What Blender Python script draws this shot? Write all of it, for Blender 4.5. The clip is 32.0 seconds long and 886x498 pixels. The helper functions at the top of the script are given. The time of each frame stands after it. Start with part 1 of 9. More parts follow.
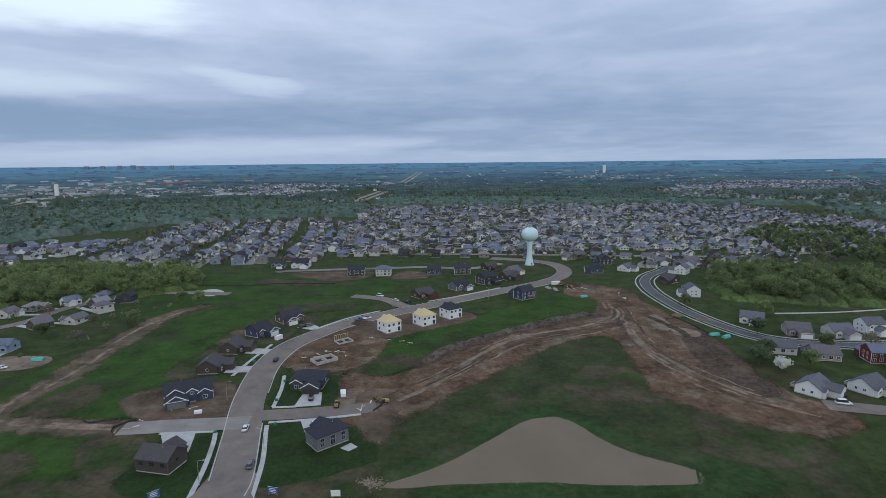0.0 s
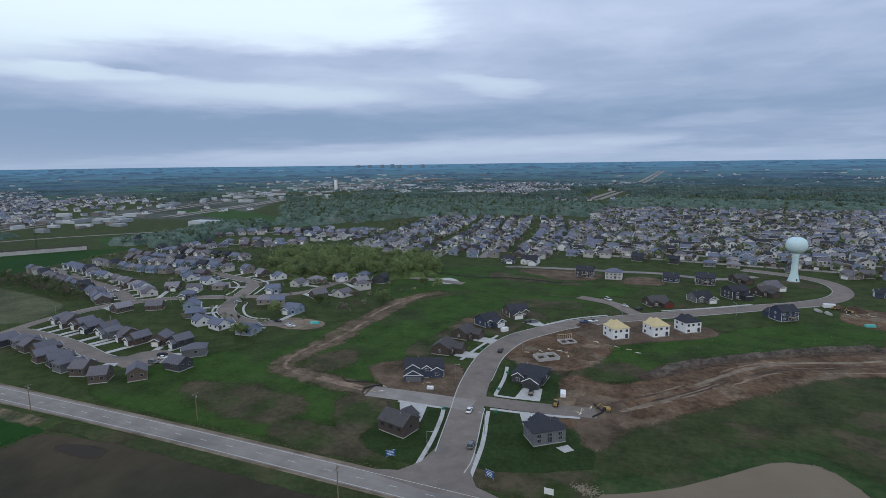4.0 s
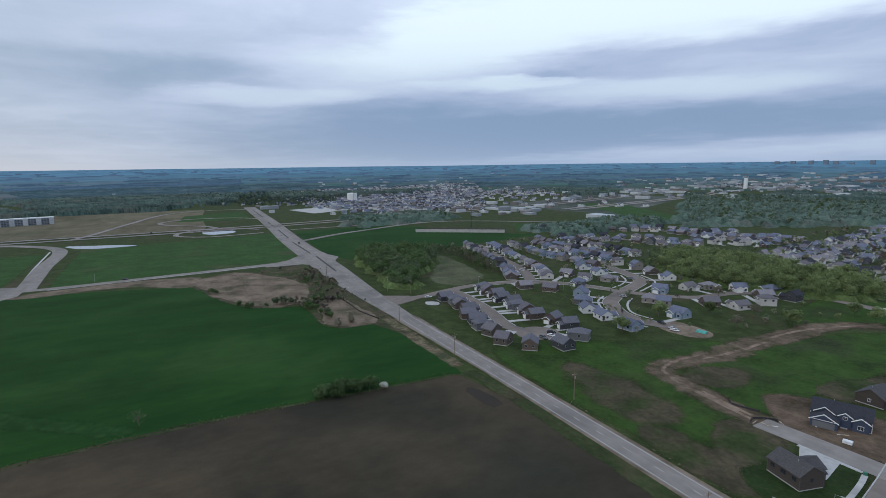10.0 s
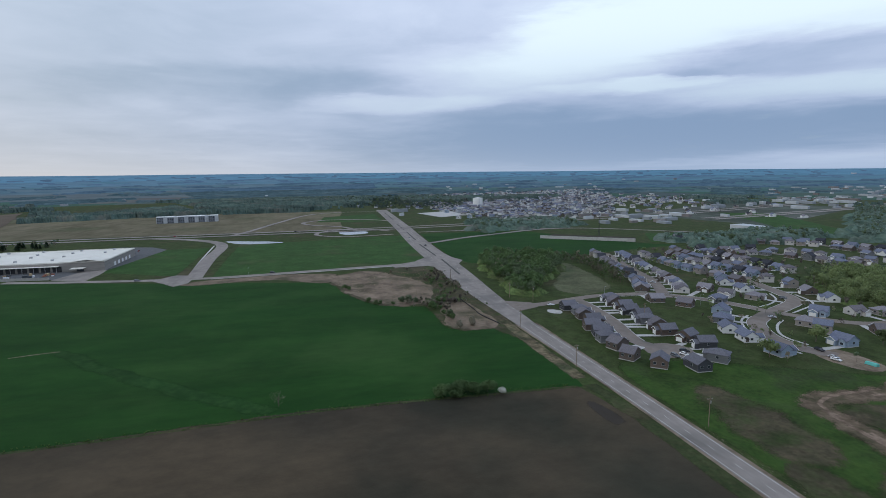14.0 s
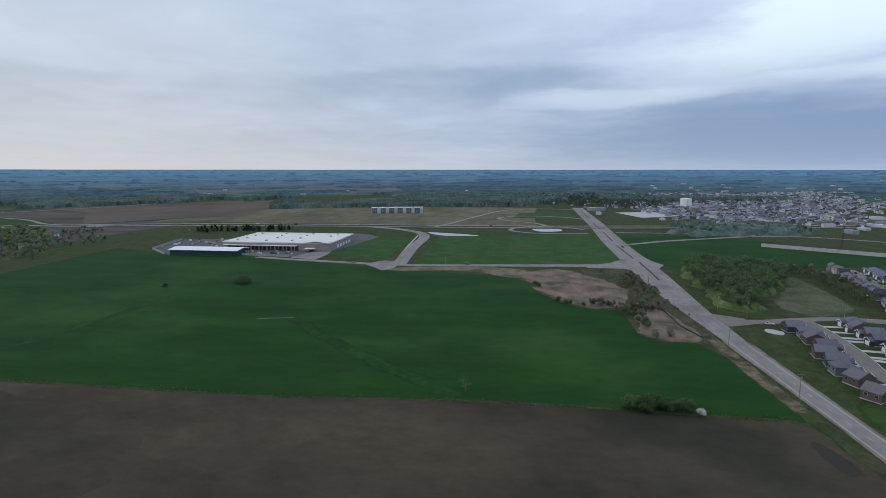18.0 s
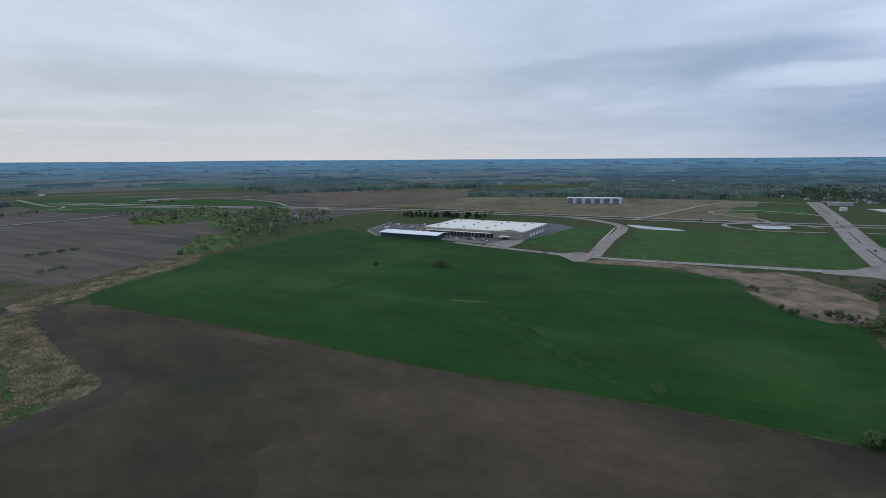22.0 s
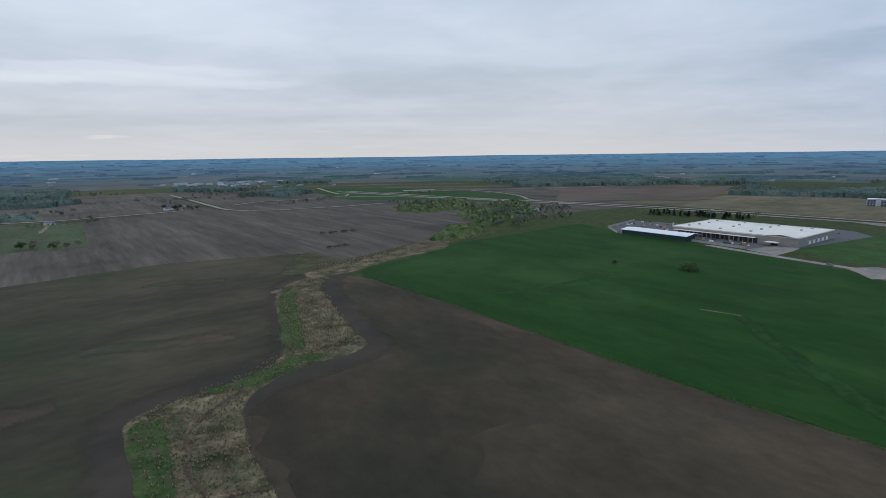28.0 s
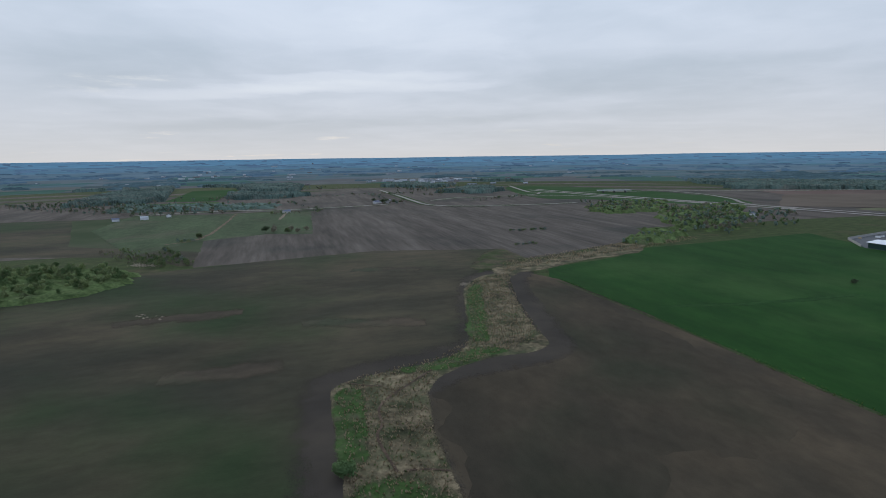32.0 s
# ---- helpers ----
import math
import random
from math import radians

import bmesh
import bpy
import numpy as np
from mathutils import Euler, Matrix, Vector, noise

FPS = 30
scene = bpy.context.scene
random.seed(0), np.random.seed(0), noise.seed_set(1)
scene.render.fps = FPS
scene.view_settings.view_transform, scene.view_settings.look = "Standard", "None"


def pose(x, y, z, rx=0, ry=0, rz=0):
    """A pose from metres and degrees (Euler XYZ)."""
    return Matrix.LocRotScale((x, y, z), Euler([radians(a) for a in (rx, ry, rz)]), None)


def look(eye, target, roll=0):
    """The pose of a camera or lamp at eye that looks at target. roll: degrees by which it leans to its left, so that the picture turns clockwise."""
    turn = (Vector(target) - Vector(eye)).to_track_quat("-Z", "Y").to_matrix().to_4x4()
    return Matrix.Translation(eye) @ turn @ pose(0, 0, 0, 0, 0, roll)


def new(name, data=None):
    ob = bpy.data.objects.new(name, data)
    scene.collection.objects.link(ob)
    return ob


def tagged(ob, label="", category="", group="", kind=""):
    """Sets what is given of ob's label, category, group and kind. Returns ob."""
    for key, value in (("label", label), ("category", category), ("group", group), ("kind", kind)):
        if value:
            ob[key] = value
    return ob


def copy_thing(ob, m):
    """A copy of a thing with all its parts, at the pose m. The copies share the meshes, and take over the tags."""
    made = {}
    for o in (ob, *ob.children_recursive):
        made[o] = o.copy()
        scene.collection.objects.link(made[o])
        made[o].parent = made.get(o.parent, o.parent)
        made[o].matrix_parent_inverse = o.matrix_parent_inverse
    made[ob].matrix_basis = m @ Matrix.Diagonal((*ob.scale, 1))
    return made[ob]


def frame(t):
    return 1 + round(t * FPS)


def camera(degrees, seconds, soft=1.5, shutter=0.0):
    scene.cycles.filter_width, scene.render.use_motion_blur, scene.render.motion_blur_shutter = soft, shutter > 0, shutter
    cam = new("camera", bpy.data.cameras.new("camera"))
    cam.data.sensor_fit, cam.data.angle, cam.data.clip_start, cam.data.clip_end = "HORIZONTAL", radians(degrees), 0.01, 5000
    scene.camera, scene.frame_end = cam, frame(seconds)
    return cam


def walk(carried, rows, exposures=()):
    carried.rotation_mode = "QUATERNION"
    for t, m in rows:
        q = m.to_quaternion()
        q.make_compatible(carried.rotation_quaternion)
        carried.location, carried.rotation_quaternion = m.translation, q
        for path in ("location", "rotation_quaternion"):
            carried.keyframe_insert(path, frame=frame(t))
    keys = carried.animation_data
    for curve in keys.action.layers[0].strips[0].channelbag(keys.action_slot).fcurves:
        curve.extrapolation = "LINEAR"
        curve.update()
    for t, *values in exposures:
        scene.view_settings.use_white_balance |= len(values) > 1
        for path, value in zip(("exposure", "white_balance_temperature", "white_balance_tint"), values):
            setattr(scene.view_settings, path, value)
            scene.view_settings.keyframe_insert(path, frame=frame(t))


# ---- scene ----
# the camera hangs 90 m above the ground and turns on the spot
cam = camera(79.17, 32.0, soft=0.4)
TURN = [
    (0.0, -1.75, -9.17, 0.58),
    (0.5, 0.65, -9.16, 0.59),
    (1.0, 3.27, -9.12, 0.62),
    (1.5, 6.22, -9.11, 0.62),
    (2.0, 9.32, -9.10, 0.68),
    (2.5, 12.54, -9.08, 0.66),
    (3.0, 15.97, -9.07, 0.64),
    (3.5, 19.30, -9.04, 0.70),
    (5.5, 32.81, -8.99, 0.74),
    (6.0, 36.11, -8.91, 0.82),
    (6.5, 40.07, -8.83, 0.86),
    (7.0, 43.82, -8.77, 0.83),
    (7.5, 47.31, -8.78, 0.81),
    (8.0, 51.27, -8.74, 0.77),
    (8.5, 55.08, -8.73, 0.74),
    (9.0, 58.93, -8.85, 0.69),
    (9.5, 61.98, -8.87, 0.71),
    (10.0, 63.22, -8.88, 0.72),
    (10.5, 64.51, -8.91, 0.72),
    (11.0, 66.29, -8.91, 0.75),
    (11.5, 67.86, -8.84, 0.77),
    (12.0, 69.28, -8.72, 0.74),
    (12.5, 70.74, -8.56, 0.69),
    (13.0, 72.34, -8.39, 0.67),
    (13.5, 74.29, -8.27, 0.58),
    (14.0, 76.53, -8.19, 0.56),
    (14.5, 78.96, -8.11, 0.47),
    (16.5, 89.18, -8.07, 0.13),
    (17.0, 91.89, -8.21, 0.04),
    (17.5, 94.59, -8.33, 0.06),
    (18.0, 97.21, -8.44, -0.02),
    (18.5, 99.81, -8.64, 0.04),
    (19.0, 102.57, -8.85, 0.04),
    (19.5, 105.30, -9.02, 0.02),
    (20.0, 108.05, -9.15, 0.10),
    (20.5, 110.71, -9.27, 0.11),
    (21.0, 113.12, -9.36, 0.17),
    (21.5, 115.51, -9.46, 0.23),
    (22.0, 117.79, -9.50, 0.36),
    (22.5, 120.07, -9.61, 0.36),
    (23.0, 122.27, -9.66, 0.50),
    (23.5, 124.42, -9.71, 0.40),
    (24.0, 126.49, -9.75, 0.43),
    (24.5, 128.46, -9.77, 0.45),
    (25.0, 130.35, -9.80, 0.53),
    (25.5, 132.38, -9.80, 0.52),
    (27.5, 140.78, -9.87, 0.63),
    (28.0, 143.08, -9.87, 0.71),
    (28.5, 145.49, -9.88, 0.77),
    (29.0, 148.20, -9.87, 0.75),
    (29.5, 150.97, -9.86, 0.76),
    (30.0, 153.60, -9.85, 0.77),
    (30.5, 156.03, -9.84, 0.79),
    (31.0, 158.35, -9.84, 0.82),
    (31.5, 160.74, -9.80, 0.73),
    (32.0, 163.24, -9.78, 0.78),
]
EYE = (0.0, 0.0, 90.0)
walk(cam, [(t, pose(*EYE, 90 + p, r, y)) for t, y, p, r in TURN])

# ---- light ----
SUN_YAW, SUN_UP = 188.0, 24.0
sun_way = Vector((-math.sin(radians(SUN_YAW)), math.cos(radians(SUN_YAW)), 0))
sun = new("sun", bpy.data.lights.new("sun", "SUN"))
sun.data.energy, sun.data.angle, sun.data.color = 0.5, radians(30), (1.0, 0.95, 0.88)
sun.matrix_basis = look((0, 0, 300), Vector((0, 0, 300)) - sun_way * math.cos(radians(SUN_UP)) - Vector((0, 0, math.sin(radians(SUN_UP)))))


def overcast_world():
    w = bpy.data.worlds.new("overcast")
    scene.world = w
    w.use_nodes = True
    nt = w.node_tree
    N, L = nt.nodes, nt.links
    N.clear()

    def node(kind, **kw):
        n = N.new(kind)
        for k, v in kw.items():
            if k == "op":
                n.operation = v
        return n

    def num(op, a, b=None, c=None):
        n = N.new("ShaderNodeMath")
        n.operation = op
        for i, v in enumerate((a, b, c)):
            if v is None:
                continue
            if isinstance(v, (int, float)):
                n.inputs[i].default_value = v
            else:
                L.new(v, n.inputs[i])
        return n.outputs[0]

    def mixc(f, a, b):
        n = N.new("ShaderNodeMix")
        n.data_type = "RGBA"
        for i, v in ((0, f), (6, a), (7, b)):
            if isinstance(v, (int, float)):
                n.inputs[i].default_value = v
            elif isinstance(v, tuple):
                n.inputs[i].default_value = (*v, 1)
            else:
                L.new(v, n.inputs[i])
        return n.outputs[2]

    def smooth(v, lo, hi):
        n = N.new("ShaderNodeMapRange")
        n.interpolation_type = "SMOOTHSTEP"
        L.new(v, n.inputs[0])
        n.inputs[1].default_value, n.inputs[2].default_value = lo, hi
        return n.outputs[0]

    tc = N.new("ShaderNodeTexCoord")
    sep = N.new("ShaderNodeSeparateXYZ")
    L.new(tc.outputs["Generated"], sep.inputs[0])
    x, y, z = sep.outputs
    up = num("MAXIMUM", z, 0.0)
    below = num("ADD", up, 0.085)
    px, py = num("DIVIDE", x, below), num("DIVIDE", y, below)
    comb = N.new("ShaderNodeCombineXYZ")
    L.new(px, comb.inputs[0]), L.new(py, comb.inputs[1])

    def cloud(scale, detail, rough, dist, off):
        m = N.new("ShaderNodeMapping")
        L.new(comb.outputs[0], m.inputs[0])
        m.inputs["Location"].default_value = off
        n = N.new("ShaderNodeTexNoise")
        L.new(m.outputs[0], n.inputs["Vector"])
        n.inputs["Scale"].default_value, n.inputs["Detail"].default_value = scale, detail
        n.inputs["Roughness"].default_value, n.inputs["Distortion"].default_value = rough, dist
        return n.outputs["Fac"]

    broad = smooth(cloud(0.26, 3, 0.45, 0.5, (3.1, 1.7, 0)), 0.30, 0.68)
    fine = smooth(cloud(0.72, 6, 0.56, 0.6, (0.4, 7.3, 2)), 0.40, 0.74)
    wisp = smooth(cloud(1.5, 6, 0.55, 0.4, (2.4, 1.3, 4)), 0.25, 0.78)

    # bearing and height over the horizon in degrees, ruffled so that the cloud edges are ragged
    az = num("WRAP", num("MULTIPLY", num("ARCTAN2", num("MULTIPLY", x, -1.0), y), 57.2958), 290.0, -70.0)
    el = num("MULTIPLY", num("ARCSINE", up), 57.2958)
    sheet = N.new("ShaderNodeCombineXYZ")
    L.new(num("MULTIPLY", az, 0.06), sheet.inputs[0]), L.new(num("MULTIPLY", el, 0.34), sheet.inputs[1])

    def ruffle(scale, seed):
        n = N.new("ShaderNodeTexNoise")
        n.noise_dimensions = "4D"
        L.new(sheet.outputs[0], n.inputs["Vector"])
        n.inputs["W"].default_value, n.inputs["Scale"].default_value, n.inputs["Detail"].default_value, n.inputs["Roughness"].default_value = seed, scale, 6, 0.58
        return num("SUBTRACT", n.outputs["Fac"], 0.5)

    az_w = num("MULTIPLY_ADD", ruffle(1.3, 1.0), 14.0, az)
    el_w = num("MULTIPLY_ADD", ruffle(1.6, 5.0), num("MULTIPLY_ADD", el, 0.22, 0.6), el)

    def streaks(total, rows):
        """Thin places (+) and thick bands (-) of the cloud sheet: bearing, height, half width, half height, slope, amount."""
        for a0, e0, wa, we, tilt, amount in rows:
            du = num("SUBTRACT", az_w, a0)
            dv = num("SUBTRACT", num("MULTIPLY_ADD", du, -tilt, el_w), e0)
            uu, vv = num("MULTIPLY", du, 1.0 / wa), num("MULTIPLY", dv, 1.0 / we)
            q = num("MULTIPLY_ADD", uu, uu, num("MULTIPLY", vv, vv))
            total = num("MULTIPLY_ADD", num("SUBTRACT", 1.0, smooth(q, -0.1, 2.6)), amount, total)
        return total

    level = num("MULTIPLY_ADD", broad, 0.20, num("MULTIPLY_ADD", fine, 0.13, num("MULTIPLY_ADD", wisp, 0.14, 0.22)))
    level = streaks(level, ((46.0, 12.0, 24.0, 7.0, 0.0, 0.12), (44.7, 14.8, 17.0, 3.00, 0.0, 0.75), (29.4, 14.9, 6.2, 2.5, 0.03, 0.33), (43.2, 9.8, 19.0, 1.27, -0.036, -0.22), (41.1, 6.9, 11.1, 0.88, 0.0, 0.40), (57.5, 8.1, 8.7, 0.50, 0.0, 0.33), (65.3, 9.7, 10.5, 2.26, -0.09, 0.26), (18.4, 7.9, 4.3, 0.75, 0.126, 0.38), (31.8, 4.0, 27.9, 1.48, -0.025, -0.24), (24.2, 1.5, 21.8, 0.75, -0.033, 0.26), (2.7, 2.2, 3.2, 0.35, -0.077, 0.22), (-16.3, 3.3, 17.7, 3.07, 0.04, -0.20), (-3.3, 3.8, 4.4, 0.45, -0.02, 0.16)))
    level = streaks(level, ((62.7, 13.5, 6.0, 1.52, 0.0, 0.38), (66.7, 10.7, 12.7, 1.86, -0.017, 0.25), (80.7, 7.0, 8.7, 0.78, -0.025, 0.46), (54.9, 8.2, 4.7, 0.37, 0.0, 0.32), (55.3, 2.9, 24.5, 2.47, -0.024, -0.26), (100.9, 7.7, 13.0, 1.94, -0.058, -0.12), (65.5, 6.3, 11.2, 0.89, -0.024, -0.12), (61.9, 11.0, 6.4, 1.57, 0.01, 0.20), (71.3, 2.8, 17.6, 2.38, -0.064, -0.20), (99.5, 3.6, 13.0, 0.92, -0.034, -0.14), (96.6, 8.7, 11.6, 1.21, -0.05, -0.12)))
    level = streaks(level, ((128.4, 7.0, 17.4, 1.30, -0.016, -0.12), (148.4, 7.2, 9.4, 1.19, -0.066, -0.10), (170.5, 7.0, 10.5, 0.43, -0.024, 0.22), (183.5, 6.5, 11.4, 0.52, -0.057, 0.28), (172.6, 7.9, 9.2, 0.43, -0.037, 0.22), (176.2, 3.4, 24.4, 0.45, -0.019, -0.14), (148.0, 7.4, 13.0, 2.1, 0.048, -0.12), (164.4, 13.2, 7.4, 2.27, 0.0, 0.16), (192.3, 9.1, 8.5, 1.41, -0.07, -0.12), (149.1, 4.2, 15.2, 0.56, 0.0, -0.10)))
    # the sun stands behind the cloud at SUN_YAW: that side is warmer
    to_sun = num("ADD", num("MULTIPLY", x, sun_way.x), num("MULTIPLY", y, sun_way.y))
    warm = smooth(to_sun, -0.75, 0.6)
    dull = mixc(warm, (0.255, 0.366, 0.550), (0.385, 0.485, 0.60))
    mid = mixc(warm, (0.56, 0.655, 0.865), (0.60, 0.69, 0.83))
    bright = mixc(warm, (0.78, 0.93, 1.05), (0.82, 0.90, 1.00))
    cloudy = mixc(smooth(level, 0.40, 1.22), mixc(smooth(level, 0.02, 0.62), dull, mid), bright)
    # a darker bank low in the north, a paler strip under it, a warm rim to the south
    bank = num("MULTIPLY", num("MULTIPLY", smooth(up, 0.012, 0.05), num("SUBTRACT", 1.0, smooth(up, 0.09, 0.24))), num("SUBTRACT", 0.36, num("MULTIPLY", warm, 0.34)))
    banked = mixc(bank, cloudy, (0.235, 0.350, 0.545))
    low = num("POWER", 2.718, num("MULTIPLY", up, num("SUBTRACT", num("MULTIPLY", warm, 21.0), 30.0)))
    rim = mixc(warm, (0.41, 0.53, 0.73), (0.755, 0.735, 0.72))
    sky_low = mixc(num("MULTIPLY", low, 0.8), banked, rim)
    lift = num("ADD", 0.90, num("MULTIPLY", up, 0.55))
    scale = N.new("ShaderNodeVectorMath")
    scale.operation = "SCALE"
    L.new(sky_low, scale.inputs[0]), L.new(lift, scale.inputs[3])
    clouds = N.new("ShaderNodeBackground")
    L.new(scale.outputs[0], clouds.inputs[0])
    clouds.inputs[1].default_value = 1.0
    sky = N.new("ShaderNodeTexSky")
    sky.sky_type, sky.sun_disc = "NISHITA", False
    sky.sun_elevation, sky.sun_rotation = radians(SUN_UP), math.atan2(sun_way.x, sun_way.y)
    blue = N.new("ShaderNodeBackground")
    L.new(sky.outputs[0], blue.inputs[0])
    blue.inputs[1].default_value = 0.12
    gap = num("SUBTRACT", 1.0, num("MULTIPLY", smooth(cloud(0.8, 6, 0.6, 0.3, (9.2, 4.1, 5)), 0.6, 0.8), 0.1))
    mix = N.new("ShaderNodeMixShader")
    L.new(gap, mix.inputs[0]), L.new(blue.outputs[0], mix.inputs[1]), L.new(clouds.outputs[0], mix.inputs[2])
    out = N.new("ShaderNodeOutputWorld")
    L.new(mix.outputs[0], out.inputs[0])


overcast_world()
scene.view_settings.exposure = 0.0

# ---- materials ----
MATS = {}


def mat(name, a, b, scale=1.0, c=None, scale2=0.1, amount=0.5, rough=0.85, bump=0.0, bscale=8.0, metal=0.0, space="Object", stretch=(1, 1, 1), vary=0.0, turn=0.0, spec=0.3, detail=5, grain=0.0, gscale=0.8, gstretch=(1, 1, 1), rim=False):
    """Colours a and b mixed by a fine noise, c laid over by a broad one; vary: brightness by object."""
    m = bpy.data.materials.new(name)
    m.use_nodes = True
    nt = m.node_tree
    N, L = nt.nodes, nt.links
    bs = N["Principled BSDF"]
    tc = N.new("ShaderNodeTexCoord")
    mp = N.new("ShaderNodeMapping")
    mp.inputs["Scale"].default_value = stretch
    mp.inputs["Rotation"].default_value = (0, 0, radians(turn))
    L.new(tc.outputs[space], mp.inputs[0])

    def noise_of(sc, det=detail, ro=0.6, vec=mp.outputs[0]):
        n = N.new("ShaderNodeTexNoise")
        L.new(vec, n.inputs["Vector"])
        n.inputs["Scale"].default_value, n.inputs["Detail"].default_value, n.inputs["Roughness"].default_value = sc, det, ro
        return n.outputs["Fac"]

    def ramp(v, lo, hi):
        n = N.new("ShaderNodeMapRange")
        n.interpolation_type = "SMOOTHSTEP"
        L.new(v, n.inputs[0])
        n.inputs[1].default_value, n.inputs[2].default_value = lo, hi
        return n.outputs[0]

    def mix(f, p, q, blend="MIX"):
        n = N.new("ShaderNodeMix")
        n.data_type, n.blend_type = "RGBA", blend
        for i, v in ((0, f), (6, p), (7, q)):
            if isinstance(v, (int, float)):
                n.inputs[i].default_value = v
            elif isinstance(v, tuple):
                n.inputs[i].default_value = (*v, 1)
            else:
                L.new(v, n.inputs[i])
        return n.outputs[2]

    col = mix(ramp(noise_of(scale), 0.3, 0.7), a, b)
    if c:
        f = ramp(noise_of(scale2, 4, 0.55, tc.outputs[space]), 0.62 - 0.3 * amount, 0.78 - 0.16 * amount)
        col = mix(f, col, c)
    if grain:
        gm_ = N.new("ShaderNodeMapping")
        gm_.inputs["Scale"].default_value, gm_.inputs["Rotation"].default_value = gstretch, (0, 0, radians(turn))
        L.new(tc.outputs[space], gm_.inputs[0])
        g1, g2 = noise_of(gscale, 6, 0.7, gm_.outputs[0]), noise_of(gscale * 0.13, 3, 0.5, gm_.outputs[0])
        ad = N.new("ShaderNodeMath")
        L.new(g1, ad.inputs[0]), L.new(g2, ad.inputs[1])
        mr = N.new("ShaderNodeMapRange")
        L.new(ad.outputs[0], mr.inputs[0])
        mr.inputs[1].default_value, mr.inputs[2].default_value, mr.inputs[3].default_value, mr.inputs[4].default_value = 0.7, 1.3, 1 - grain, 1 + grain
        hv = N.new("ShaderNodeHueSaturation")
        L.new(mr.outputs[0], hv.inputs["Value"]), L.new(col, hv.inputs["Color"])
        col = hv.outputs[0]
    if vary:
        oi = N.new("ShaderNodeObjectInfo")
        mr = N.new("ShaderNodeMapRange")
        L.new(oi.outputs["Random"], mr.inputs[0])
        mr.inputs[3].default_value, mr.inputs[4].default_value = 1 - vary, 1 + vary
        hs = N.new("ShaderNodeHueSaturation")
        L.new(mr.outputs[0], hs.inputs["Value"]), L.new(col, hs.inputs["Color"])
        col = hs.outputs[0]
    L.new(col, bs.inputs["Base Color"])
    bs.inputs["Roughness"].default_value, bs.inputs["Metallic"].default_value = rough, metal
    bs.inputs["Specular IOR Level"].default_value = spec
    if bump:
        bp = N.new("ShaderNodeBump")
        bp.inputs["Strength"].default_value, bp.inputs["Distance"].default_value = 0.7, bump
        L.new(noise_of(bscale), bp.inputs["Height"])
        L.new(bp.outputs[0], bs.inputs["Normal"])
    if rim:
        at = N.new("ShaderNodeAttribute")
        at.attribute_name = "rim"
        n1, n2 = noise_of(0.12, 3, 0.5, tc.outputs[space]), noise_of(2.2, 5, 0.75, tc.outputs[space])

        def line(v, k, o):
            n = N.new("ShaderNodeMath")
            n.operation = "MULTIPLY_ADD"
            L.new(v, n.inputs[0])
            n.inputs[1].default_value = k
            if isinstance(o, float):
                n.inputs[2].default_value = o
            else:
                L.new(o, n.inputs[2])
            return n.outputs[0]

        # the rim is eaten away in small specks, more of them farther out
        cut = ramp(line(n2, -2.4, line(n1, 1.0 if rim == 2 else 0.7, line(at.outputs["Fac"], 1.0, 0.2 if rim == 2 else 0.35))), -0.07, 0.07)
        tp, mx = N.new("ShaderNodeBsdfTransparent"), N.new("ShaderNodeMixShader")
        L.new(cut, mx.inputs[0]), L.new(bs.outputs[0], mx.inputs[1]), L.new(tp.outputs[0], mx.inputs[2])
        L.new(mx.outputs[0], N["Material Output"].inputs[0])
    MATS[name] = m
    return m


GRASS = mat("grass", (0.033, 0.050, 0.015), (0.048, 0.063, 0.021), 0.25, (0.064, 0.057, 0.031), 0.022, 0.35, 0.95, 0.05, 3.0, spec=0.1, grain=0.4)
LAWN = mat("lawn", (0.020, 0.038, 0.011), (0.029, 0.047, 0.015), 0.4, (0.034, 0.045, 0.018), 0.05, 0.3, 0.95, 0.03, 4.0, spec=0.1, grain=0.3, rim=True)
MEADOW = mat("meadow", (0.027, 0.068, 0.017), (0.039, 0.082, 0.022), 0.15, (0.068, 0.072, 0.034), 0.012, 0.3, 0.95, 0.04, 3.0, spec=0.1, grain=0.3, gscale=0.4, rim=True)
WHEAT = mat("wheat", (0.010, 0.043, 0.007), (0.015, 0.053, 0.009), 0.06, (0.026, 0.067, 0.015), 0.009, 0.5, 0.95, 0.05, 5.0, spec=0.1, stretch=(1, 0.25, 1), grain=0.22, gscale=0.25, gstretch=(1, 0.35, 1))
SOIL = mat("soil", (0.040, 0.034, 0.024), (0.081, 0.061, 0.039), 0.014, (0.029, 0.030, 0.021), 0.009, 0.55, 0.95, 0.08, 2.0, spec=0.1, stretch=(1, 0.65, 1), grain=0.24, gscale=0.16, gstretch=(1, 0.6, 1), turn=-15)
SOIL_SOUTH = mat("shaded_loam", (0.035, 0.030, 0.021), (0.067, 0.052, 0.034), 0.014, (0.027, 0.031, 0.018), 0.009, 0.6, 0.95, 0.08, 2.0, spec=0.1, stretch=(1, 0.65, 1), grain=0.24, gscale=0.16, gstretch=(1, 0.6, 1), turn=-35, rim=2)
SOIL_DARK = mat("damp_soil", (0.036, 0.031, 0.025), (0.050, 0.042, 0.034), 0.05, (0.062, 0.051, 0.039), 0.020, 0.6, 0.95, 0.08, 2.0, spec=0.1, stretch=(0.5, 1, 1), rim=2)
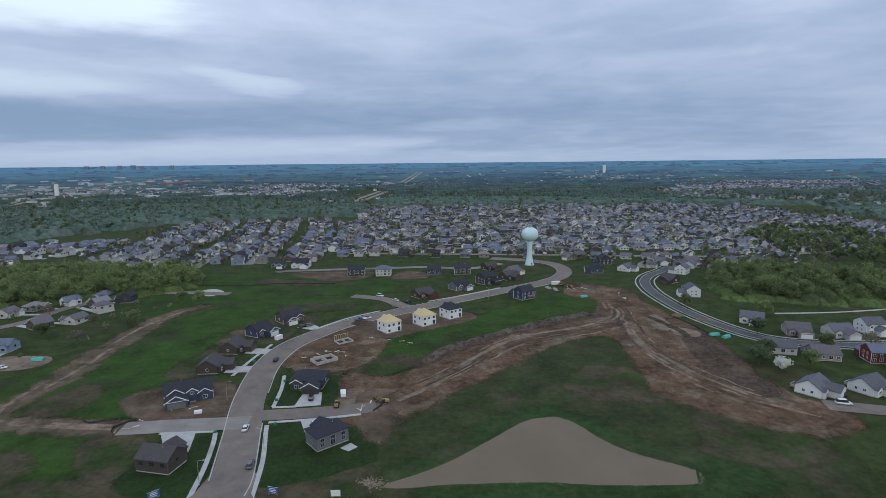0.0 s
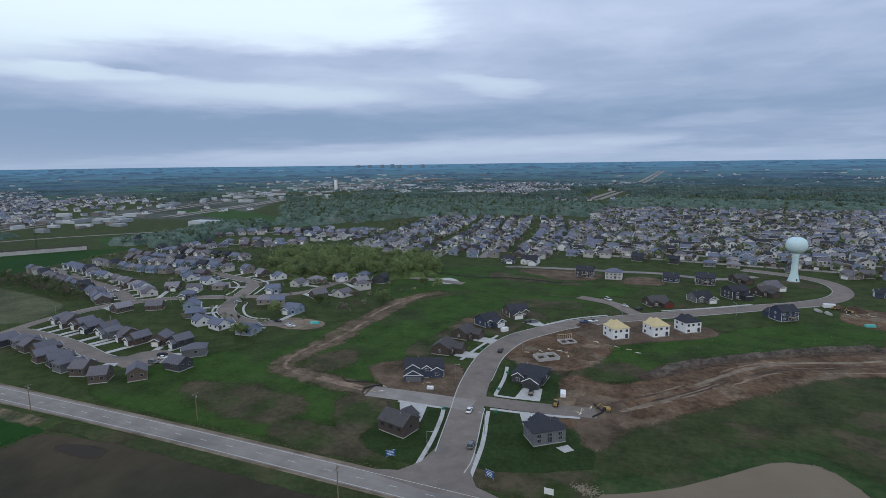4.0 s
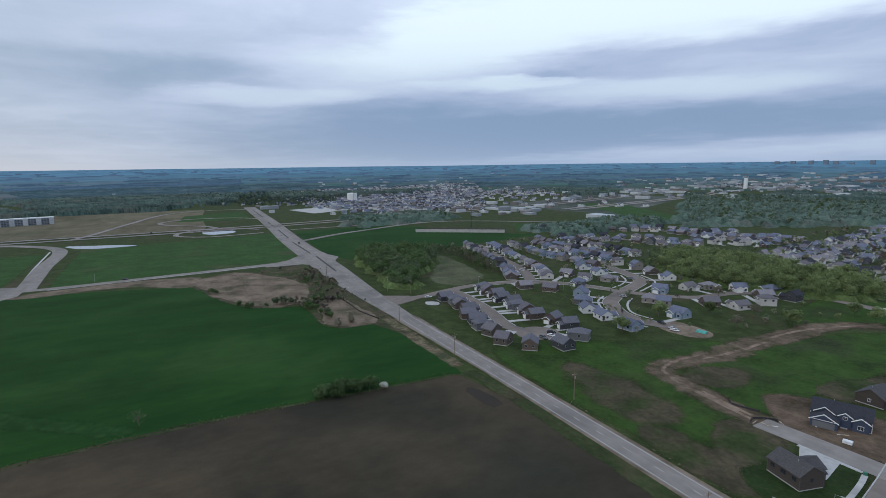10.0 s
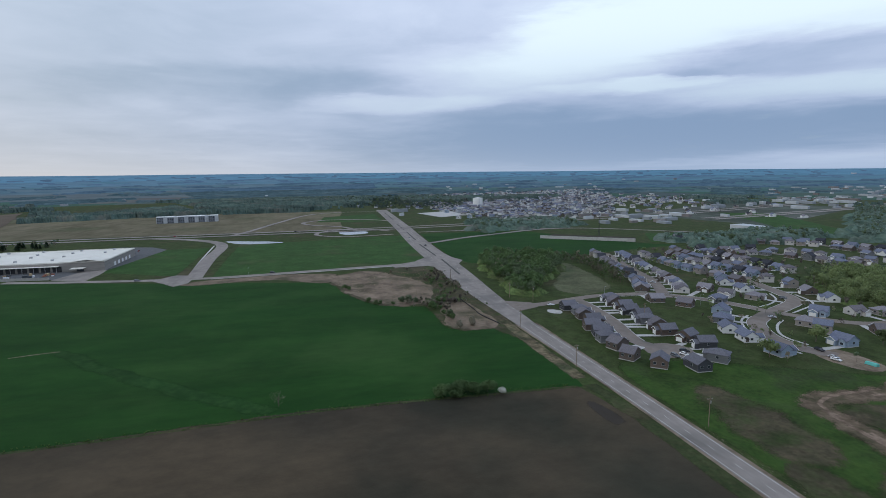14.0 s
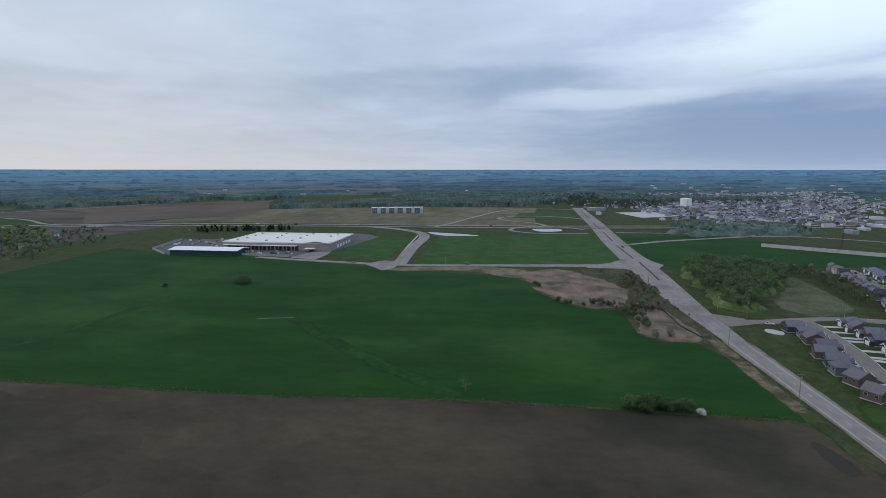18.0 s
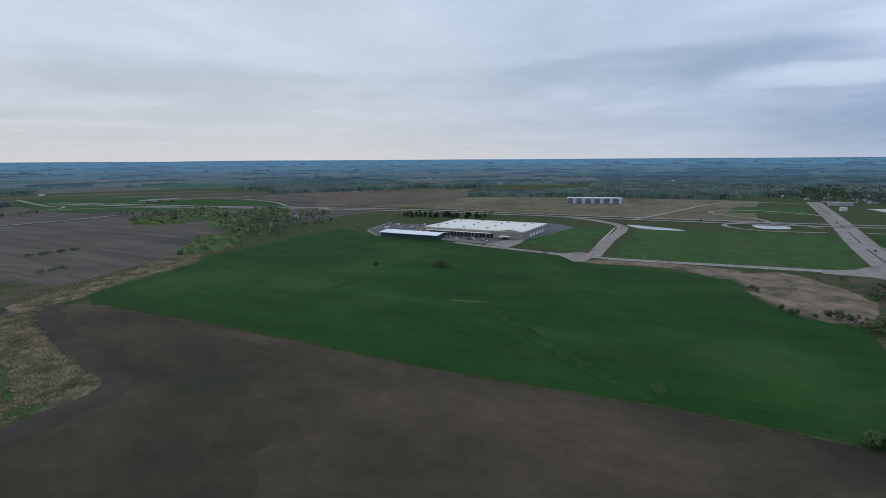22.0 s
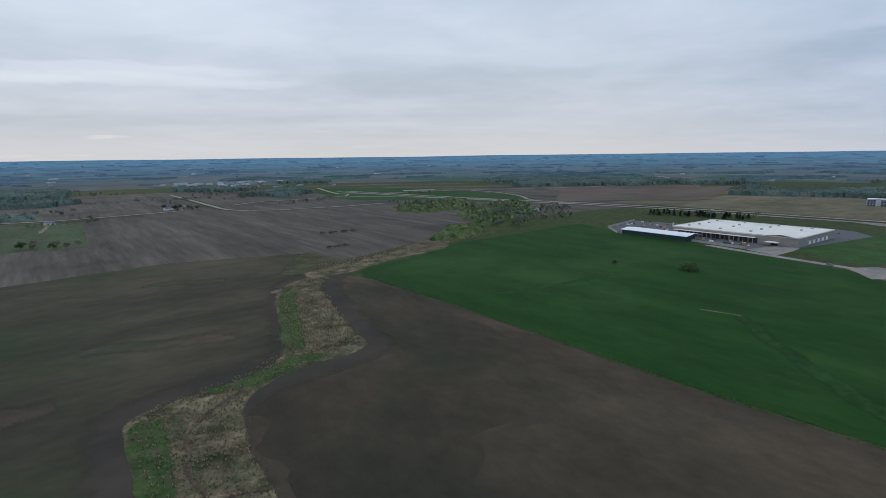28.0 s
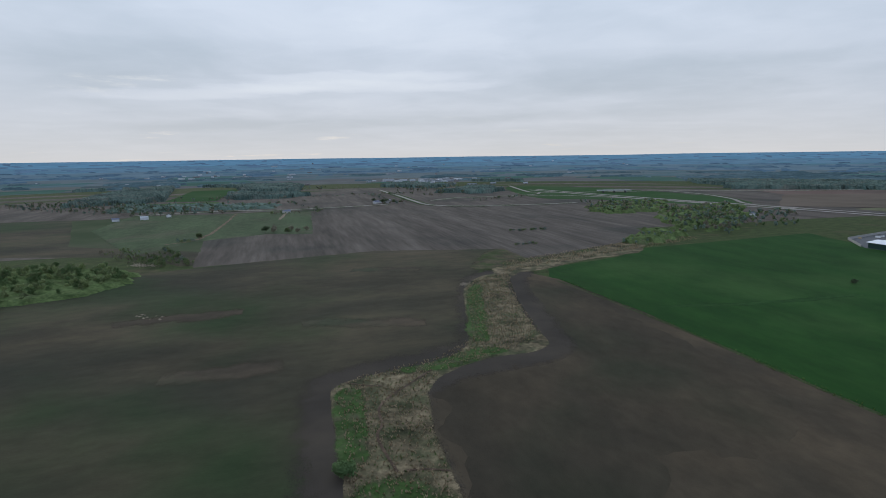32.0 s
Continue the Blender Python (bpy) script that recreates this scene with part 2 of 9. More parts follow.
STAIN = mat("damp_stain", (0.046, 0.039, 0.027), (0.086, 0.065, 0.045), 0.03, (0.041, 0.047, 0.027), 0.02, 0.5, 0.95, 0.08, 2.0, spec=0.1, stretch=(0.5, 1, 1), grain=0.24, gscale=0.15, rim=2)
SOIL_GREEN = mat("greening_soil", (0.027, 0.028, 0.019), (0.078, 0.064, 0.040), 0.012, (0.023, 0.041, 0.016), 0.006, 0.75, 0.95, 0.08, 2.0, spec=0.1, stretch=(0.5, 1, 1), grain=0.24, gscale=0.15, gstretch=(0.6, 1, 1))
TRAMLINE = mat("pale_wheat", (0.013, 0.047, 0.010), (0.020, 0.056, 0.013), 0.3, (0.011, 0.043, 0.008), 0.1, 0.5, 0.95, spec=0.1, grain=0.25, gscale=0.3, rim=2)
STUBBLE = mat("stubble", (0.069, 0.058, 0.048), (0.104, 0.088, 0.073), 0.08, (0.052, 0.049, 0.042), 0.006, 0.4, 0.95, 0.06, 2.0, spec=0.1, stretch=(1, 0.12, 1), turn=28, grain=0.4, gscale=0.22, gstretch=(1, 0.08, 1))
DIRT = mat("bare_dirt", (0.092, 0.064, 0.044), (0.150, 0.106, 0.074), 0.12, (0.078, 0.058, 0.038), 0.04, 0.5, 0.95, 0.15, 0.8, spec=0.1, grain=0.45, gscale=0.5, rim=True)
DIRT_PALE = mat("pale_dirt", (0.165, 0.126, 0.092), (0.240, 0.190, 0.142), 0.15, (0.115, 0.088, 0.058), 0.06, 0.5, 0.95, 0.1, 1.0, spec=0.1, grain=0.35, gscale=0.5, rim=2)
DRYGRASS = mat("dry_grass", (0.071, 0.059, 0.036), (0.194, 0.154, 0.095), 0.22, (0.051, 0.056, 0.028), 0.09, 0.7, 0.95, 0.3, 1.2, spec=0.1, grain=0.7, gscale=0.55, rim=True)
ASPHALT = mat("worn_asphalt", (0.175, 0.144, 0.123), (0.213, 0.179, 0.155), 0.2, (0.124, 0.112, 0.101), 0.05, 0.3, 0.9, 0.004, 30, spec=0.2, grain=0.15, gscale=0.3)
ASPHALT_DARK = mat("dark_asphalt", (0.085, 0.088, 0.092), (0.115, 0.116, 0.120), 0.3, (0.075, 0.078, 0.08), 0.06, 0.3, 0.9, 0.004, 30, spec=0.2)
HIGHWAY = mat("highway_concrete", (0.217, 0.190, 0.170), (0.268, 0.237, 0.215), 0.15, (0.167, 0.151, 0.138), 0.03, 0.4, 0.9, 0.004, 20, spec=0.2, grain=0.18, gscale=0.3, gstretch=(0.15, 1, 1))
CONCRETE = mat("concrete", (0.39, 0.375, 0.36), (0.48, 0.465, 0.445), 0.5, (0.32, 0.305, 0.29), 0.08, 0.3, 0.9, 0.004, 20, spec=0.2)
PAINT_LINE = mat("road_paint", (0.44, 0.42, 0.38), (0.54, 0.52, 0.48), 1.0, rough=0.8)
WATER = mat("muddy_water", (0.160, 0.122, 0.080), (0.182, 0.140, 0.094), 0.05, rough=0.5, bump=0.01, bscale=1.5, spec=0.12)
CLEAR_WATER = mat("pond_water", (0.20, 0.21, 0.22), (0.24, 0.25, 0.26), 0.02, rough=0.12, bump=0.01, bscale=1.0, spec=0.6)
ROCK = mat("riprap", (0.17, 0.14, 0.10), (0.30, 0.25, 0.185), 1.5, rough=0.95, vary=0.2)
# far land: distance haze is mixed into the colour as a blue-grey cast
FAR_GROUND = mat("hazed_country", (0.110, 0.152, 0.140), (0.150, 0.180, 0.160), 0.004, (0.215, 0.200, 0.180), 0.0022, 0.45, 1.0, spec=0.0, grain=0.4, gscale=0.012)
CANOPY_GREEN = mat("inner_canopy", (0.070, 0.104, 0.038), (0.110, 0.146, 0.056), 0.3, (0.080, 0.092, 0.046), 0.03, 0.4, 0.95, spec=0.05, grain=0.4, gscale=0.6)
# belt greens pulled towards blue-grey to paint in middle-distance haze
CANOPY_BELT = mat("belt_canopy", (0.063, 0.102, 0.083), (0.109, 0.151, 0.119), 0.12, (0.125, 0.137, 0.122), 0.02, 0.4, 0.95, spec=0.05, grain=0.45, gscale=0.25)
BARK = mat("bark", (0.10, 0.080, 0.064), (0.15, 0.12, 0.098), 4, rough=0.95)


def leaves(name, a, b, scale=0.25, vary=0.25):
    m = mat(name, a, b, scale, rough=0.9, vary=vary, spec=0.05)
    nt = m.node_tree
    bs, out = nt.nodes["Principled BSDF"], nt.nodes["Material Output"]
    tr, mx = nt.nodes.new("ShaderNodeBsdfTranslucent"), nt.nodes.new("ShaderNodeMixShader")
    nt.links.new(bs.inputs["Base Color"].links[0].from_socket, tr.inputs[0])
    mx.inputs[0].default_value = 0.4
    nt.links.new(bs.outputs[0], mx.inputs[1]), nt.links.new(tr.outputs[0], mx.inputs[2]), nt.links.new(mx.outputs[0], out.inputs[0])
    return m


LEAF_DARK = leaves("leaves_dark", (0.090, 0.125, 0.070), (0.130, 0.162, 0.092))
LEAF_MID = leaves("leaves_mid", (0.135, 0.175, 0.082), (0.185, 0.220, 0.104))
LEAF_WOOD = leaves("leaves_wood", (0.082, 0.135, 0.056), (0.120, 0.172, 0.074))
LEAF_YOUNG = leaves("leaves_young", (0.188, 0.241, 0.106), (0.239, 0.283, 0.129), 0.2, 0.2)
LEAF_BROWN = leaves("twigs_budding", (0.190, 0.175, 0.130), (0.245, 0.220, 0.162))
# canopy colours step towards blue with range: the haze is painted in
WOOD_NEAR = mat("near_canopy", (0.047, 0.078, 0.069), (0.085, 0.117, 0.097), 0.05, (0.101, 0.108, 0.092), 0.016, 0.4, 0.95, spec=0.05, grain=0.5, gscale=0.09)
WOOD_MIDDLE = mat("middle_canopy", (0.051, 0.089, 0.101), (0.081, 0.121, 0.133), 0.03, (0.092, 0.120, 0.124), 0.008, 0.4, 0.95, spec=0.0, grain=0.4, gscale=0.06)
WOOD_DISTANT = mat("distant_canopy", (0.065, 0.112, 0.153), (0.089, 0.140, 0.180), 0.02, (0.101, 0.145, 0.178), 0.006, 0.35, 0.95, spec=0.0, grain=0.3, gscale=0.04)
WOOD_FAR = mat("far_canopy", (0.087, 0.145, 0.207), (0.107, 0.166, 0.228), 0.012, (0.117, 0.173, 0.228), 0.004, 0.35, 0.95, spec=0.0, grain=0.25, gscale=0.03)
# blue-grey cast in these leaves stands for haze beyond the near woods
LEAF_BELT = leaves("haze_tinted_leaves", (0.138, 0.190, 0.159), (0.181, 0.233, 0.184))
LEAF_BARE = leaves("bare_twigs", (0.105, 0.090, 0.078), (0.145, 0.124, 0.106))
# leaves of the western hill, with haze tint in the green
LEAF_FAR = leaves("hazed_far_leaves", (0.072, 0.111, 0.102), (0.111, 0.143, 0.123), 0.008, 0)
BLOSSOM = leaves("blossom", (0.60, 0.60, 0.54), (0.72, 0.72, 0.65), 1.0, 0.1)
NEEDLE = leaves("needles", (0.024, 0.044, 0.028), (0.036, 0.060, 0.036), 0.5)

GLASS = mat("window_glass", (0.030, 0.036, 0.045), (0.042, 0.050, 0.060), 0.3, rough=0.08, spec=0.6)
TRIM = mat("white_trim", (0.70, 0.70, 0.69), (0.78, 0.78, 0.76), 2, rough=0.6)
DARKTRIM = mat("dark_trim", (0.035, 0.036, 0.040), (0.05, 0.05, 0.055), 2, rough=0.6)
STEEL = mat("galvanised_steel", (0.36, 0.37, 0.38), (0.45, 0.46, 0.47), 2, rough=0.45, metal=0.6)
WOOD = mat("weathered_wood", (0.17, 0.125, 0.09), (0.25, 0.19, 0.14), 3, rough=0.9, stretch=(1, 1, 8))
SHEATH = mat("osb_sheathing", (0.52, 0.41, 0.22), (0.62, 0.50, 0.28), 1.2, rough=0.85)
WRAP = mat("house_wrap", (0.70, 0.71, 0.72), (0.80, 0.80, 0.80), 0.7, rough=0.6)


def siding(name, col, k=0.12):
    return mat(name, tuple(v * (1 - k) for v in col), tuple(v * (1 + k) for v in col), 0.6, rough=0.7, bump=0.02, bscale=6, stretch=(0.3, 0.3, 6), vary=0.08)


def shingles(name, col, k=0.18):
    return mat(name, tuple(v * (1 - k) for v in col), tuple(v * (1 + k) for v in col), 2.2, tuple(v * 0.8 for v in col), 0.3, 0.3, rough=0.95, bump=0.03, bscale=5, vary=0.1, spec=0.15)


S_GREY = siding("grey_siding", (0.145, 0.150, 0.160))
S_DARK = siding("charcoal_siding", (0.058, 0.060, 0.068))
S_BLUE = siding("slate_blue_siding", (0.050, 0.064, 0.105))
S_TAUPE = siding("taupe_siding", (0.105, 0.084, 0.072))
S_BROWN = siding("brown_siding", (0.112, 0.084, 0.070))
S_UMBER = siding("umber_siding", (0.074, 0.059, 0.052))
S_WHITE = siding("white_siding", (0.66, 0.66, 0.65), 0.06)
S_CREAM = siding("cream_siding", (0.500, 0.480, 0.461), 0.08)
S_TAN = siding("tan_siding", (0.265, 0.235, 0.218))
S_PALEBLUE = siding("pale_blue_siding", (0.24, 0.30, 0.37))
S_RED = siding("barn_red_siding", (0.160, 0.035, 0.030))
# grey, brown and weathered roofs carry extra blue, painted in as suburb haze
R_GREY = shingles("grey_shingles", (0.140, 0.153, 0.204))
R_DARK = shingles("dark_shingles", (0.044, 0.046, 0.056))
R_BROWN = shingles("brown_shingles", (0.143, 0.132, 0.144))
R_TAN = shingles("weathered_shingles", (0.212, 0.198, 0.215))
R_UMBER = shingles("umber_shingles", (0.078, 0.073, 0.074))
R_DUSK = shingles("dusky_shingles", (0.131, 0.129, 0.149))
PASTURE = mat("farm_pasture", (0.041, 0.066, 0.029), (0.054, 0.078, 0.037), 0.06, (0.066, 0.071, 0.042), 0.012, 0.45, 0.95, 0.04, 3.0, spec=0.1, grain=0.35, gscale=0.2, gstretch=(1, 0.3, 1), rim=True)
CLEARING = mat("pale_meadow", (0.078, 0.084, 0.046), (0.104, 0.106, 0.060), 0.15, (0.060, 0.074, 0.036), 0.03, 0.5, 0.95, 0.04, 3.0, spec=0.1, grain=0.35, gscale=0.4, rim=2)
TOWN_GROUND = mat("town_ground", (0.070, 0.084, 0.070), (0.100, 0.110, 0.094), 0.02, (0.120, 0.120, 0.110), 0.008, 0.5, 1.0, spec=0.0, grain=0.4, gscale=0.05)
TRODDEN = mat("trodden_grass", (0.032, 0.048, 0.017), (0.050, 0.056, 0.024), 0.3, (0.069, 0.061, 0.033), 0.05, 0.4, 0.95, 0.05, 3.0, spec=0.1, grain=0.4, gscale=0.5, rim=True)
TRACK = mat("dirt_track", (0.095, 0.069, 0.046), (0.155, 0.116, 0.080), 0.2, (0.050, 0.050, 0.023), 0.06, 0.5, 0.95, 0.1, 1.0, spec=0.1, grain=0.45, gscale=0.5, rim=2)
BRIGHT = mat("sown_grass", (0.028, 0.060, 0.012), (0.040, 0.073, 0.015), 0.2, (0.036, 0.050, 0.019), 0.03, 0.45, 0.95, 0.04, 3.0, spec=0.1, grain=0.4, gscale=0.5, rim=True)
MUD = mat("dark_mud", (0.052, 0.034, 0.023), (0.088, 0.058, 0.039), 0.3, (0.120, 0.086, 0.060), 0.08, 0.4, 0.9, 0.1, 1.5, spec=0.2, grain=0.45, gscale=0.6, rim=2)
CLOD = mat("dark_clods", (0.055, 0.046, 0.038), (0.110, 0.088, 0.070), 0.35, (0.15, 0.125, 0.10), 0.1, 0.4, 0.95, 0.2, 1.5, spec=0.1, grain=0.5, gscale=0.7)
RUT = mat("pale_rut", (0.180, 0.128, 0.092), (0.260, 0.190, 0.142), 0.2, (0.11, 0.078, 0.052), 0.12, 0.6, 0.95, 0.05, 2, spec=0.1, grain=0.4, gscale=0.4, rim=2)
WORN = mat("worn_grass", (0.055, 0.049, 0.029), (0.083, 0.067, 0.041), 0.2, (0.037, 0.055, 0.017), 0.06, 0.75, 0.95, 0.05, 2.0, spec=0.1, grain=0.4, gscale=0.5, rim=2)
POND_GRASS = mat("pond_grass", (0.024, 0.050, 0.015), (0.038, 0.062, 0.021), 0.3, (0.060, 0.060, 0.030), 0.05, 0.4, 0.95, 0.04, 3.0, spec=0.1, grain=0.4, gscale=0.5, rim=2)
HAULED = mat("hauled_dirt", (0.084, 0.051, 0.032), (0.150, 0.096, 0.060), 0.1, (0.165, 0.124, 0.088), 0.05, 0.45, 0.95, 0.15, 0.8, spec=0.1, grain=0.5, gscale=0.4, rim=2)
LOT_SOIL = mat("lot_soil", (0.145, 0.108, 0.078), (0.210, 0.160, 0.117), 0.12, (0.078, 0.070, 0.042), 0.05, 0.55, 0.95, 0.1, 1.0, spec=0.1, grain=0.4, gscale=0.5, rim=2)
DITCH_GREEN = mat("ditch_grass", (0.030, 0.062, 0.016), (0.048, 0.086, 0.024), 0.4, (0.070, 0.070, 0.038), 0.16, 0.6, 0.95, 0.04, 3.0, spec=0.1, grain=0.45, gscale=0.7, rim=2)

# ---- building helpers ----
from mathutils.geometry import delaunay_2d_cdt

rng = random.Random(7)


def rise(x, y):
    """Height of the land: level near by, rising slowly to low hills far off."""
    r = math.hypot(x, y)
    if r < 1500:
        return 0.0
    k = (r - 1500) / 3200
    roll_ = noise.noise(Vector((x * 0.0011, y * 0.0011, 3.0)))
    return 84 * k * k * (1 + 0.05 * roll_)


def link(name, bm, material, parent=None, smooth=False):
    me = bpy.data.meshes.new(name)
    bm.to_mesh(me)
    bm.free()
    for m in (material if isinstance(material, (list, tuple)) else (material,)):
        me.materials.append(m)
    if smooth:
        me.polygons.foreach_set("use_smooth", [True] * len(me.polygons))
    ob = new(name, me)
    if parent:
        ob.parent = parent
    return ob


def part(name, bm, material, parent, label="", smooth=False):
    ob = link(name, bm, material, parent, smooth)
    return tagged(ob, label) if label else ob


def raw(name, verts, faces, material, smooth=False):
    me = bpy.data.meshes.new(name)
    me.from_pydata(verts, [], faces)
    me.update()
    me.materials.append(material)
    if smooth:
        me.polygons.foreach_set("use_smooth", [True] * len(me.polygons))
    return new(name, me)


def box(bm, x0, y0, z0, x1, y1, z1, mi=0):
    v = [bm.verts.new(p) for p in ((x0, y0, z0), (x1, y0, z0), (x1, y1, z0), (x0, y1, z0), (x0, y0, z1), (x1, y0, z1), (x1, y1, z1), (x0, y1, z1))]
    for f in ((0, 3, 2, 1), (4, 5, 6, 7), (0, 1, 5, 4), (1, 2, 6, 5), (2, 3, 7, 6), (3, 0, 4, 7)):
        bm.faces.new([v[i] for i in f]).material_index = mi
    return bm


def boxes(*dims):
    bm = bmesh.new()
    for d in dims:
        box(bm, *d)
    return bm


def tube(bm, a, b, ra, rb, n=8, cap=True):
    a, b = Vector(a), Vector(b)
    q = (b - a).to_track_quat("Z", "Y")
    lo = [bm.verts.new(a + q @ Vector((ra * math.cos(2 * math.pi * i / n), ra * math.sin(2 * math.pi * i / n), 0))) for i in range(n)]
    hi = [bm.verts.new(b + q @ Vector((rb * math.cos(2 * math.pi * i / n), rb * math.sin(2 * math.pi * i / n), 0))) for i in range(n)]
    for i in range(n):
        bm.faces.new((lo[i], lo[(i + 1) % n], hi[(i + 1) % n], hi[i]))
    if cap:
        bm.faces.new(lo[::-1]), bm.faces.new(hi)
    return bm


def curve_through(pts, step=4.0, closed=False):
    """Evenly sampled Catmull-Rom curve through plan points."""
    P = [Vector((*p[:2], 0)) for p in pts]
    n, out = len(P), []
    for i in range(n if closed else n - 1):
        a, b = P[i], P[(i + 1) % n]
        p0 = P[i - 1] if (closed or i > 0) else a * 2 - b
        p3 = P[(i + 2) % n] if (closed or i + 2 < n) else b * 2 - a
        k = max(1, int((b - a).length / step))
        for j in range(k):
            t = j / k
            out.append(0.5 * (2 * a + (b - p0) * t + (2 * p0 - 5 * a + 4 * b - p3) * t * t + (3 * a - p0 - 3 * b + p3) * t ** 3))
    if not closed:
        out.append(P[-1])
    return out


def inside(x, y, poly):
    hit, j = False, len(poly) - 1
    for i in range(len(poly)):
        (xi, yi), (xj, yj) = poly[i], poly[j]
        if (yi > y) != (yj > y) and x < (xj - xi) * (y - yi) / (yj - yi) + xi:
            hit = not hit
        j = i
    return hit


LAYERS = [0]


def layer():
    """A hair more height for each piece, so that no two lie in one plane."""
    LAYERS[0] += 1
    return 0.0004 * (LAYERS[0] % 67)


def patch(name, pts, z, material, label="", category="", rag=0.6, curved=True, step=3.0, kind="structure", fade=None):
    """A level piece of ground cover drawn by its corners in plan; its rim, fade metres wide, wears thin."""
    fade = min(4.0, rag * 2.2) if fade is None else fade
    z += layer()
    C = curve_through(pts, step, True) if curved else []
    if not curved:
        for i in range(len(pts)):
            a, b = Vector((*pts[i], 0)), Vector((*pts[(i + 1) % len(pts)], 0))
            k = max(1, int((b - a).length / step))
            C += [a.lerp(b, j / k) for j in range(k)]
    Q = []
    for p in C:
        w = Vector((noise.noise(p * 0.21), noise.noise(p * 0.21 + Vector((9, 4, 2))), 0)) * rag * 0.6
        w += Vector((noise.noise(p * 0.06 + Vector((3, 1, 7))), noise.noise(p * 0.06 + Vector((5, 8, 1))), 0)) * rag * 1.3
        Q.append(p + w)
    n = len(Q)
    if sum(Q[i].x * Q[(i + 1) % n].y - Q[(i + 1) % n].x * Q[i].y for i in range(n)) < 0:
        Q.reverse()
    bm = bmesh.new()
    rim = bm.verts.layers.float.new("rim")
    outer, inner = [], []
    for i, p in enumerate(Q):
        t = (Q[(i + 1) % n] - Q[i - 1]).normalized()
        s = Vector((-t.y, t.x, 0))
        for row, e, r, dz in ((outer, -fade, 1.0, -0.02), (inner, 0.0, 0.0, 0.0)):
            q = p + s * e
            v = bm.verts.new((q.x, q.y, z + dz + rise(q.x, q.y)))
            v[rim] = r
            row.append(v)
    cv, _, cf, *_ = delaunay_2d_cdt([v.co.xy for v in inner], [], [list(range(n))], 1, 1e-4)
    mid = [bm.verts.new((q.x, q.y, z + rise(q.x, q.y))) for q in cv]
    for f in cf:
        bm.faces.new([mid[i] for i in f])
    for i in range(n):
        bm.faces.new((outer[i], outer[(i + 1) % n], inner[(i + 1) % n], inner[i]))
    bm.normal_update()
    for f in bm.faces:
        if f.normal.z < 0:
            f.normal_flip()
    ob = link(name, bm, material)
    return tagged(ob, label, category, kind=kind)


def far_patch(name, corners, z, material, label, n=14, category="field"):
    """A four-cornered field laid over the rising land."""
    a, b, c, d = [Vector((*p, 0)) for p in corners]
    V, F = [], []
    for i in range(n + 1):
        for j in range(n + 1):
            u, v = i / n, j / n
            p = a.lerp(b, u).lerp(d.lerp(c, u), v)
            w = 6 * noise.noise(p * 0.01)
            V.append((p.x + w, p.y - w, rise(p.x + w, p.y - w) + z))
    for i in range(n):
        for j in range(n):
            k = i * (n + 1) + j
            F.append((k, k + n + 1, k + n + 2, k + 1))
    return tagged(raw(name, V, F, material), label, category, kind="structure")


def ribbon(name, pts, width, z, material, label="", category="road", step=4.0, offset=0.0, thick=0.0, curved=True, kind="structure", parent=None):
    """A strip along a plan curve, offset to its left, with real thickness where it is raised."""
    C = curve_through(pts, step) if curved else [Vector((*p[:2], 0)) for p in pts]
    z += layer() + (0.07 if category in ("road", "lane marking") else 0)
    V, F = [], []
    for i, p in enumerate(C):
        t = (C[min(i + 1, len(C) - 1)] - C[max(i - 1, 0)]).normalized()
        s = Vector((-t.y, t.x, 0))
        wd = width if isinstance(width, (int, float)) else float(np.interp(i / (len(C) - 1), [k / (len(width) - 1) for k in range(len(width))], width))
        for e in (offset + wd / 2, offset - wd / 2):
            q = p + s * e
            V.append((q.x, q.y, z + rise(q.x, q.y)))
    n = len(C)
    for i in range(n - 1):
        F.append((2 * i, 2 * i + 1, 2 * i + 3, 2 * i + 2))
    if thick:
        m = len(V)
        V += [(x, y, zz - thick) for x, y, zz in V]
        for i in range(n - 1):
            F.append((2 * i, 2 * i + 2, m + 2 * i + 2, m + 2 * i))
            F.append((2 * i + 1, m + 2 * i + 1, m + 2 * i + 3, 2 * i + 3))
        F.append((0, m, m + 1, 1)), F.append((2 * n - 2, 2 * n - 1, m + 2 * n - 1, m + 2 * n - 2))
    ob = raw(name, V, F, material)
    if parent:
        ob.parent = parent
    return tagged(ob, label, category, kind=kind) if label else ob


def trail(name, pts, widths, z, material, label, category, rag=0.8, fade=2.0, step=4.0):
    """A worn strip along a line, with uneven width and thinning edges."""
    C = curve_through(pts, step)
    L, R = [], []
    for i, p in enumerate(C):
        t = (C[min(i + 1, len(C) - 1)] - C[max(i - 1, 0)]).normalized()
        s = Vector((-t.y, t.x, 0))
        w = float(np.interp(i / (len(C) - 1), [k / (len(widths) - 1) for k in range(len(widths))], widths)) / 2
        L.append(p + s * w * (1 + 0.3 * noise.noise(p * 0.1)))
        R.append(p - s * w * (1 + 0.3 * noise.noise(p * 0.1 + Vector((7, 3, 1)))))
    return patch(name, [(q.x, q.y) for q in L + R[::-1]], z, material, label, category, rag, False, step, fade=fade)


# ---- land ----
def ground_sheet(name, rings, material, label):
    V, F, n = [], [], 160
    for r in rings:
        for i in range(n):
            a = 2 * math.pi * i / n
            x, y = r * math.cos(a), r * math.sin(a)
            V.append((x, y, rise(x, y) - (2.0 if r > 1900 else 0.0)))
    for j in range(len(rings) - 1):
        for i in range(n):
            k = j * n
            F.append((k + i, k + n + i, k + n + (i + 1) % n, k + (i + 1) % n))
    return tagged(raw(name, V, F, material), label, "ground", kind="structure")


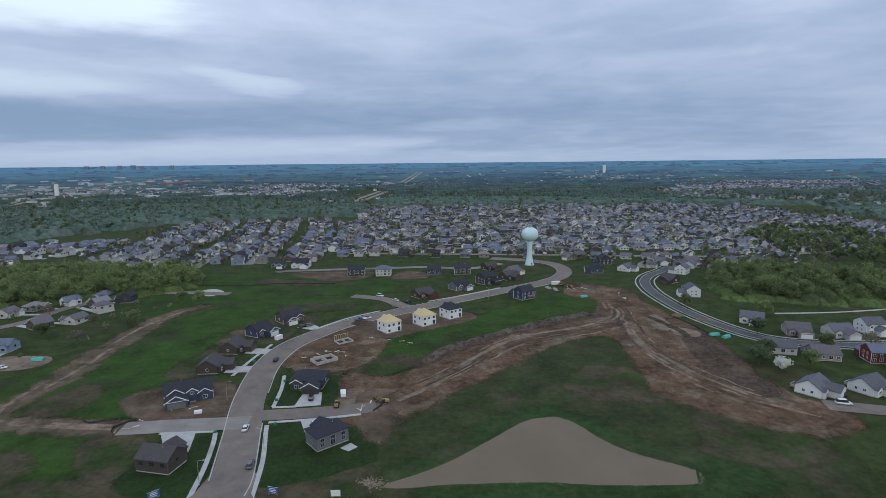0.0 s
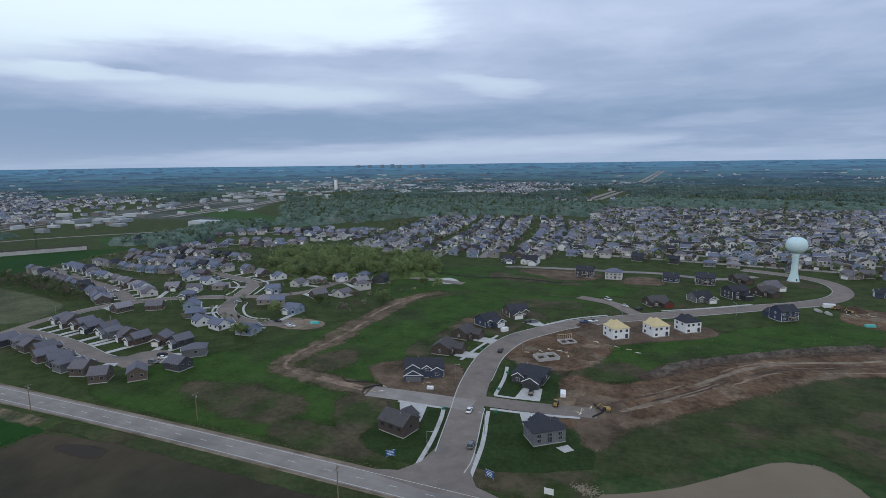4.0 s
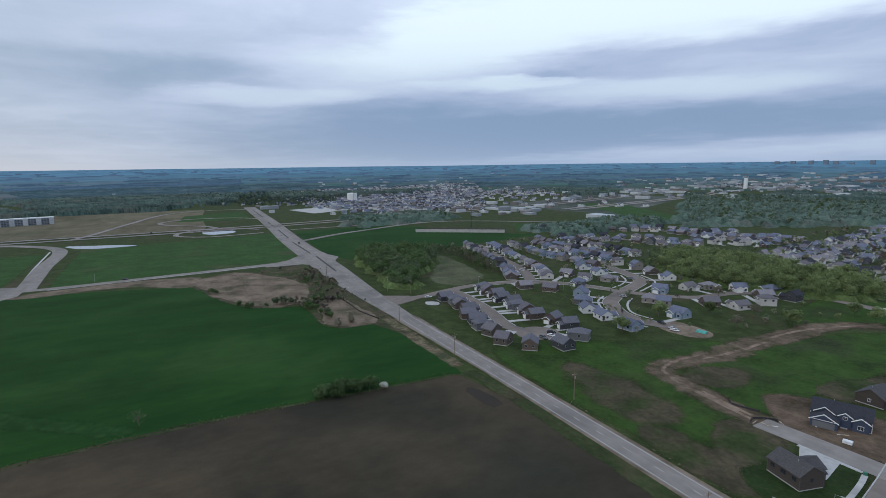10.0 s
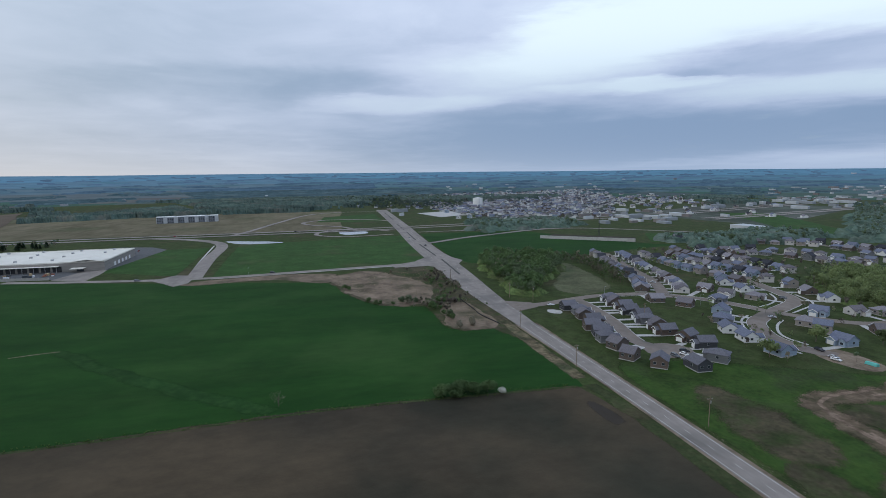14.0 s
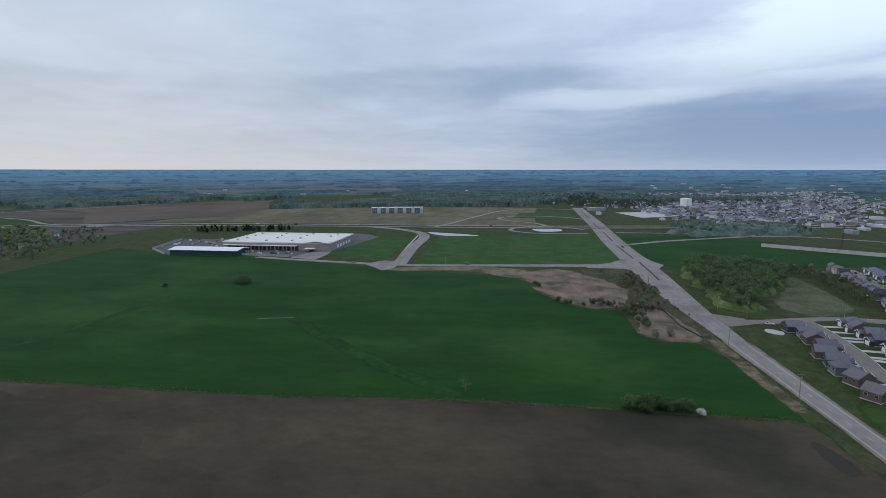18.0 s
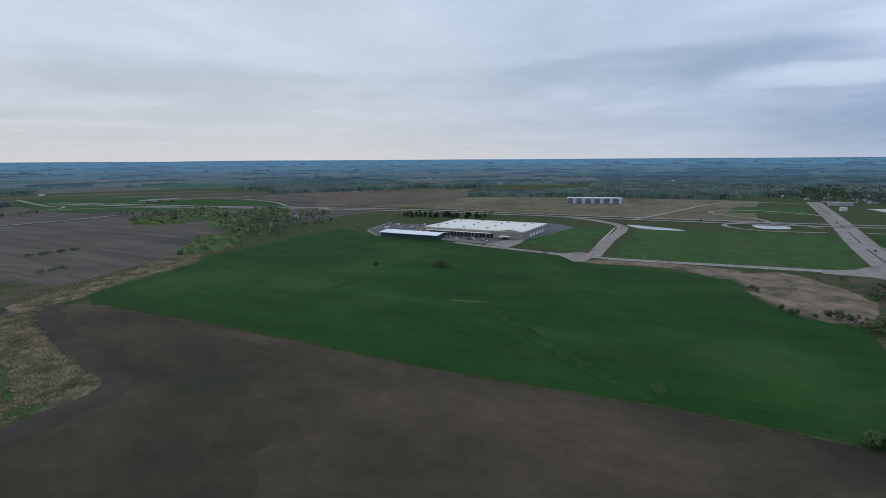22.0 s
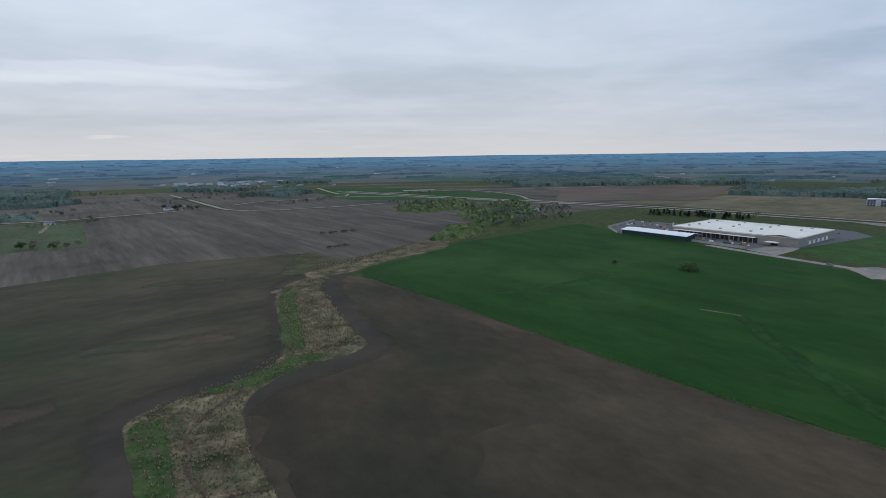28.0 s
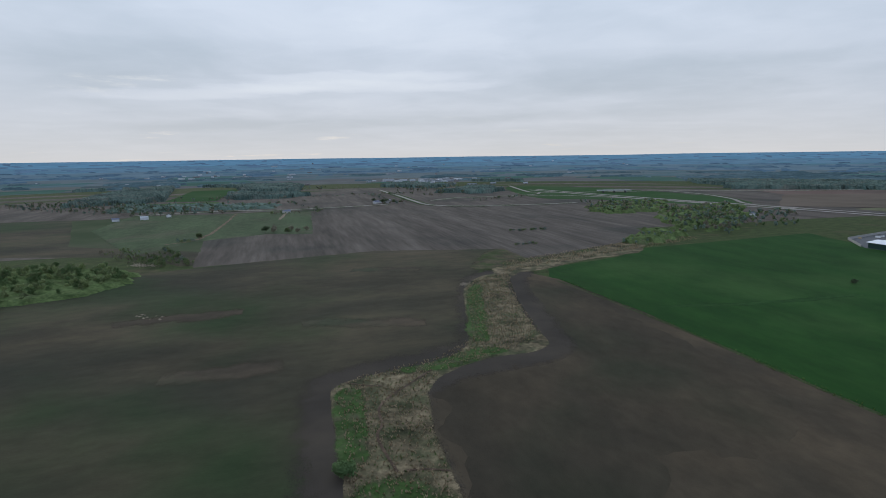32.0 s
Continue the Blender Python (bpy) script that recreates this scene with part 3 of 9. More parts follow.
ground_sheet("ground", [0.5, 60, 150, 300, 500, 700, 900, 1100, 1300, 1450, 1600, 1750, 1900], GRASS, "wide green grassland with worn brownish patches")


def ring_steps(r0, r1, step):
    """Ring radii that lie evenly in the view from above, closer together near by."""
    out, r = [], r0
    while r < r1:
        out.append(r)
        lift = 84 * max(0.0, (r - 1500) / 3200) ** 2
        slope = 84 * 2 * max(0.0, (r - 1500) / 3200) / 3200
        r += step / (948 * (slope / r + (90 - lift) / r ** 2))
    return out + [r1]


def level_place(x, y):
    """Where the point would lie if the land ran on level: far fields and woods keep their true size by it."""
    r = math.hypot(x, y)
    k = 90 / (90 - min(85.0, 84 * max(0.0, (r - 1500) / 3200) ** 2))
    return x * k, y * k, k


FAR_RINGS = ring_steps(1880, 4760, 0.7)
FIELD_COLOURS = ((0.150, 0.120, 0.098), (0.052, 0.090, 0.044), (0.072, 0.068, 0.060), (0.078, 0.092, 0.058), (0.140, 0.102, 0.088), (0.095, 0.100, 0.080))
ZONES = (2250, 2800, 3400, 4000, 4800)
# haze tint of each distance zone and its share, blended into the field colours
HAZE_TINT = ((0.094, 0.161, 0.176), (0.104, 0.187, 0.217), (0.112, 0.212, 0.267), (0.118, 0.231, 0.305), (0.125, 0.250, 0.340))
HAZE_SHARE = (0.36, 0.50, 0.64, 0.78, 0.90)
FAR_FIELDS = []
for k, (v, f) in enumerate(zip(HAZE_TINT, HAZE_SHARE)):
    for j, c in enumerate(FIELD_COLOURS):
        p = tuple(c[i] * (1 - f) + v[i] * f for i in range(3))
        FAR_FIELDS.append(mat("hazed_field_soil", tuple(q * 0.9 for q in p), tuple(q * 1.1 for q in p), 0.01, rough=1.0, spec=0.0, detail=3))


def field_kind(x, y, seed=0.0):
    """One kind of crop for each strip of the uneven field grid."""
    u, v = x * 0.985 + y * 0.17, y * 0.985 - x * 0.17
    u += 60 * noise.noise(Vector((x * 0.002, y * 0.002, 5.0)))
    i = math.floor(u / 290)
    j = math.floor((v + 170 * noise.noise(Vector((i * 3.7, 1.3, seed)))) / 210)
    h = noise.cell(Vector((i + 0.5, j + 0.5, 7.5 + seed)))
    return h


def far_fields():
    """The land from two kilometres out to the horizon, one crop to each field, its colours painted hazier zone by zone.
    """
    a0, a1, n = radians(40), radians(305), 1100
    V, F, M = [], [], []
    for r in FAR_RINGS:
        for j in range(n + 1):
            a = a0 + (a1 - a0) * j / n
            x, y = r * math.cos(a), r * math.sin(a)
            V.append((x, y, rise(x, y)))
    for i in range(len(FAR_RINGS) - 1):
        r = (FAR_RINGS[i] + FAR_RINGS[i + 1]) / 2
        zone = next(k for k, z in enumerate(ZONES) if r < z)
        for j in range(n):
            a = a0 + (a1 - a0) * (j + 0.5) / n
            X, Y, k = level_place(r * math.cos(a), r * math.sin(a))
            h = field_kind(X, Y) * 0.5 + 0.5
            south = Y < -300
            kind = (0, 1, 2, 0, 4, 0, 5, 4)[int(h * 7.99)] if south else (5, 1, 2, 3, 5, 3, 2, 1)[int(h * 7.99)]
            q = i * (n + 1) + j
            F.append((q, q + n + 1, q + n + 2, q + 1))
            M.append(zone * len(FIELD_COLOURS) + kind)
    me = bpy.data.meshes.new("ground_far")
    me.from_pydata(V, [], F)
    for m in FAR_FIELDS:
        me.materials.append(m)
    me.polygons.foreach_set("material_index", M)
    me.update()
    tagged(new("ground_far", me), "far farmland in many strips with painted-in haze, reaching the horizon", "ground", kind="structure")


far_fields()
ground_sheet("ground_behind", [1890 + 240 * i for i in range(13)], FAR_GROUND, "far farmland and woods with painted-in haze, rising to the horizon")

STREET = [(-57, 128), (-58, 145), (-64, 172), (-70, 199), (-73.5, 232), (-70, 258), (-60, 277), (-45, 297), (-23, 315), (1, 332), (27, 350), (57, 371), (81, 387), (103, 409), (114, 437), (110, 466), (90, 485), (60, 498)]

# fields
patch("wheat_field", [(-197, 106), (-272, 106), (-287, 100), (-288, 76), (-296, 73), (-330, 72), (-347, 70), (-359, 37), (-390, 24), (-440, 11), (-447, 3), (-470, -95), (-505, -215), (-528, -300), (-545, -410), (-560, -450), (-330, -432), (-283, -402), (-205, -382), (-186, -345), (-192, -260), (-192, -100), (-199, 0)], 0.06, WHEAT, "dark green young winter wheat field", "field", 0.8, curved=False)
patch("ploughed_field", [(-196, 103), (-200, 0), (-193, -100), (-194, -260), (-190, -345), (-178, -372), (-162, -379), (-147, -326), (-126, -250), (-120, -229), (-92, -220), (-62, -207), (-48, -188), (-42, -155), (-30, -60), (60, 20), (120, 102), (-60, 111), (-140, 113)], 0.075, SOIL, "bare ploughed brown field with dark damp bands", "field", 0.8, curved=False)
patch("damp_plough", [(-176, -150), (-180, -250), (-176, -330), (-165, -352), (-147, -315), (-130, -244), (-98, -212), (-66, -200), (-54, -183), (-50, -150), (-48, -110), (-80, -100), (-110, -128), (-140, -118)], 0.078, SOIL_SOUTH, "darker olive-brown ploughed soil near the ditch", "field", 5.0, fade=12)
patch("tilled_field", [(-13, -150), (-14, -200), (-22, -212), (-57, -221), (-85, -240), (-100, -290), (-122, -360), (-150, -400), (-206, -479), (-152, -497), (-85, -517), (-14, -504), (31, -493), (120, -470), (170, -395), (330, -330), (330, 60), (120, 60), (40, -60)], 0.065, SOIL_GREEN, "tilled field with a faint green flush and dark streaks", "field", 0.8, curved=False)
patch("drainage_strip", [(-172, -378), (-150, -346), (-134, -290), (-124, -250), (-120, -226), (-108, -217), (-82, -215), (-64, -207), (-50, -191), (-44, -165), (-41, -140), (-38, -100), (-20, -60), (8, -60), (-8, -110), (-13, -148), (-13, -176), (-15, -202), (-25, -210), (-46, -214.5), (-67, -220), (-82, -233), (-92, -262), (-104, -300), (-116, -336), (-128, -358), (-146, -374)], 0.10, DRYGRASS, "strip of dry tan grass along a ditch", "grass strip", 0.9)
patch("damp_margin", [(-178, -384), (-152, -330), (-136, -270), (-124, -222), (-106, -209), (-78, -206), (-56, -198), (-42, -186), (-35, -158), (-31, -100), (-14, -56), (12, -60), (-4, -110), (-8, -150), (-9, -180), (-12, -208), (-26, -217), (-50, -222), (-72, -228), (-88, -240), (-98, -270), (-110, -310), (-124, -345), (-140, -374)], 0.088, SOIL_DARK, "dark damp soil along the ditch", "soil", 1.6, fade=15)
patch("stubble_field", [(-206, -481), (-152, -497), (-85, -517), (-14, -505), (73, -490), (86, -655), (18, -687), (-34, -660), (-45, -885), (-45, -945), (-180, -964), (-320, -900), (-448, -837), (-440, -640), (-400, -524), (-331, -474), (-262, -444), (-205, -424)], 0.085, STUBBLE, "corn stubble field with pale harvest rows", "field", 1.5, curved=False)
patch("pasture", [(-14, -508), (31, -493), (88, -503), (130, -560), (231, -600), (420, -640), (411, -966), (287, -952), (-57, -973), (-48, -760)], 0.05, SOIL_GREEN, "dull olive pasture", "field", 1.5, curved=False)
patch("farm_pasture", [(-44, -940), (14, -945), (235, -985), (240, -800), (142, -574), (95, -648), (20, -682), (-31, -664)], 0.092, PASTURE, "green pasture round the farm", "field", 1.5, curved=False, fade=5)
trail("farm_lane", [(124, -635), (101, -653), (88, -700), (84, -750), (80, -820), (77, -890), (76, -955)], (3, 4, 3, 2.5, 2.5, 3), 0.12, TRACK, "narrow dirt farm lane", "track", 0.8, 1.5)
trail("farm_drive", [(6, -838), (2, -868), (-1, -898), (-6, -940), (-10, -985)], (3, 5, 3, 2.5, 3), 0.12, DIRT_PALE, "pale gravel farm drive", "drive", 0.8, 1.0)
patch("dry_scrub_lot", [(-449, 6), (-476, 20), (-494, 60), (-498, 114), (-400, 112), (-285, 110), (-250, 110), (-270, 105), (-288, 98), (-287, 80), (-296, 74), (-330, 73), (-348, 71), (-359, 40), (-390, 25), (-440, 12)], 0.08, WORN, "dry scrubby lot with bare tan soil", "lot", 0.8, curved=False, fade=4)
patch("bare_soil", [(-466, 10), (-486, 46), (-452, 72), (-428, 82), (-393, 85), (-358, 70), (-358, 46), (-395, 26), (-440, 14)], 0.083, LOT_SOIL, "bare pinkish tan soil in the scrub lot", "soil", 2.5, fade=6)
patch("bare_soil", [(-352, 84), (-350, 98), (-318, 102), (-292, 102), (-287, 96), (-289, 80), (-298, 76), (-330, 78)], 0.084, LOT_SOIL, "bare tan soil at the field corner", "soil", 2, fade=5)
patch("bare_verge", [(-447, 4), (-470, 12), (-484, 10), (-490, -40), (-478, -104), (-466, -100), (-474, -40)], 0.09, LOT_SOIL, "strip of bare pinkish soil", "verge", 1.0, fade=4)
trail("dry_verge", [(-300, 109), (-270, 108.5), (-235, 109), (-205, 110)], (3, 5, 5, 4), 0.095, DRYGRASS, "strip of dry tan grass along the highway", "verge", 1.0, 2.0)
patch("hay_field", [(-535, 140), (-769, 150), (-760, 300), (-584, 391), (-560, 420), (-530, 300), (-505, 150)], 0.05, WHEAT, "bright green hay field", "field", 1.0, curved=False)
patch("roadside_meadow", [(-510, 108), (-500, -90), (-720, -95), (-735, 0), (-760, 118)], 0.05, MEADOW, "green meadow between roads", "meadow", 1.0, curved=False)
patch("store_meadow", [(-515, -125), (-700, -128), (-700, -195), (-560, -212)], 0.05, MEADOW, "green lawn beside the store", "meadow", 1.0, curved=False)

# roads
ribbon("highway", [(260, 114), (120, 118.2), (0, 122), (-90, 122.4), (-160, 122), (-220, 120.8), (-290, 119)], (8.6, 8.6, 8.6, 8.8, 11.5), 0.12, HIGHWAY, "pale grey two-lane highway", step=10)
ribbon("highway_junction", [(-290, 119), (-345, 118.5), (-400, 119), (-460, 121), (-520, 123)], (11.5, 17, 23, 26, 27), 0.12, HIGHWAY, "widened pale highway with turning lanes", step=10)
ribbon("highway_far", [(-520, 123), (-680, 128), (-900, 140), (-1300, 156)], (27, 26, 25), 0.12, HIGHWAY, "wide pale highway running to the woods", step=10)
ribbon("shoulder", [(260, 109.3), (120, 113.5), (0, 117.3), (-90, 117.7), (-160, 117.3), (-220, 115.8), (-290, 112.6)], 1.4, 0.105, DIRT_PALE, "pale gravel shoulder", "shoulder", step=8)
ribbon("shoulder", [(260, 119), (120, 123.2), (0, 127), (-90, 127.4), (-160, 127), (-220, 126), (-290, 125.4)], 2.0, 0.105, DIRT_PALE, "gravel shoulder", "shoulder", step=8)
ribbon("street", STREET, 12.0, 0.10, ASPHALT, "wide grey residential street with a pale surface")
ribbon("stub_street_west", [(-64, 179), (-85, 178), (-107, 176.5)], 9.5, 0.112, HIGHWAY, "short concrete stub street")
ribbon("stub_street_east", [(-62, 184), (-42, 185.5), (-20, 189)], 8.5, 0.112, ASPHALT, "short paved stub street")
ribbon("side_street", [(-10, 325), (-18, 334), (-30, 350), (-52, 360)], 9.0, 0.112, ASPHALT, "pale paved side street")
ribbon("connector_road", [(-331, 126), (-331, 150), (-339, 177), (-343, 204), (-334, 244), (-297, 270), (-273, 279), (-249, 295), (-236, 312), (-234, 336), (-224, 354), (-190, 378), (-140, 372)], 8.5, 0.11, ASPHALT, "grey connector road")
ribbon("cul_de_sac", [(-340, 177), (-330, 176), (-312, 175), (-290, 172.5), (-271, 169), (-252, 164), (-240, 163), (-230, 168)], 8.5, 0.112, ASPHALT, "grey dead-end street")
ribbon("winding_street", [(-198, 243), (-210, 236), (-223, 235), (-238, 239), (-255, 250), (-269, 271), (-280, 295), (-292, 316), (-313, 327), (-339, 334), (-368, 345), (-400, 400)], 10.0, 0.112, ASPHALT, "winding grey residential street")
ribbon("back_street", [(-486, 428), (-476, 468), (-430, 486), (-380, 500)], 7.5, 0.112, ASPHALT, "grey residential back street")
ribbon("back_street", [(-600, 450), (-555, 526), (-507, 575), (-428, 588), (-342, 606)], 7.5, 0.112, ASPHALT, "grey residential back street")
ribbon("terrace_street", [(-325, 240), (-379, 266), (-447, 284), (-521, 306)], 9.0, 0.112, ASPHALT, "straight grey residential street")
ribbon("access_road", [(-520, 119), (-505, 4), (-494, -101), (-507, -198), (-520, -260)], 9.0, 0.11, HIGHWAY, "pale access road")
ribbon("store_road", [(-490, -105), (-600, -112), (-727, -118), (-790, -160), (-830, -227)], 14.0, 0.113, HIGHWAY, "broad curving pale road")
BOULEVARD = [(250, 482), (226, 468), (196, 431), (175, 410), (162, 387), (155, 356), (154, 319), (157, 294), (162, 274), (169, 259), (181, 250), (199, 246), (222, 243), (330, 240)]
ribbon("boulevard_east", BOULEVARD, 6.8, 0.11, ASPHALT_DARK, "dark new asphalt boulevard")
for k, off in enumerate((-14, 14)):
    ribbon("divided_highway", [(-640, -1300), (-713, -921), (-810, -561), (-835, -311), (-845, -81), (-865, 150), (-960, 700), (-1150, 1300)], 11.0, 0.46, HIGHWAY, "pale divided highway", step=20, offset=off)

# pond
patch("pond", [(-13, 139), (0, 146), (16, 159), (33, 174.5), (41, 177), (48, 175), (60, 155), (77, 142), (75, 136.5), (54, 136.5), (30, 139), (9, 139)], 0.12, WATER, "muddy tan retention pond", "pond", 0.5, fade=0.4)
patch("gravel_pad", [(-164, 378), (-158, 387), (-147, 378), (-152, 367)], 0.12, CONCRETE, "pale gravel pad", "pad", 0.5)

# bare ground of the building site
patch("haul_road", [(-34, 217), (-21, 215), (-6, 221), (8, 237), (24, 253), (42, 267), (62, 279), (80, 290), (98, 300), (112, 330), (110, 352), (122, 371), (138, 354), (124, 270), (121, 242), (129, 199), (146, 178), (143, 166), (122, 164), (97, 187), (92, 200), (95, 224), (98, 256), (92, 268), (73, 263), (54, 250), (39, 234), (20, 214), (5, 199), (-7, 186), (-19, 180), (-29, 181)], 0.09, HAULED, "rutted brown dirt haul road", "dirt", 1.5, fade=6)
trail("dirt_track", [(-146, 342), (-160, 311), (-160, 275), (-158.7, 239), (-159, 209), (-160, 191), (-154, 183), (-143, 182), (-128, 180), (-115, 178), (-107, 176.5)], (4, 6, 7.5, 8, 8.5, 9, 8, 6, 5.5, 5, 5), 0.09, TRACK, "bare-dirt track worn into the meadow", "dirt", 2.6, 6.0)
for run in ([(-150, 334), (-161, 300), (-162, 262)], [(-159, 268), (-157, 240), (-158, 214)], [(-162, 222), (-162, 200), (-157, 186), (-146, 183)], [(-152, 182), (-136, 180), (-120, 178), (-110, 176)], [(-134, 182), (-122, 180), (-112, 179)]):
    trail("pale_rut", run, (0.4, 1.3, 0.5), 0.1, RUT, "pale wheel-worn strip in the track", "rut", 0.5, 1.2)
patch("bare_lot", [(-118, 199), (-110, 210), (-85, 214), (-80, 207), (-73, 186), (-101, 183)], 0.095, DIRT, "bare dirt building lot", "dirt", 1.0, fade=4)
patch("foundation_lot", [(-57, 229), (-65, 234), (-67, 250), (-60, 273), (-48, 295), (-31, 291), (-24, 268), (-26, 246), (-37, 229)], 0.095, HAULED, "dug-up brown dirt round the new foundations", "dirt", 1.5, fade=5)
patch("house_pads", [(-50, 292), (-37, 306), (10, 318), (26, 306), (20, 296), (-4, 281), (-28, 268)], 0.096, DIRT, "bare dirt round the half-built houses", "dirt", 1.5, fade=4)
patch("worn_meadow", [(-178, 158), (-163, 160), (-140, 160), (-124, 152), (-128, 143), (-150, 144), (-170, 148)], 0.08, WORN, "thin brownish worn meadow", "dirt", 2.5, fade=9)
patch("bare_bank", [(-113, 165), (-105, 173), (-97, 168), (-93, 155), (-95, 146), (-101, 148), (-106, 154)], 0.082, WORN, "brown bare bank beside the house", "dirt", 1.5, fade=5)

# ---- smaller ground pieces ----

patch("bank", [(-16, 144), (-22, 176), (-13, 183), (28, 224), (60, 262), (96, 252), (98, 216), (104, 186), (122, 162), (120, 134), (80, 131), (0, 134)], 0.035, TRODDEN, "thin olive grass bank above the pond", "grass", 2.0, fade=8)
patch("pond_lawn", [(-13, 141), (-4, 150), (16, 166), (32, 180), (48, 180), (64, 162), (84, 146), (94, 134), (40, 133), (-10, 136)], 0.06, POND_GRASS, "dark green grass round the pond", "grass", 2.0, fade=9)
patch("sown_strip", [(-36, 228), (-26, 246), (-24, 266), (-4, 282), (20, 297), (66, 336), (102, 352), (112, 334), (102, 311), (84, 305), (66, 297), (48, 285), (30, 273), (14, 261), (2, 249), (-8, 232), (-22, 220)], 0.05, BRIGHT, "bright green newly sown grass strip", "grass", 1.5)
patch("sown_meadow", [(-150, 196), (-108, 186), (-112, 214), (-112, 250), (-108, 290), (-88, 316), (-40, 330), (-52, 352), (-110, 352), (-140, 322), (-150, 285), (-154, 240)], 0.05, BRIGHT, "bright green newly sown meadow", "grass", 1.5)
patch("outer_meadow", [(-168, 300), (-150, 345), (-90, 362), (-40, 366), (-20, 395), (-70, 418), (-140, 440), (-178, 420), (-192, 370)], 0.045, BRIGHT, "green meadow below the wood", "grass", 1.5)
patch("track_meadow", [(-215, 140), (-190, 205), (-166, 240), (-160, 200), (-152, 178), (-110, 170), (-100, 140), (-150, 132)], 0.045, BRIGHT, "rough green meadow by the highway", "grass", 2.0)
patch("lawn_a", [(-90, 143), (-91, 158), (-86, 168), (-74, 172), (-71, 164), (-67, 140), (-74, 136)], 0.07, LAWN, "dark green mown lawn", "lawn", 0.8, fade=3)
patch("lawn_b", [(-54, 142), (-57, 172), (-55, 177), (-42, 179), (-27, 181.5), (-18, 168), (-17, 152), (-30, 145), (-45, 140)], 0.07, LAWN, "dark green mown lawn", "lawn", 0.4, curved=False)
patch("lawn_c", [(-60, 192), (-61, 208), (-63, 222), (-50, 222), (-37, 217), (-36, 195)], 0.07, LAWN, "dark green mown lawn", "lawn", 0.4)
patch("lawn_e", [(-84, 236), (-83, 245), (-79, 244), (-78, 236)], 0.1, LAWN, "small mown lawn between drives", "lawn", 0.2)
patch("turned_earth", [(-26, 184), (-27, 200), (-18, 204), (-10, 196), (-14, 180), (-17, 164), (-20, 170)], 0.085, DIRT, "brown turned earth beside the lawn", "dirt", 1.2, fade=6)
trail("mud_trench", [(-6, 228), (2, 240), (14, 253), (30, 266), (50, 280), (68, 291), (86, 299), (104, 304)], (4, 8, 7, 6, 6, 7, 8, 4), 0.1, MUD, "dark churned mud beside the haul road", "mud", 1.2, 2.5)
patch("upper_dirt", [(122, 330), (136, 330), (143, 286), (140, 262), (132, 230), (138, 200), (140, 178), (128, 190), (118, 240), (122, 290)], 0.088, HAULED, "churned dark dirt slope", "dirt", 1.5)
patch("street_end_dirt", [(96, 352), (102, 378), (118, 384), (134, 366), (132, 350), (116, 340)], 0.1, HAULED, "churned brown dirt at the end of the street", "dirt", 1.0)
patch("bare_slope", [(-92, 424), (-74, 446), (-64, 420), (-72, 408)], 0.07, DIRT, "bare brown lot", "dirt", 0.8)
patch("bare_slope", [(-26, 414), (-24, 438), (-4, 438), (-2, 416)], 0.07, DIRT, "bare brown lot", "dirt", 0.8)
patch("sand_pad", [(-203, 236), (-206, 250), (-194, 252), (-181, 250), (-178, 239), (-191, 233)], 0.1, DIRT_PALE, "pale sandy turning pad", "pad", 0.6)
patch("meadow_lot", [(90, 440), (70, 470), (80, 486), (104, 480), (106, 452)], 0.06, WORN, "trodden grass round the water tower", "grass", 0.6)
patch("wood_clearing", [(-478, 236), (-430, 233), (-376, 224), (-356, 206), (-353, 186), (-376, 180), (-420, 204)], 0.07, CLEARING, "pale grassy clearing", "grass", 1.5)
patch("culdesac_lot", [(-322, 140), (-300, 142), (-292, 152), (-312, 158)], 0.06, TRODDEN, "worn grass by the highway", "grass", 1.0)
patch("gravel_pad", [(-316, 146), (-310, 144), (-306, 149), (-312, 152)], 0.1, CONCRETE, "pale gravel pad", "pad", 0.4)
patch("wet_hollow", [(-762, -116), (-728, -92), (-728, -45), (-744, -60), (-752, -84)], 0.1, CLEAR_WATER, "shallow pale pond", "pond", 0.6)
patch("ramp_pond", [(-830, 36), (-830, 72), (-802, 72), (-794, 44)], 0.1, CLEAR_WATER, "shallow pale pond inside the ramp", "pond", 0.6)
patch("ditch_grass", [(-14, -150), (-14, -176), (-16, -198), (-23, -200), (-22, -176), (-19, -148)], 0.13, DITCH_GREEN, "fresh green grass in the ditch", "grass", 1.2, fade=3)
patch("ditch_grass", [(-118, -334), (-129, -346), (-118, -312), (-104, -270), (-92, -238), (-88, -246), (-98, -278)], 0.13, DITCH_GREEN, "fresh green grass in the ditch", "grass", 1.2, fade=3)
patch("ditch_grass", [(-46, -213), (-66, -218), (-84, -226), (-96, -222), (-82, -217), (-64, -211)], 0.13, DITCH_GREEN, "fresh green grass in the ditch", "grass", 1.2, fade=4)
patch("creek_bank", [(-160, -379), (-196, -381), (-247, -403), (-312, -419), (-343, -449), (-390, -468), (-400, -486), (-330, -468), (-262, -432), (-205, -412), (-165, -396)], 0.1, DRYGRASS, "dry grass bank along the creek", "grass strip", 2.0)
patch("creek_meadow", [(-150, -396), (-196, -400), (-240, -424), (-290, -448), (-262, -470), (-206, -484), (-160, -430)], 0.082, WORN, "dull brownish meadow above the creek bank", "grass", 2.0, fade=6)
ribbon("creek", [(-57, -210), (-46, -200), (-35, -190), (-29, -181), (-28, -169), (-25, -161), (-27, -140)], 1.0, 0.3, MUD, "narrow dark creek cut", "creek", 2.0)
ribbon("creek", [(-29, -140), (-35, -139), (-42, -136)], 0.8, 0.3, MUD, "narrow dark creek cut", "creek", 2.0)
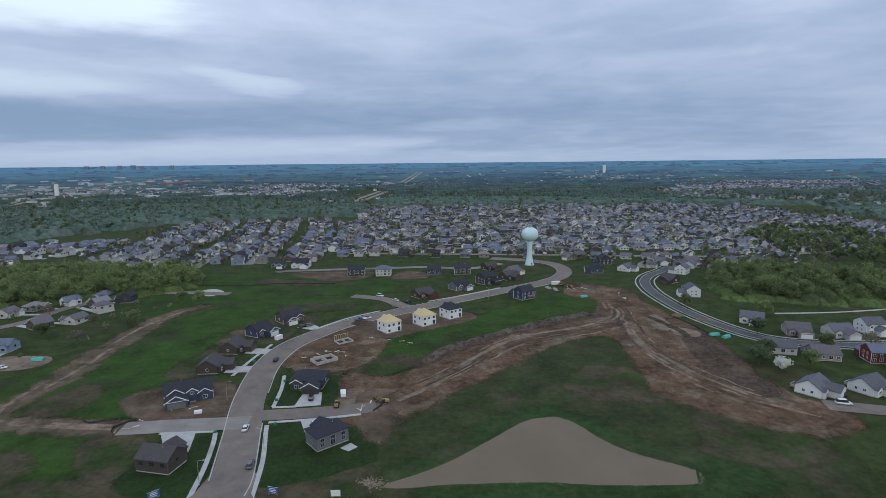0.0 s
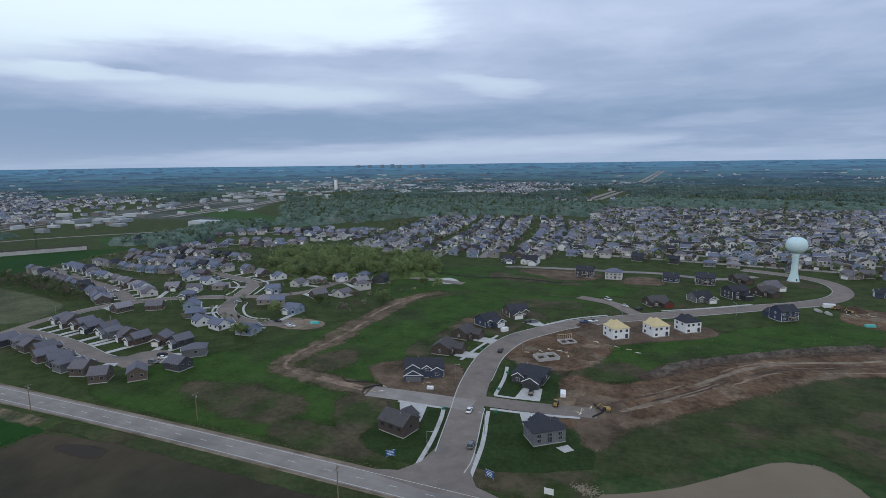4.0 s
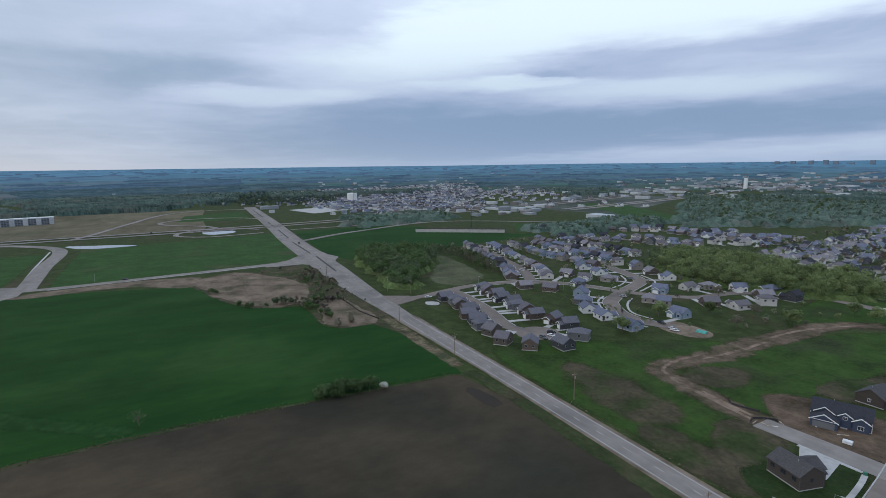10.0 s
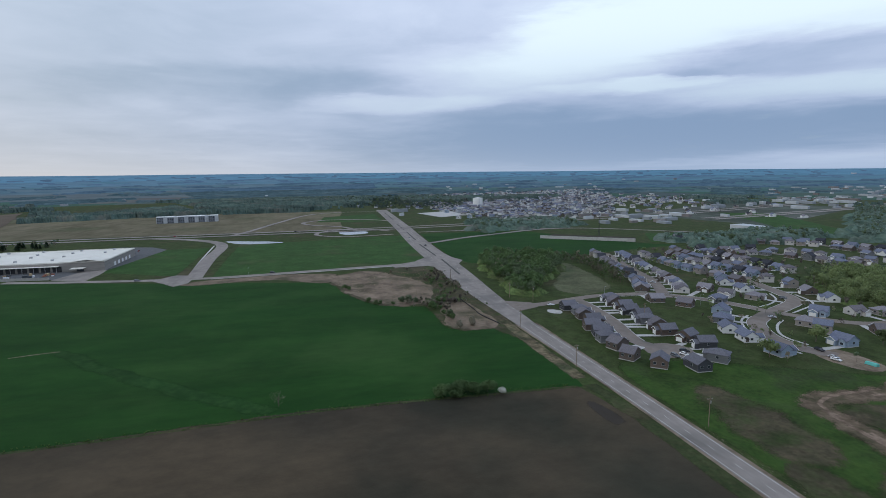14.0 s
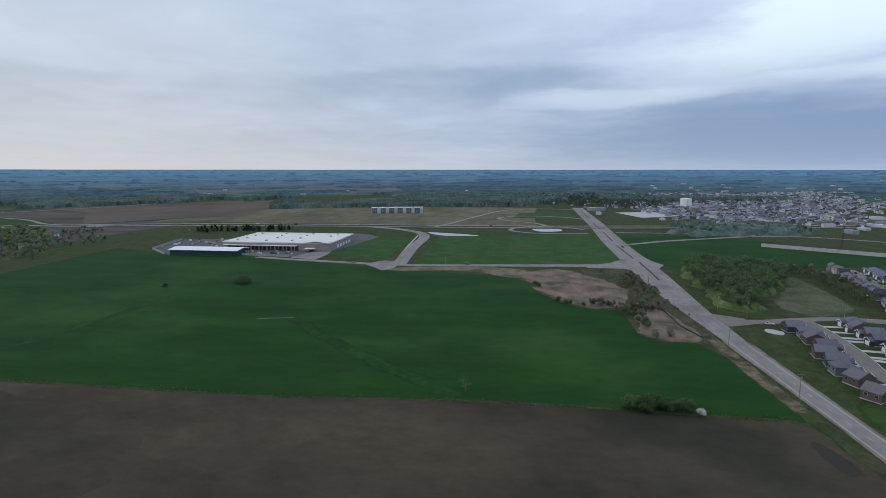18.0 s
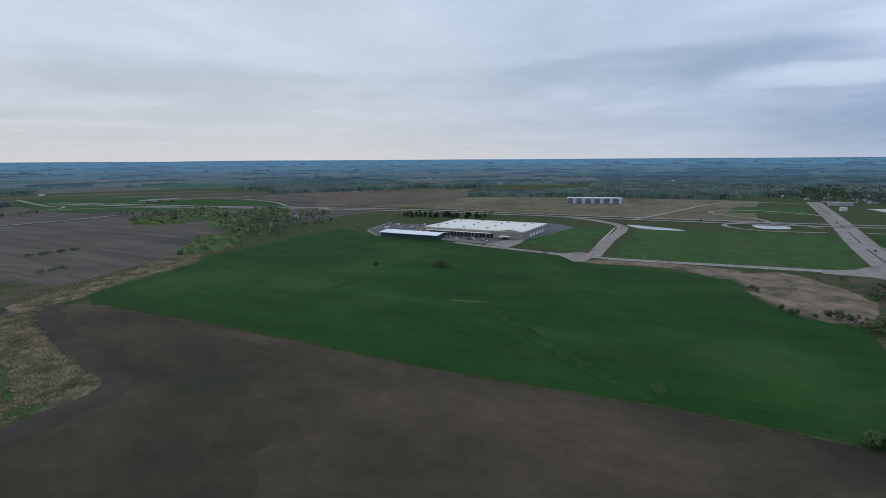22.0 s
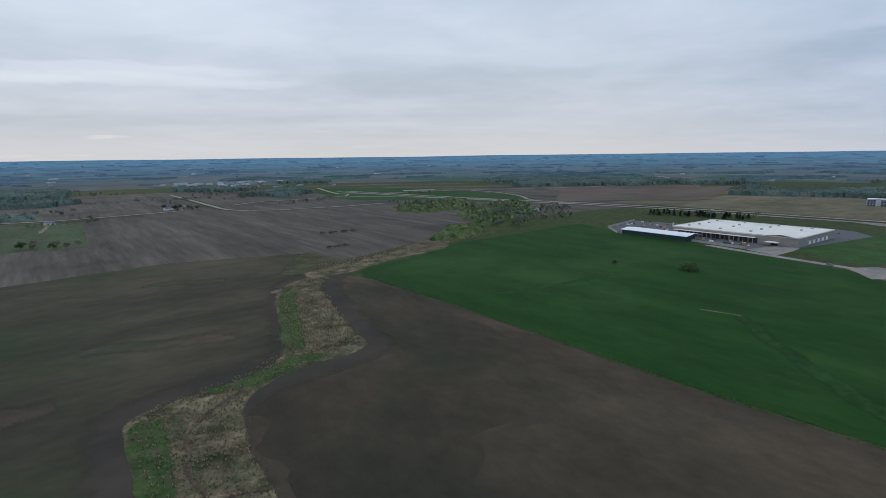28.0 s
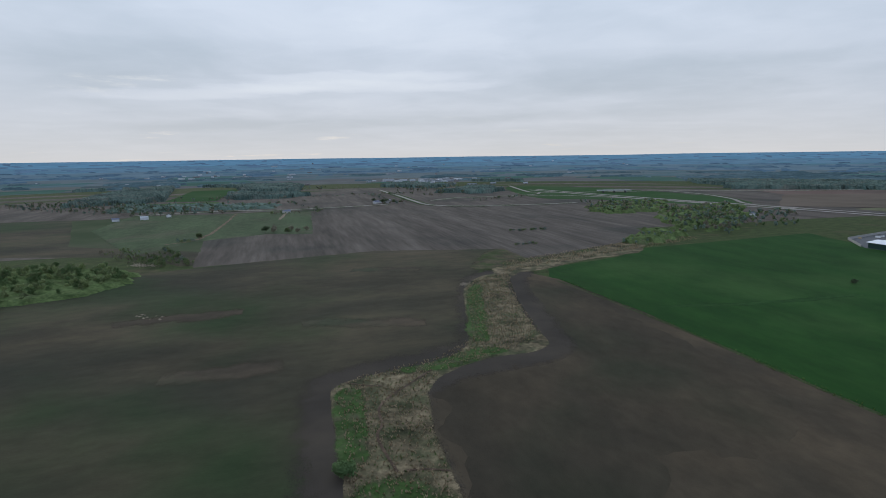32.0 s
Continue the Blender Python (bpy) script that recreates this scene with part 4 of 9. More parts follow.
ribbon("creek", [(-20, -208), (-27, -203), (-34, -200)], 0.8, 0.3, MUD, "narrow dark creek cut", "creek", 2.0)
ribbon("field_margin", [(-196, 104), (-199.5, 20), (-198.5, -16), (-193.5, -100), (-194, -200), (-192.5, -260), (-188, -340)], (1.6, 1.8), 0.10, TRODDEN, "thin grassy field margin", "verge", 6)
trail("field_verge", [(120, 110), (30, 113), (-60, 114.2), (-140, 114.2), (-196, 111)], (5, 6, 5, 6, 4), 0.085, TRODDEN, "rough green roadside verge", "verge", 1.0, 2.0)
ribbon("wheel_track", [(-300, -152), (-303, -141), (-305, -131)], 1.0, 0.08, DIRT_PALE, "bare pale streak in the wheat", "track", 3)
trail("wheat_track", [(-304, -132), (-290, -117), (-276, -105), (-259, -88), (-244, -71), (-222, -44), (-204, -20)], (2.0, 4.0, 3.0, 5.0, 4.0, 5.0, 3.0), 0.075, TRAMLINE, "faint paler track in the wheat", "track", 1.2, 4.0)
trail("wheat_track", [(-213, -259), (-240, -252), (-264, -247), (-319, -242), (-349, -241)], (1.5, 3.0, 2.0, 3.0, 1.0), 0.075, TRAMLINE, "faint paler track in the wheat", "track", 1.2, 3.0)
HAUL = [(-18, 190), (10, 218), (44, 258), (90, 279), (114, 300), (119, 335)]
HAUL_SOUTH = [(119, 335), (110, 290), (106, 250), (110, 220), (122, 192), (140, 172)]
rr = random.Random(41)
for k in range(34):
    line = HAUL if k % 2 else HAUL_SOUTH
    C = curve_through(line, 2.0)
    i = rr.randrange(0, len(C) - 10)
    j = min(len(C), i + rr.randrange(8, 26))
    o = rr.uniform(-7.5, 7.5)
    run = []
    for a, p in enumerate(C[i:j:2]):
        t = (C[min(i + 2 * a + 1, len(C) - 1)] - C[max(i + 2 * a - 1, 0)]).normalized()
        run.append((p.x - t.y * o + rr.gauss(0, 0.3), p.y + t.x * o + rr.gauss(0, 0.3)))
    if len(run) > 3:
        trail("wheel_rut", run, (0.15, rr.uniform(0.3, 0.8), rr.uniform(0.25, 0.7), 0.15), 0.125 + 0.001 * k, (RUT, MUD, RUT)[k % 3], "wheel rut in the haul road", "rut", 0.3, 0.7, 3.0)
for k in range(12):
    line = HAUL if k % 2 else HAUL_SOUTH
    o = rr.uniform(-6, 6)
    C = [(p.x + o * 0.7, p.y + o * (-0.7 if k % 2 else 0.4)) for p in curve_through(line, 6.0)]
    i = rr.randrange(0, len(C) - 6)
    trail("dirt_streak", C[i:i + rr.randrange(5, 12)], (0.3, rr.uniform(0.8, 2.2), rr.uniform(0.6, 1.8), 0.3), 0.128, (DIRT_PALE, DIRT_PALE, MUD)[k % 3], "streak of loose soil on the haul road", "dirt", 0.6, 1.2)

# kerbs, walks and drives
def kerb(pts, off, name="kerb"):
    ribbon(name, pts, 0.35, 0.24, CONCRETE, "pale concrete kerb", "kerb", 3.0, off, 0.2)


kerb(STREET[1:], 6.15)
kerb([(-70.5, 203), (-73.5, 232), (-70, 258), (-60, 277), (-45, 297), (-23, 315), (1, 332), (27, 350), (57, 371), (81, 387), (96, 400)], -6.15)
kerb([(-57.5, 136), (-58, 145), (-64, 172), (-65, 177)], -6.15)
for pts, w in (([(-49, 134), (-51.5, 153), (-55.5, 170), (-57, 176.5)], 1.5), ([(-57, 178.6), (-42, 180.2), (-25, 183.2)], 1.4), ([(-58.8, 191), (-60, 207), (-62.5, 221)], 1.5), ([(-59, 190.4), (-50, 190.8)], 1.3), ([(-66, 134), (-68, 150), (-71, 165), (-73, 172)], 1.5), ([(-92, 172.4), (-74, 173.0)], 1.3), ([(-85, 222), (-83, 240), (-79.5, 262)], 1.5), ([(-62, 287), (-48, 306), (-30, 321)], 1.5), ([(0, 342), (24, 357), (52, 377)], 1.5), ([(-42, 180.2), (-30, 182)], 1.3)):
    ribbon("sidewalk", pts, w, 0.2, CONCRETE, "pale concrete sidewalk", "sidewalk", 2.0, 0, 0.14)
patch("apron", [(-91, 172), (-80, 173), (-77, 160), (-82, 158), (-86, 163)], 0.14, CONCRETE, "pale concrete drive", "driveway", 0.1, curved=False)
patch("apron", [(-46, 180), (-40, 180.5), (-38, 172), (-42, 170)], 0.15, CONCRETE, "pale concrete drive", "driveway", 0.1, curved=False)
patch("apron", [(-51, 190.5), (-41.5, 191.5), (-43, 203), (-50, 203)], 0.14, CONCRETE, "pale concrete drive", "driveway", 0.1, curved=False)
patch("apron", [(-90, 225.5), (-79, 226), (-79, 233), (-90, 233)], 0.14, CONCRETE, "pale concrete drive", "driveway", 0.1, curved=False)
patch("apron", [(-89, 250), (-77, 248), (-76, 255), (-88, 257)], 0.14, CONCRETE, "pale concrete drive", "driveway", 0.1, curved=False)
patch("apron", [(-73, 290), (-64, 285), (-60, 289), (-68, 298)], 0.14, CONCRETE, "pale concrete drive", "driveway", 0.1, curved=False)
patch("patio", [(-29, 160), (-26, 158), (-23.5, 160.5), (-26, 163)], 0.16, CONCRETE, "pale concrete patio slab", "patio", 0.05, curved=False)
patch("cul_bulb", [(-226 + 11 * math.cos(k * math.pi / 6), 170 + 12 * math.sin(k * math.pi / 6)) for k in range(12)], 0.15, ASPHALT, "round grey street end", "road", 0.1)

# markings
def dashes(pts, off, z, on=3.0, gap=9.0, name="lane_line", w=0.09):
    C = curve_through(pts, 1.0)
    i = 0
    V, F = [], []
    while i + on < len(C):
        a, b = C[int(i)], C[int(i + on)]
        t = (b - a).normalized()
        s = Vector((-t.y, t.x, 0))
        k = len(V)
        for p, e in ((a, off + w), (a, off - w), (b, off - w), (b, off + w)):
            q = p + s * e
            V.append((q.x, q.y, z + 0.1 + rise(q.x, q.y)))
        F.append((k, k + 1, k + 2, k + 3))
        i += on + gap
    ob = raw(name, V, F, PAINT_LINE)
    tagged(ob, "worn pale lane markings", "lane marking", kind="structure")


NEAR_HW = [(260, 114), (120, 118.2), (0, 122), (-90, 122.4), (-160, 122), (-220, 120.8), (-290, 119)]
dashes(NEAR_HW, 0.0, 0.126)
for off in (3.7, -3.7):
    ribbon("edge_line", NEAR_HW, 0.22, 0.16, PAINT_LINE, "worn white edge line", "lane marking", 10, off)
FAR_HW = [(-300, 119), (-400, 119), (-520, 123), (-680, 128), (-900, 140), (-1290, 156)]
for off in (6.0, -6.0):
    dashes(FAR_HW, off, 0.126)
MEDIAN = mat("dark_median", (0.05, 0.05, 0.045), (0.08, 0.078, 0.066), 0.6, rough=0.9)
for pts in ([(-537, 126), (-450, 122)], [(-655, 126), (-560, 125)], [(-930, 139), (-835, 135)], [(-800, 134), (-700, 129)], [(-1200, 152), (-1020, 145)]):
    ribbon("median", pts, 1.8, 0.36, MEDIAN, "narrow dark grass median with kerb", "median", 8, 0, 0.16)
ribbon("store_walk", [(-500, -111), (-600, -119), (-722, -126)], 1.8, 0.18, CONCRETE, "pale footpath beside the road", "footpath", 6)
ribbon("access_walk", [(-512, 105), (-500, 4), (-489, -90)], 1.8, 0.14, CONCRETE, "pale footpath beside the road", "footpath", 6)
for off in (-6.6, 6.6):
    ribbon("boulevard_walk", BOULEVARD, 0.9, 0.2, CONCRETE, "pale boulevard sidewalk", "sidewalk", 4, off, 0.12)
for off in (-3.6, 3.6):
    kerb(BOULEVARD, off)
ribbon("wood_path", [(204, 300), (240, 300), (285, 306), (340, 318)], 2.2, 0.12, CONCRETE, "pale foot path by the wood", "footpath", 5)
ribbon("creek_path", [(250, 430), (318, 450), (345, 500), (335, 560)], 2.4, 0.12, CONCRETE, "pale path along the creek", "footpath", 5)
ribbon("east_drive", [(146, 182), (165, 176), (185, 168), (215, 158)], 9, 0.11, ASPHALT, "grey street end beside the white houses", "road")

patch("junction_apron", [(-512, 70), (-528, 96), (-552, 112), (-545, 118), (-486, 116), (-500, 104), (-500, 72)], 0.205, HIGHWAY, "pale flared road mouth", "road", 0.2, curved=False)
patch("junction_apron", [(-600, 136), (-546, 139), (-524, 145), (-508, 137), (-482, 130), (-560, 130)], 0.207, HIGHWAY, "pale flared road mouth", "road", 0.2, curved=False)
patch("junction_apron", [(-494, -138), (-516, -124), (-510, -106), (-476, -106), (-464, -114), (-480, -126)], 0.21, HIGHWAY, "pale concrete crossing at the field edge", "road", 0.2, curved=False)
patch("junction_apron", [(-82, 126.5), (-70, 130), (-65.5, 137), (-64.5, 147), (-51.5, 147), (-50, 137), (-46, 130.5), (-34, 126.5), (-58, 124)], 0.211, ASPHALT, "flared mouth of the new street", "road", 0.1, curved=False)
patch("junction_apron", [(-346, 126), (-337, 142), (-325, 142), (-318, 126)], 0.209, ASPHALT, "pale flared road mouth", "road", 0.2, curved=False)

# motorway ramps and country roads
VERGE = mat("road_verge", (0.046, 0.076, 0.034), (0.062, 0.092, 0.044), 0.05, (0.085, 0.085, 0.055), 0.01, 0.4, 0.95, spec=0.0)
for pts, w in (
    ([(-830, -120), (-890, -100), (-1010, -70), (-1190, -15), (-1250, 60), (-1235, 140)], 8),
    ([(-850, 60), (-905, 45), (-960, -10), (-1010, -20), (-1050, 20), (-1040, 90), (-990, 135), (-920, 140)], 8),
    ([(-775, 110), (-765, 40), (-800, 0), (-850, 20), (-855, 80), (-820, 110)], 7),
    ([(-655, 130), (-720, 230), (-770, 390), (-640, 560), (-560, 700)], 9),
    ([(-790, 150), (-788, 260), (-769, 390)], 7),
    ([(237, -991), (96, -1014), (-12, -993), (-152, -1015), (-200, -1030)], 8),
    ([(-263, -1491), (-264, -1247), (-262, -1083), (-268, -976), (-326, -922), (-382, -912), (-454, -902), (-537, -904)], 8),
    ([(-660, -1502), (-604, -1282), (-604, -1200), (-740, -1140), (-899, -1105), (-1116, -990), (-1310, -924)], 9),
    ([(-540, -1120), (-612, -1073), (-680, -960), (-730, -860), (-748, -754), (-772, -640)], 8),
    ([(-296, -1076), (-373, -1127), (-410, -1120), (-557, -1137), (-604, -1190)], 7),
    ([(-899, -1105), (-894, -975), (-850, -850), (-791, -754), (-782, -620)], 8),
):
    ribbon("country_road", pts, w, 0.46, HIGHWAY, "pale country road", step=15)
    if pts[0][1] < -800:
        ribbon("road_verge", pts, (w + 8, w + 14, w + 10, w + 8), 0.44, VERGE, "green verge beside the country road", "verge", 15)
for off in (-12, 12):
    ribbon("motorway", [(-166, 1300), (-160, 1433), (-110, 2200), (-64, 3097), (-40, 3500)], 14, 0.3, HIGHWAY, "pale motorway running to the horizon", step=30, offset=off)
    ribbon("motorway", [(-840, 700), (-900, 960), (-983, 1264), (-1112, 1588), (-1240, 2027), (-1290, 2450), (-1420, 3100)], 14, 0.3, HIGHWAY, "pale motorway through the far town", step=30, offset=off)

# far fields
far_patch("farmland", ((-1450, -520), (700, -600), (800, -1700), (-1000, -1600)), 0.03, STUBBLE, "broad brown stubble farmland", 60)
ribbon("meadow_street", [(-127, 446), (-118, 451), (-70, 455), (-30, 457), (-2, 459), (36, 450), (66, 470)], 8, 0.112, HIGHWAY, "pale street behind the meadow houses")
patch("graded_lot", [(-60, 412), (-48, 440), (-104, 445), (-108, 430)], 0.07, DIRT, "bare graded brown lot", "dirt", 0.8)
patch("graded_lot", [(-112, 292), (-104, 304), (-92, 312), (-70, 312), (-62, 296), (-74, 284), (-80, 262), (-104, 262), (-112, 276)], 0.06, WORN, "worn bare soil round the new houses", "dirt", 1.6)
for k, (c, m) in enumerate((
    (((-760, -730), (-1080, -585), (-1340, -815), (-1283, -1307)), STUBBLE),
    (((-100, -1050), (-60, -1500), (-420, -1650), (-430, -1150)), STUBBLE), (((40, -1000), (380, -1000), (420, -1400), (60, -1450)), STUBBLE),
    (((-640, -900), (-720, -1040), (-800, -1000), (-780, -880)), MEADOW), (((-660, -1180), (-700, -1330), (-860, -1250), (-780, -1190)), MEADOW),
    (((120, -1050), (220, -1050), (260, -1250), (130, -1250)), MEADOW), 
    (((-1250, -480), (-1500, -300), (-1700, -500), (-1400, -700)), TRODDEN), (((-1130, 20), (-1010, 0), (-1000, 120), (-1180, 130)), MEADOW),
    
     (((-520, 700), (-900, 900), (-960, 820), (-560, 640)), MEADOW),
    (((-600, 640), (-680, 460), (-590, 410), (-530, 560)), MEADOW),
)):
    far_patch("far_field", c, 0.05 + 0.006 * k, m, "far field on the low hills")


FIELD_TAN = mat("tan_field", (0.120, 0.098, 0.078), (0.148, 0.122, 0.098), 0.01, (0.096, 0.084, 0.068), 0.004, 0.4, 1.0, spec=0.0)
FIELD_GREEN = mat("green_field", (0.044, 0.080, 0.036), (0.058, 0.096, 0.046), 0.01, (0.075, 0.10, 0.056), 0.004, 0.4, 1.0, spec=0.0)
FIELD_OLIVE = mat("olive_field", (0.062, 0.078, 0.046), (0.086, 0.098, 0.060), 0.01, (0.10, 0.10, 0.07), 0.004, 0.4, 1.0, spec=0.0)
FIELD_ROSE = mat("rosy_stubble_field", (0.130, 0.094, 0.080), (0.160, 0.120, 0.102), 0.01, (0.105, 0.085, 0.072), 0.004, 0.4, 1.0, spec=0.0)
DULL_LAND = mat("dull_grass", (0.128, 0.116, 0.078), (0.168, 0.146, 0.103), 0.02, (0.102, 0.110, 0.068), 0.006, 0.4, 1.0, spec=0.0, grain=0.3, gscale=0.05, gstretch=(0.3, 1, 1))
far_patch("olive_pasture", ((307, -940), (10, -975), (62, -560), (225, -660)), 0.075, FIELD_OLIVE, "olive green pasture with faint strips", 12)
far_patch("bright_field", ((245, -1700), (125, -1740), (140, -1270), (245, -1300)), 0.3, FIELD_GREEN, "bright green far field", 8)
patch("green_verge", [(-630, -1440), (-781, -1390), (-865, -1071), (-845, -830), (-740, -740), (-621, -946), (-530, -1059)], 0.3, FIELD_GREEN, "green ground between the motorway ramps", "field", 4.0, step=20)
far_patch("rosy_field", ((-1101, -1040), (-1480, -776), (-1000, -520), (-900, -640)), 0.3, FIELD_ROSE, "rosy brown stubble field beyond the highway", 8)

patch("ditch_grass", [(-30, -80), (-12, -90), (-16, -130), (-30, -132), (-36, -110)], 0.13, DITCH_GREEN, "fresh green grass in the ditch", "grass", 2.0, fade=8)
for x, y, l, w in ((-40, -286, 34, 5), (-77, -423, 26, 5), (30, -236, 22, 6), (60, -330, 34, 6)):
    a = math.atan2(-x, -y) + 0.12
    c, sn = math.cos(-a), math.sin(-a)
    trail("damp_streak", [(x - l * c, y - l * sn), (x - l * c * 0.3, y - l * sn * 0.3 + 1), (x + l * c * 0.3, y + l * sn * 0.3 - 1), (x + l * c, y + l * sn)], (0.6, w, w * 0.6, w * 0.8, 0.6), 0.1, STAIN, "dark damp stain in the tilled field", "soil", 2.5, 10.0)
patch("damp_streak", [(-181, 101.5), (-172, 104.5), (-163, 105), (-162, 102), (-172, 100.5)], 0.1, SOIL_DARK, "dark damp patch in the ploughed field", "soil", 0.5, fade=2)
CUL = [(-340, 177), (-330, 176), (-312, 175), (-290, 172.5), (-271, 169), (-252, 164), (-243, 163)]
CONNECT = [(-331, 150), (-339, 177), (-343, 204), (-336, 236), (-318, 258), (-300, 269), (-284, 276)]
WIND = [(-208, 237), (-223, 235), (-238, 239), (-255, 250), (-264, 262)]
WIND_UP = [(-275, 284), (-280, 295), (-292, 316), (-313, 327), (-339, 334), (-368, 345)]
for line, w in ((CUL[1:], 4.4), (CONNECT[2:], 4.4), (WIND, 5.15), (WIND_UP, 5.15)):
    for sgn in (1, -1):
        kerb(line, w * sgn)
patch("mud_slope", [(141, 275), (143, 245), (138, 215), (136, 196), (128, 192), (122, 210), (126, 236), (132, 262)], 0.12, MUD, "churned dark mud below the boulevard", "mud", 2.0, fade=5)
patch("pale_dirt", [(134, 302), (132, 278), (125, 272), (124, 290)], 0.125, DIRT_PALE, "pale graded dirt pad", "dirt", 0.8, fade=2)
patch("pale_dirt", [(133, 277), (142, 271), (139, 262), (130, 265)], 0.126, DIRT_PALE, "pale graded dirt pad", "dirt", 0.8, fade=2)
patch("worn_yard", [(-112, 140), (-118, 160), (-104, 172), (-92, 170), (-98, 156), (-97, 142)], 0.055, WORN, "bare worn ground beside the lawn", "dirt", 2.0, fade=8)
patch("worn_yard", [(-30, 244), (-12, 268), (20, 292), (30, 300), (20, 312), (0, 300), (-30, 275)], 0.06, WORN, "bare worn ground behind the half-built houses", "dirt", 2.0, fade=6)
for pts, w in (([(-205, 229), (-223, 228), (-241, 232), (-261, 245), (-270, 258)], 1.4), ([(-215, 244), (-226, 243), (-236, 247), (-248, 258), (-256, 270)], 1.4), ([(-286, 282), (-290, 294), (-300, 309), (-315, 319)], 1.4), ([(-268, 290), (-272, 300), (-285, 324), (-312, 335)], 1.4)):
    ribbon("sidewalk", pts, w, 0.2, CONCRETE, "pale concrete sidewalk", "sidewalk", 3.0, 0, 0.14)
far_patch("town_ground", ((-930, 330), (-960, 620), (-1760, 900), (-1780, 300)), 0.05, TOWN_GROUND, "greyish town ground between far houses", 20)
far_patch("town_ground", ((-700, 700), (-960, 1180), (-1260, 1180), (-1000, 640)), 0.055, TOWN_GROUND, "greyish town ground along the motorway", 14)
far_patch("olive_ground", ((-862, -620), (-872, 40), (-1290, 60), (-1290, -620)), 0.04, DULL_LAND, "dull olive ground round the apartment block", 12)
far_patch("rosy_field", ((-800, -700), (-1040, -520), (-1500, -690), (-1040, -900)), 0.42, FIELD_TAN, "pale tan stubble field beyond the highway", 10)
for k, pts in enumerate(([(-70, 134), (-110, 134), (-120, 142), (-96, 144), (-72, 138)], [(-46, 134), (-20, 136), (-18, 146), (-34, 146), (-48, 140)], [(-60, 226), (-40, 224), (-34, 234), (-52, 236)], [(-112, 226), (-104, 262), (-98, 246), (-102, 224)], [(-20, 172), (0, 192), (8, 212), (-6, 204), (-16, 190)], [(-150, 196), (-140, 214), (-132, 200), (-140, 188)], [(20, 186), (36, 188), (30, 196), (18, 192)], [(60, 196), (86, 190), (92, 212), (70, 222)], [(90, 150), (118, 148), (122, 164), (100, 178)], [(-30, 216), (-6, 232), (-16, 240), (-32, 232)], [(-80, 322), (-50, 334), (-58, 344), (-92, 336)], [(-130, 420), (-100, 412), (-60, 402), (-70, 396), (-120, 400)])):
    patch("worn_yard", pts, 0.072, WORN, "thin worn ground in the grass", "dirt", 1.5, fade=7)

# ---- houses ----
def gable_roof(bm, x0, x1, y0, y1, z, h, axis="x", over=0.5, thick=0.22):
    """Two pitched slabs with overhang; the ridge runs along the axis."""
    if axis == "x":
        c0, c1, l0, l1 = y0, y1, x0 - over * 0.6, x1 + over * 0.6
    else:
        c0, c1, l0, l1 = x0, x1, y0 - over * 0.6, y1 + over * 0.6
    m, k = (c0 + c1) / 2, h / ((c1 - c0) / 2)
    prof = [(c0 - over, z - k * over), (m, z + h), (c1 + over, z - k * over), (c1 + over, z - k * over + thick), (m, z + h + thick * 1.1), (c0 - over, z - k * over + thick)]
    ends = []
    for l in (l0, l1):
        ends.append([bm.verts.new((l, c, zz) if axis == "x" else (c, l, zz)) for c, zz in prof])
    a, b = ends
    for i in range(6):
        j = (i + 1) % 6
        bm.faces.new((a[i], a[j], b[j], b[i]))
    for e in ends:
        bm.faces.new((e[0], e[1], e[4], e[5])), bm.faces.new((e[1], e[2], e[3], e[4]))
    bmesh.ops.recalc_face_normals(bm, faces=bm.faces)
    return bm


def hip_roof(bm, x0, x1, y0, y1, z, h, over=0.5, thick=0.2):
    x0, x1, y0, y1 = x0 - over, x1 + over, y0 - over, y1 + over
    w, d = x1 - x0, y1 - y0
    r = min(w, d) / 2
    if w >= d:
        p, q = (x0 + r, (y0 + y1) / 2), (x1 - r + 0.01, (y0 + y1) / 2)
    else:
        p, q = ((x0 + x1) / 2, y0 + r), ((x0 + x1) / 2, y1 - r + 0.01)
    B = [bm.verts.new((x, y, z - 0.1)) for x, y in ((x0, y0), (x1, y0), (x1, y1), (x0, y1))]
    T = [bm.verts.new((x, y, z - 0.1 + thick)) for x, y in ((x0, y0), (x1, y0), (x1, y1), (x0, y1))]
    P, Q = bm.verts.new((*p, z + h)), bm.verts.new((*q, z + h))
    bm.faces.new(B[::-1])
    for i in range(4):
        bm.faces.new((B[i], B[(i + 1) % 4], T[(i + 1) % 4], T[i]))
    if w >= d:
        for f in ((T[0], T[1], Q, P), (T[1], T[2], Q), (T[2], T[3], P, Q), (T[3], T[0], P)):
            bm.faces.new(f)
    else:
        for f in ((T[0], T[1], P), (T[1], T[2], Q, P), (T[2], T[3], Q), (T[3], T[0], P, Q)):
            bm.faces.new(f)
    return bm


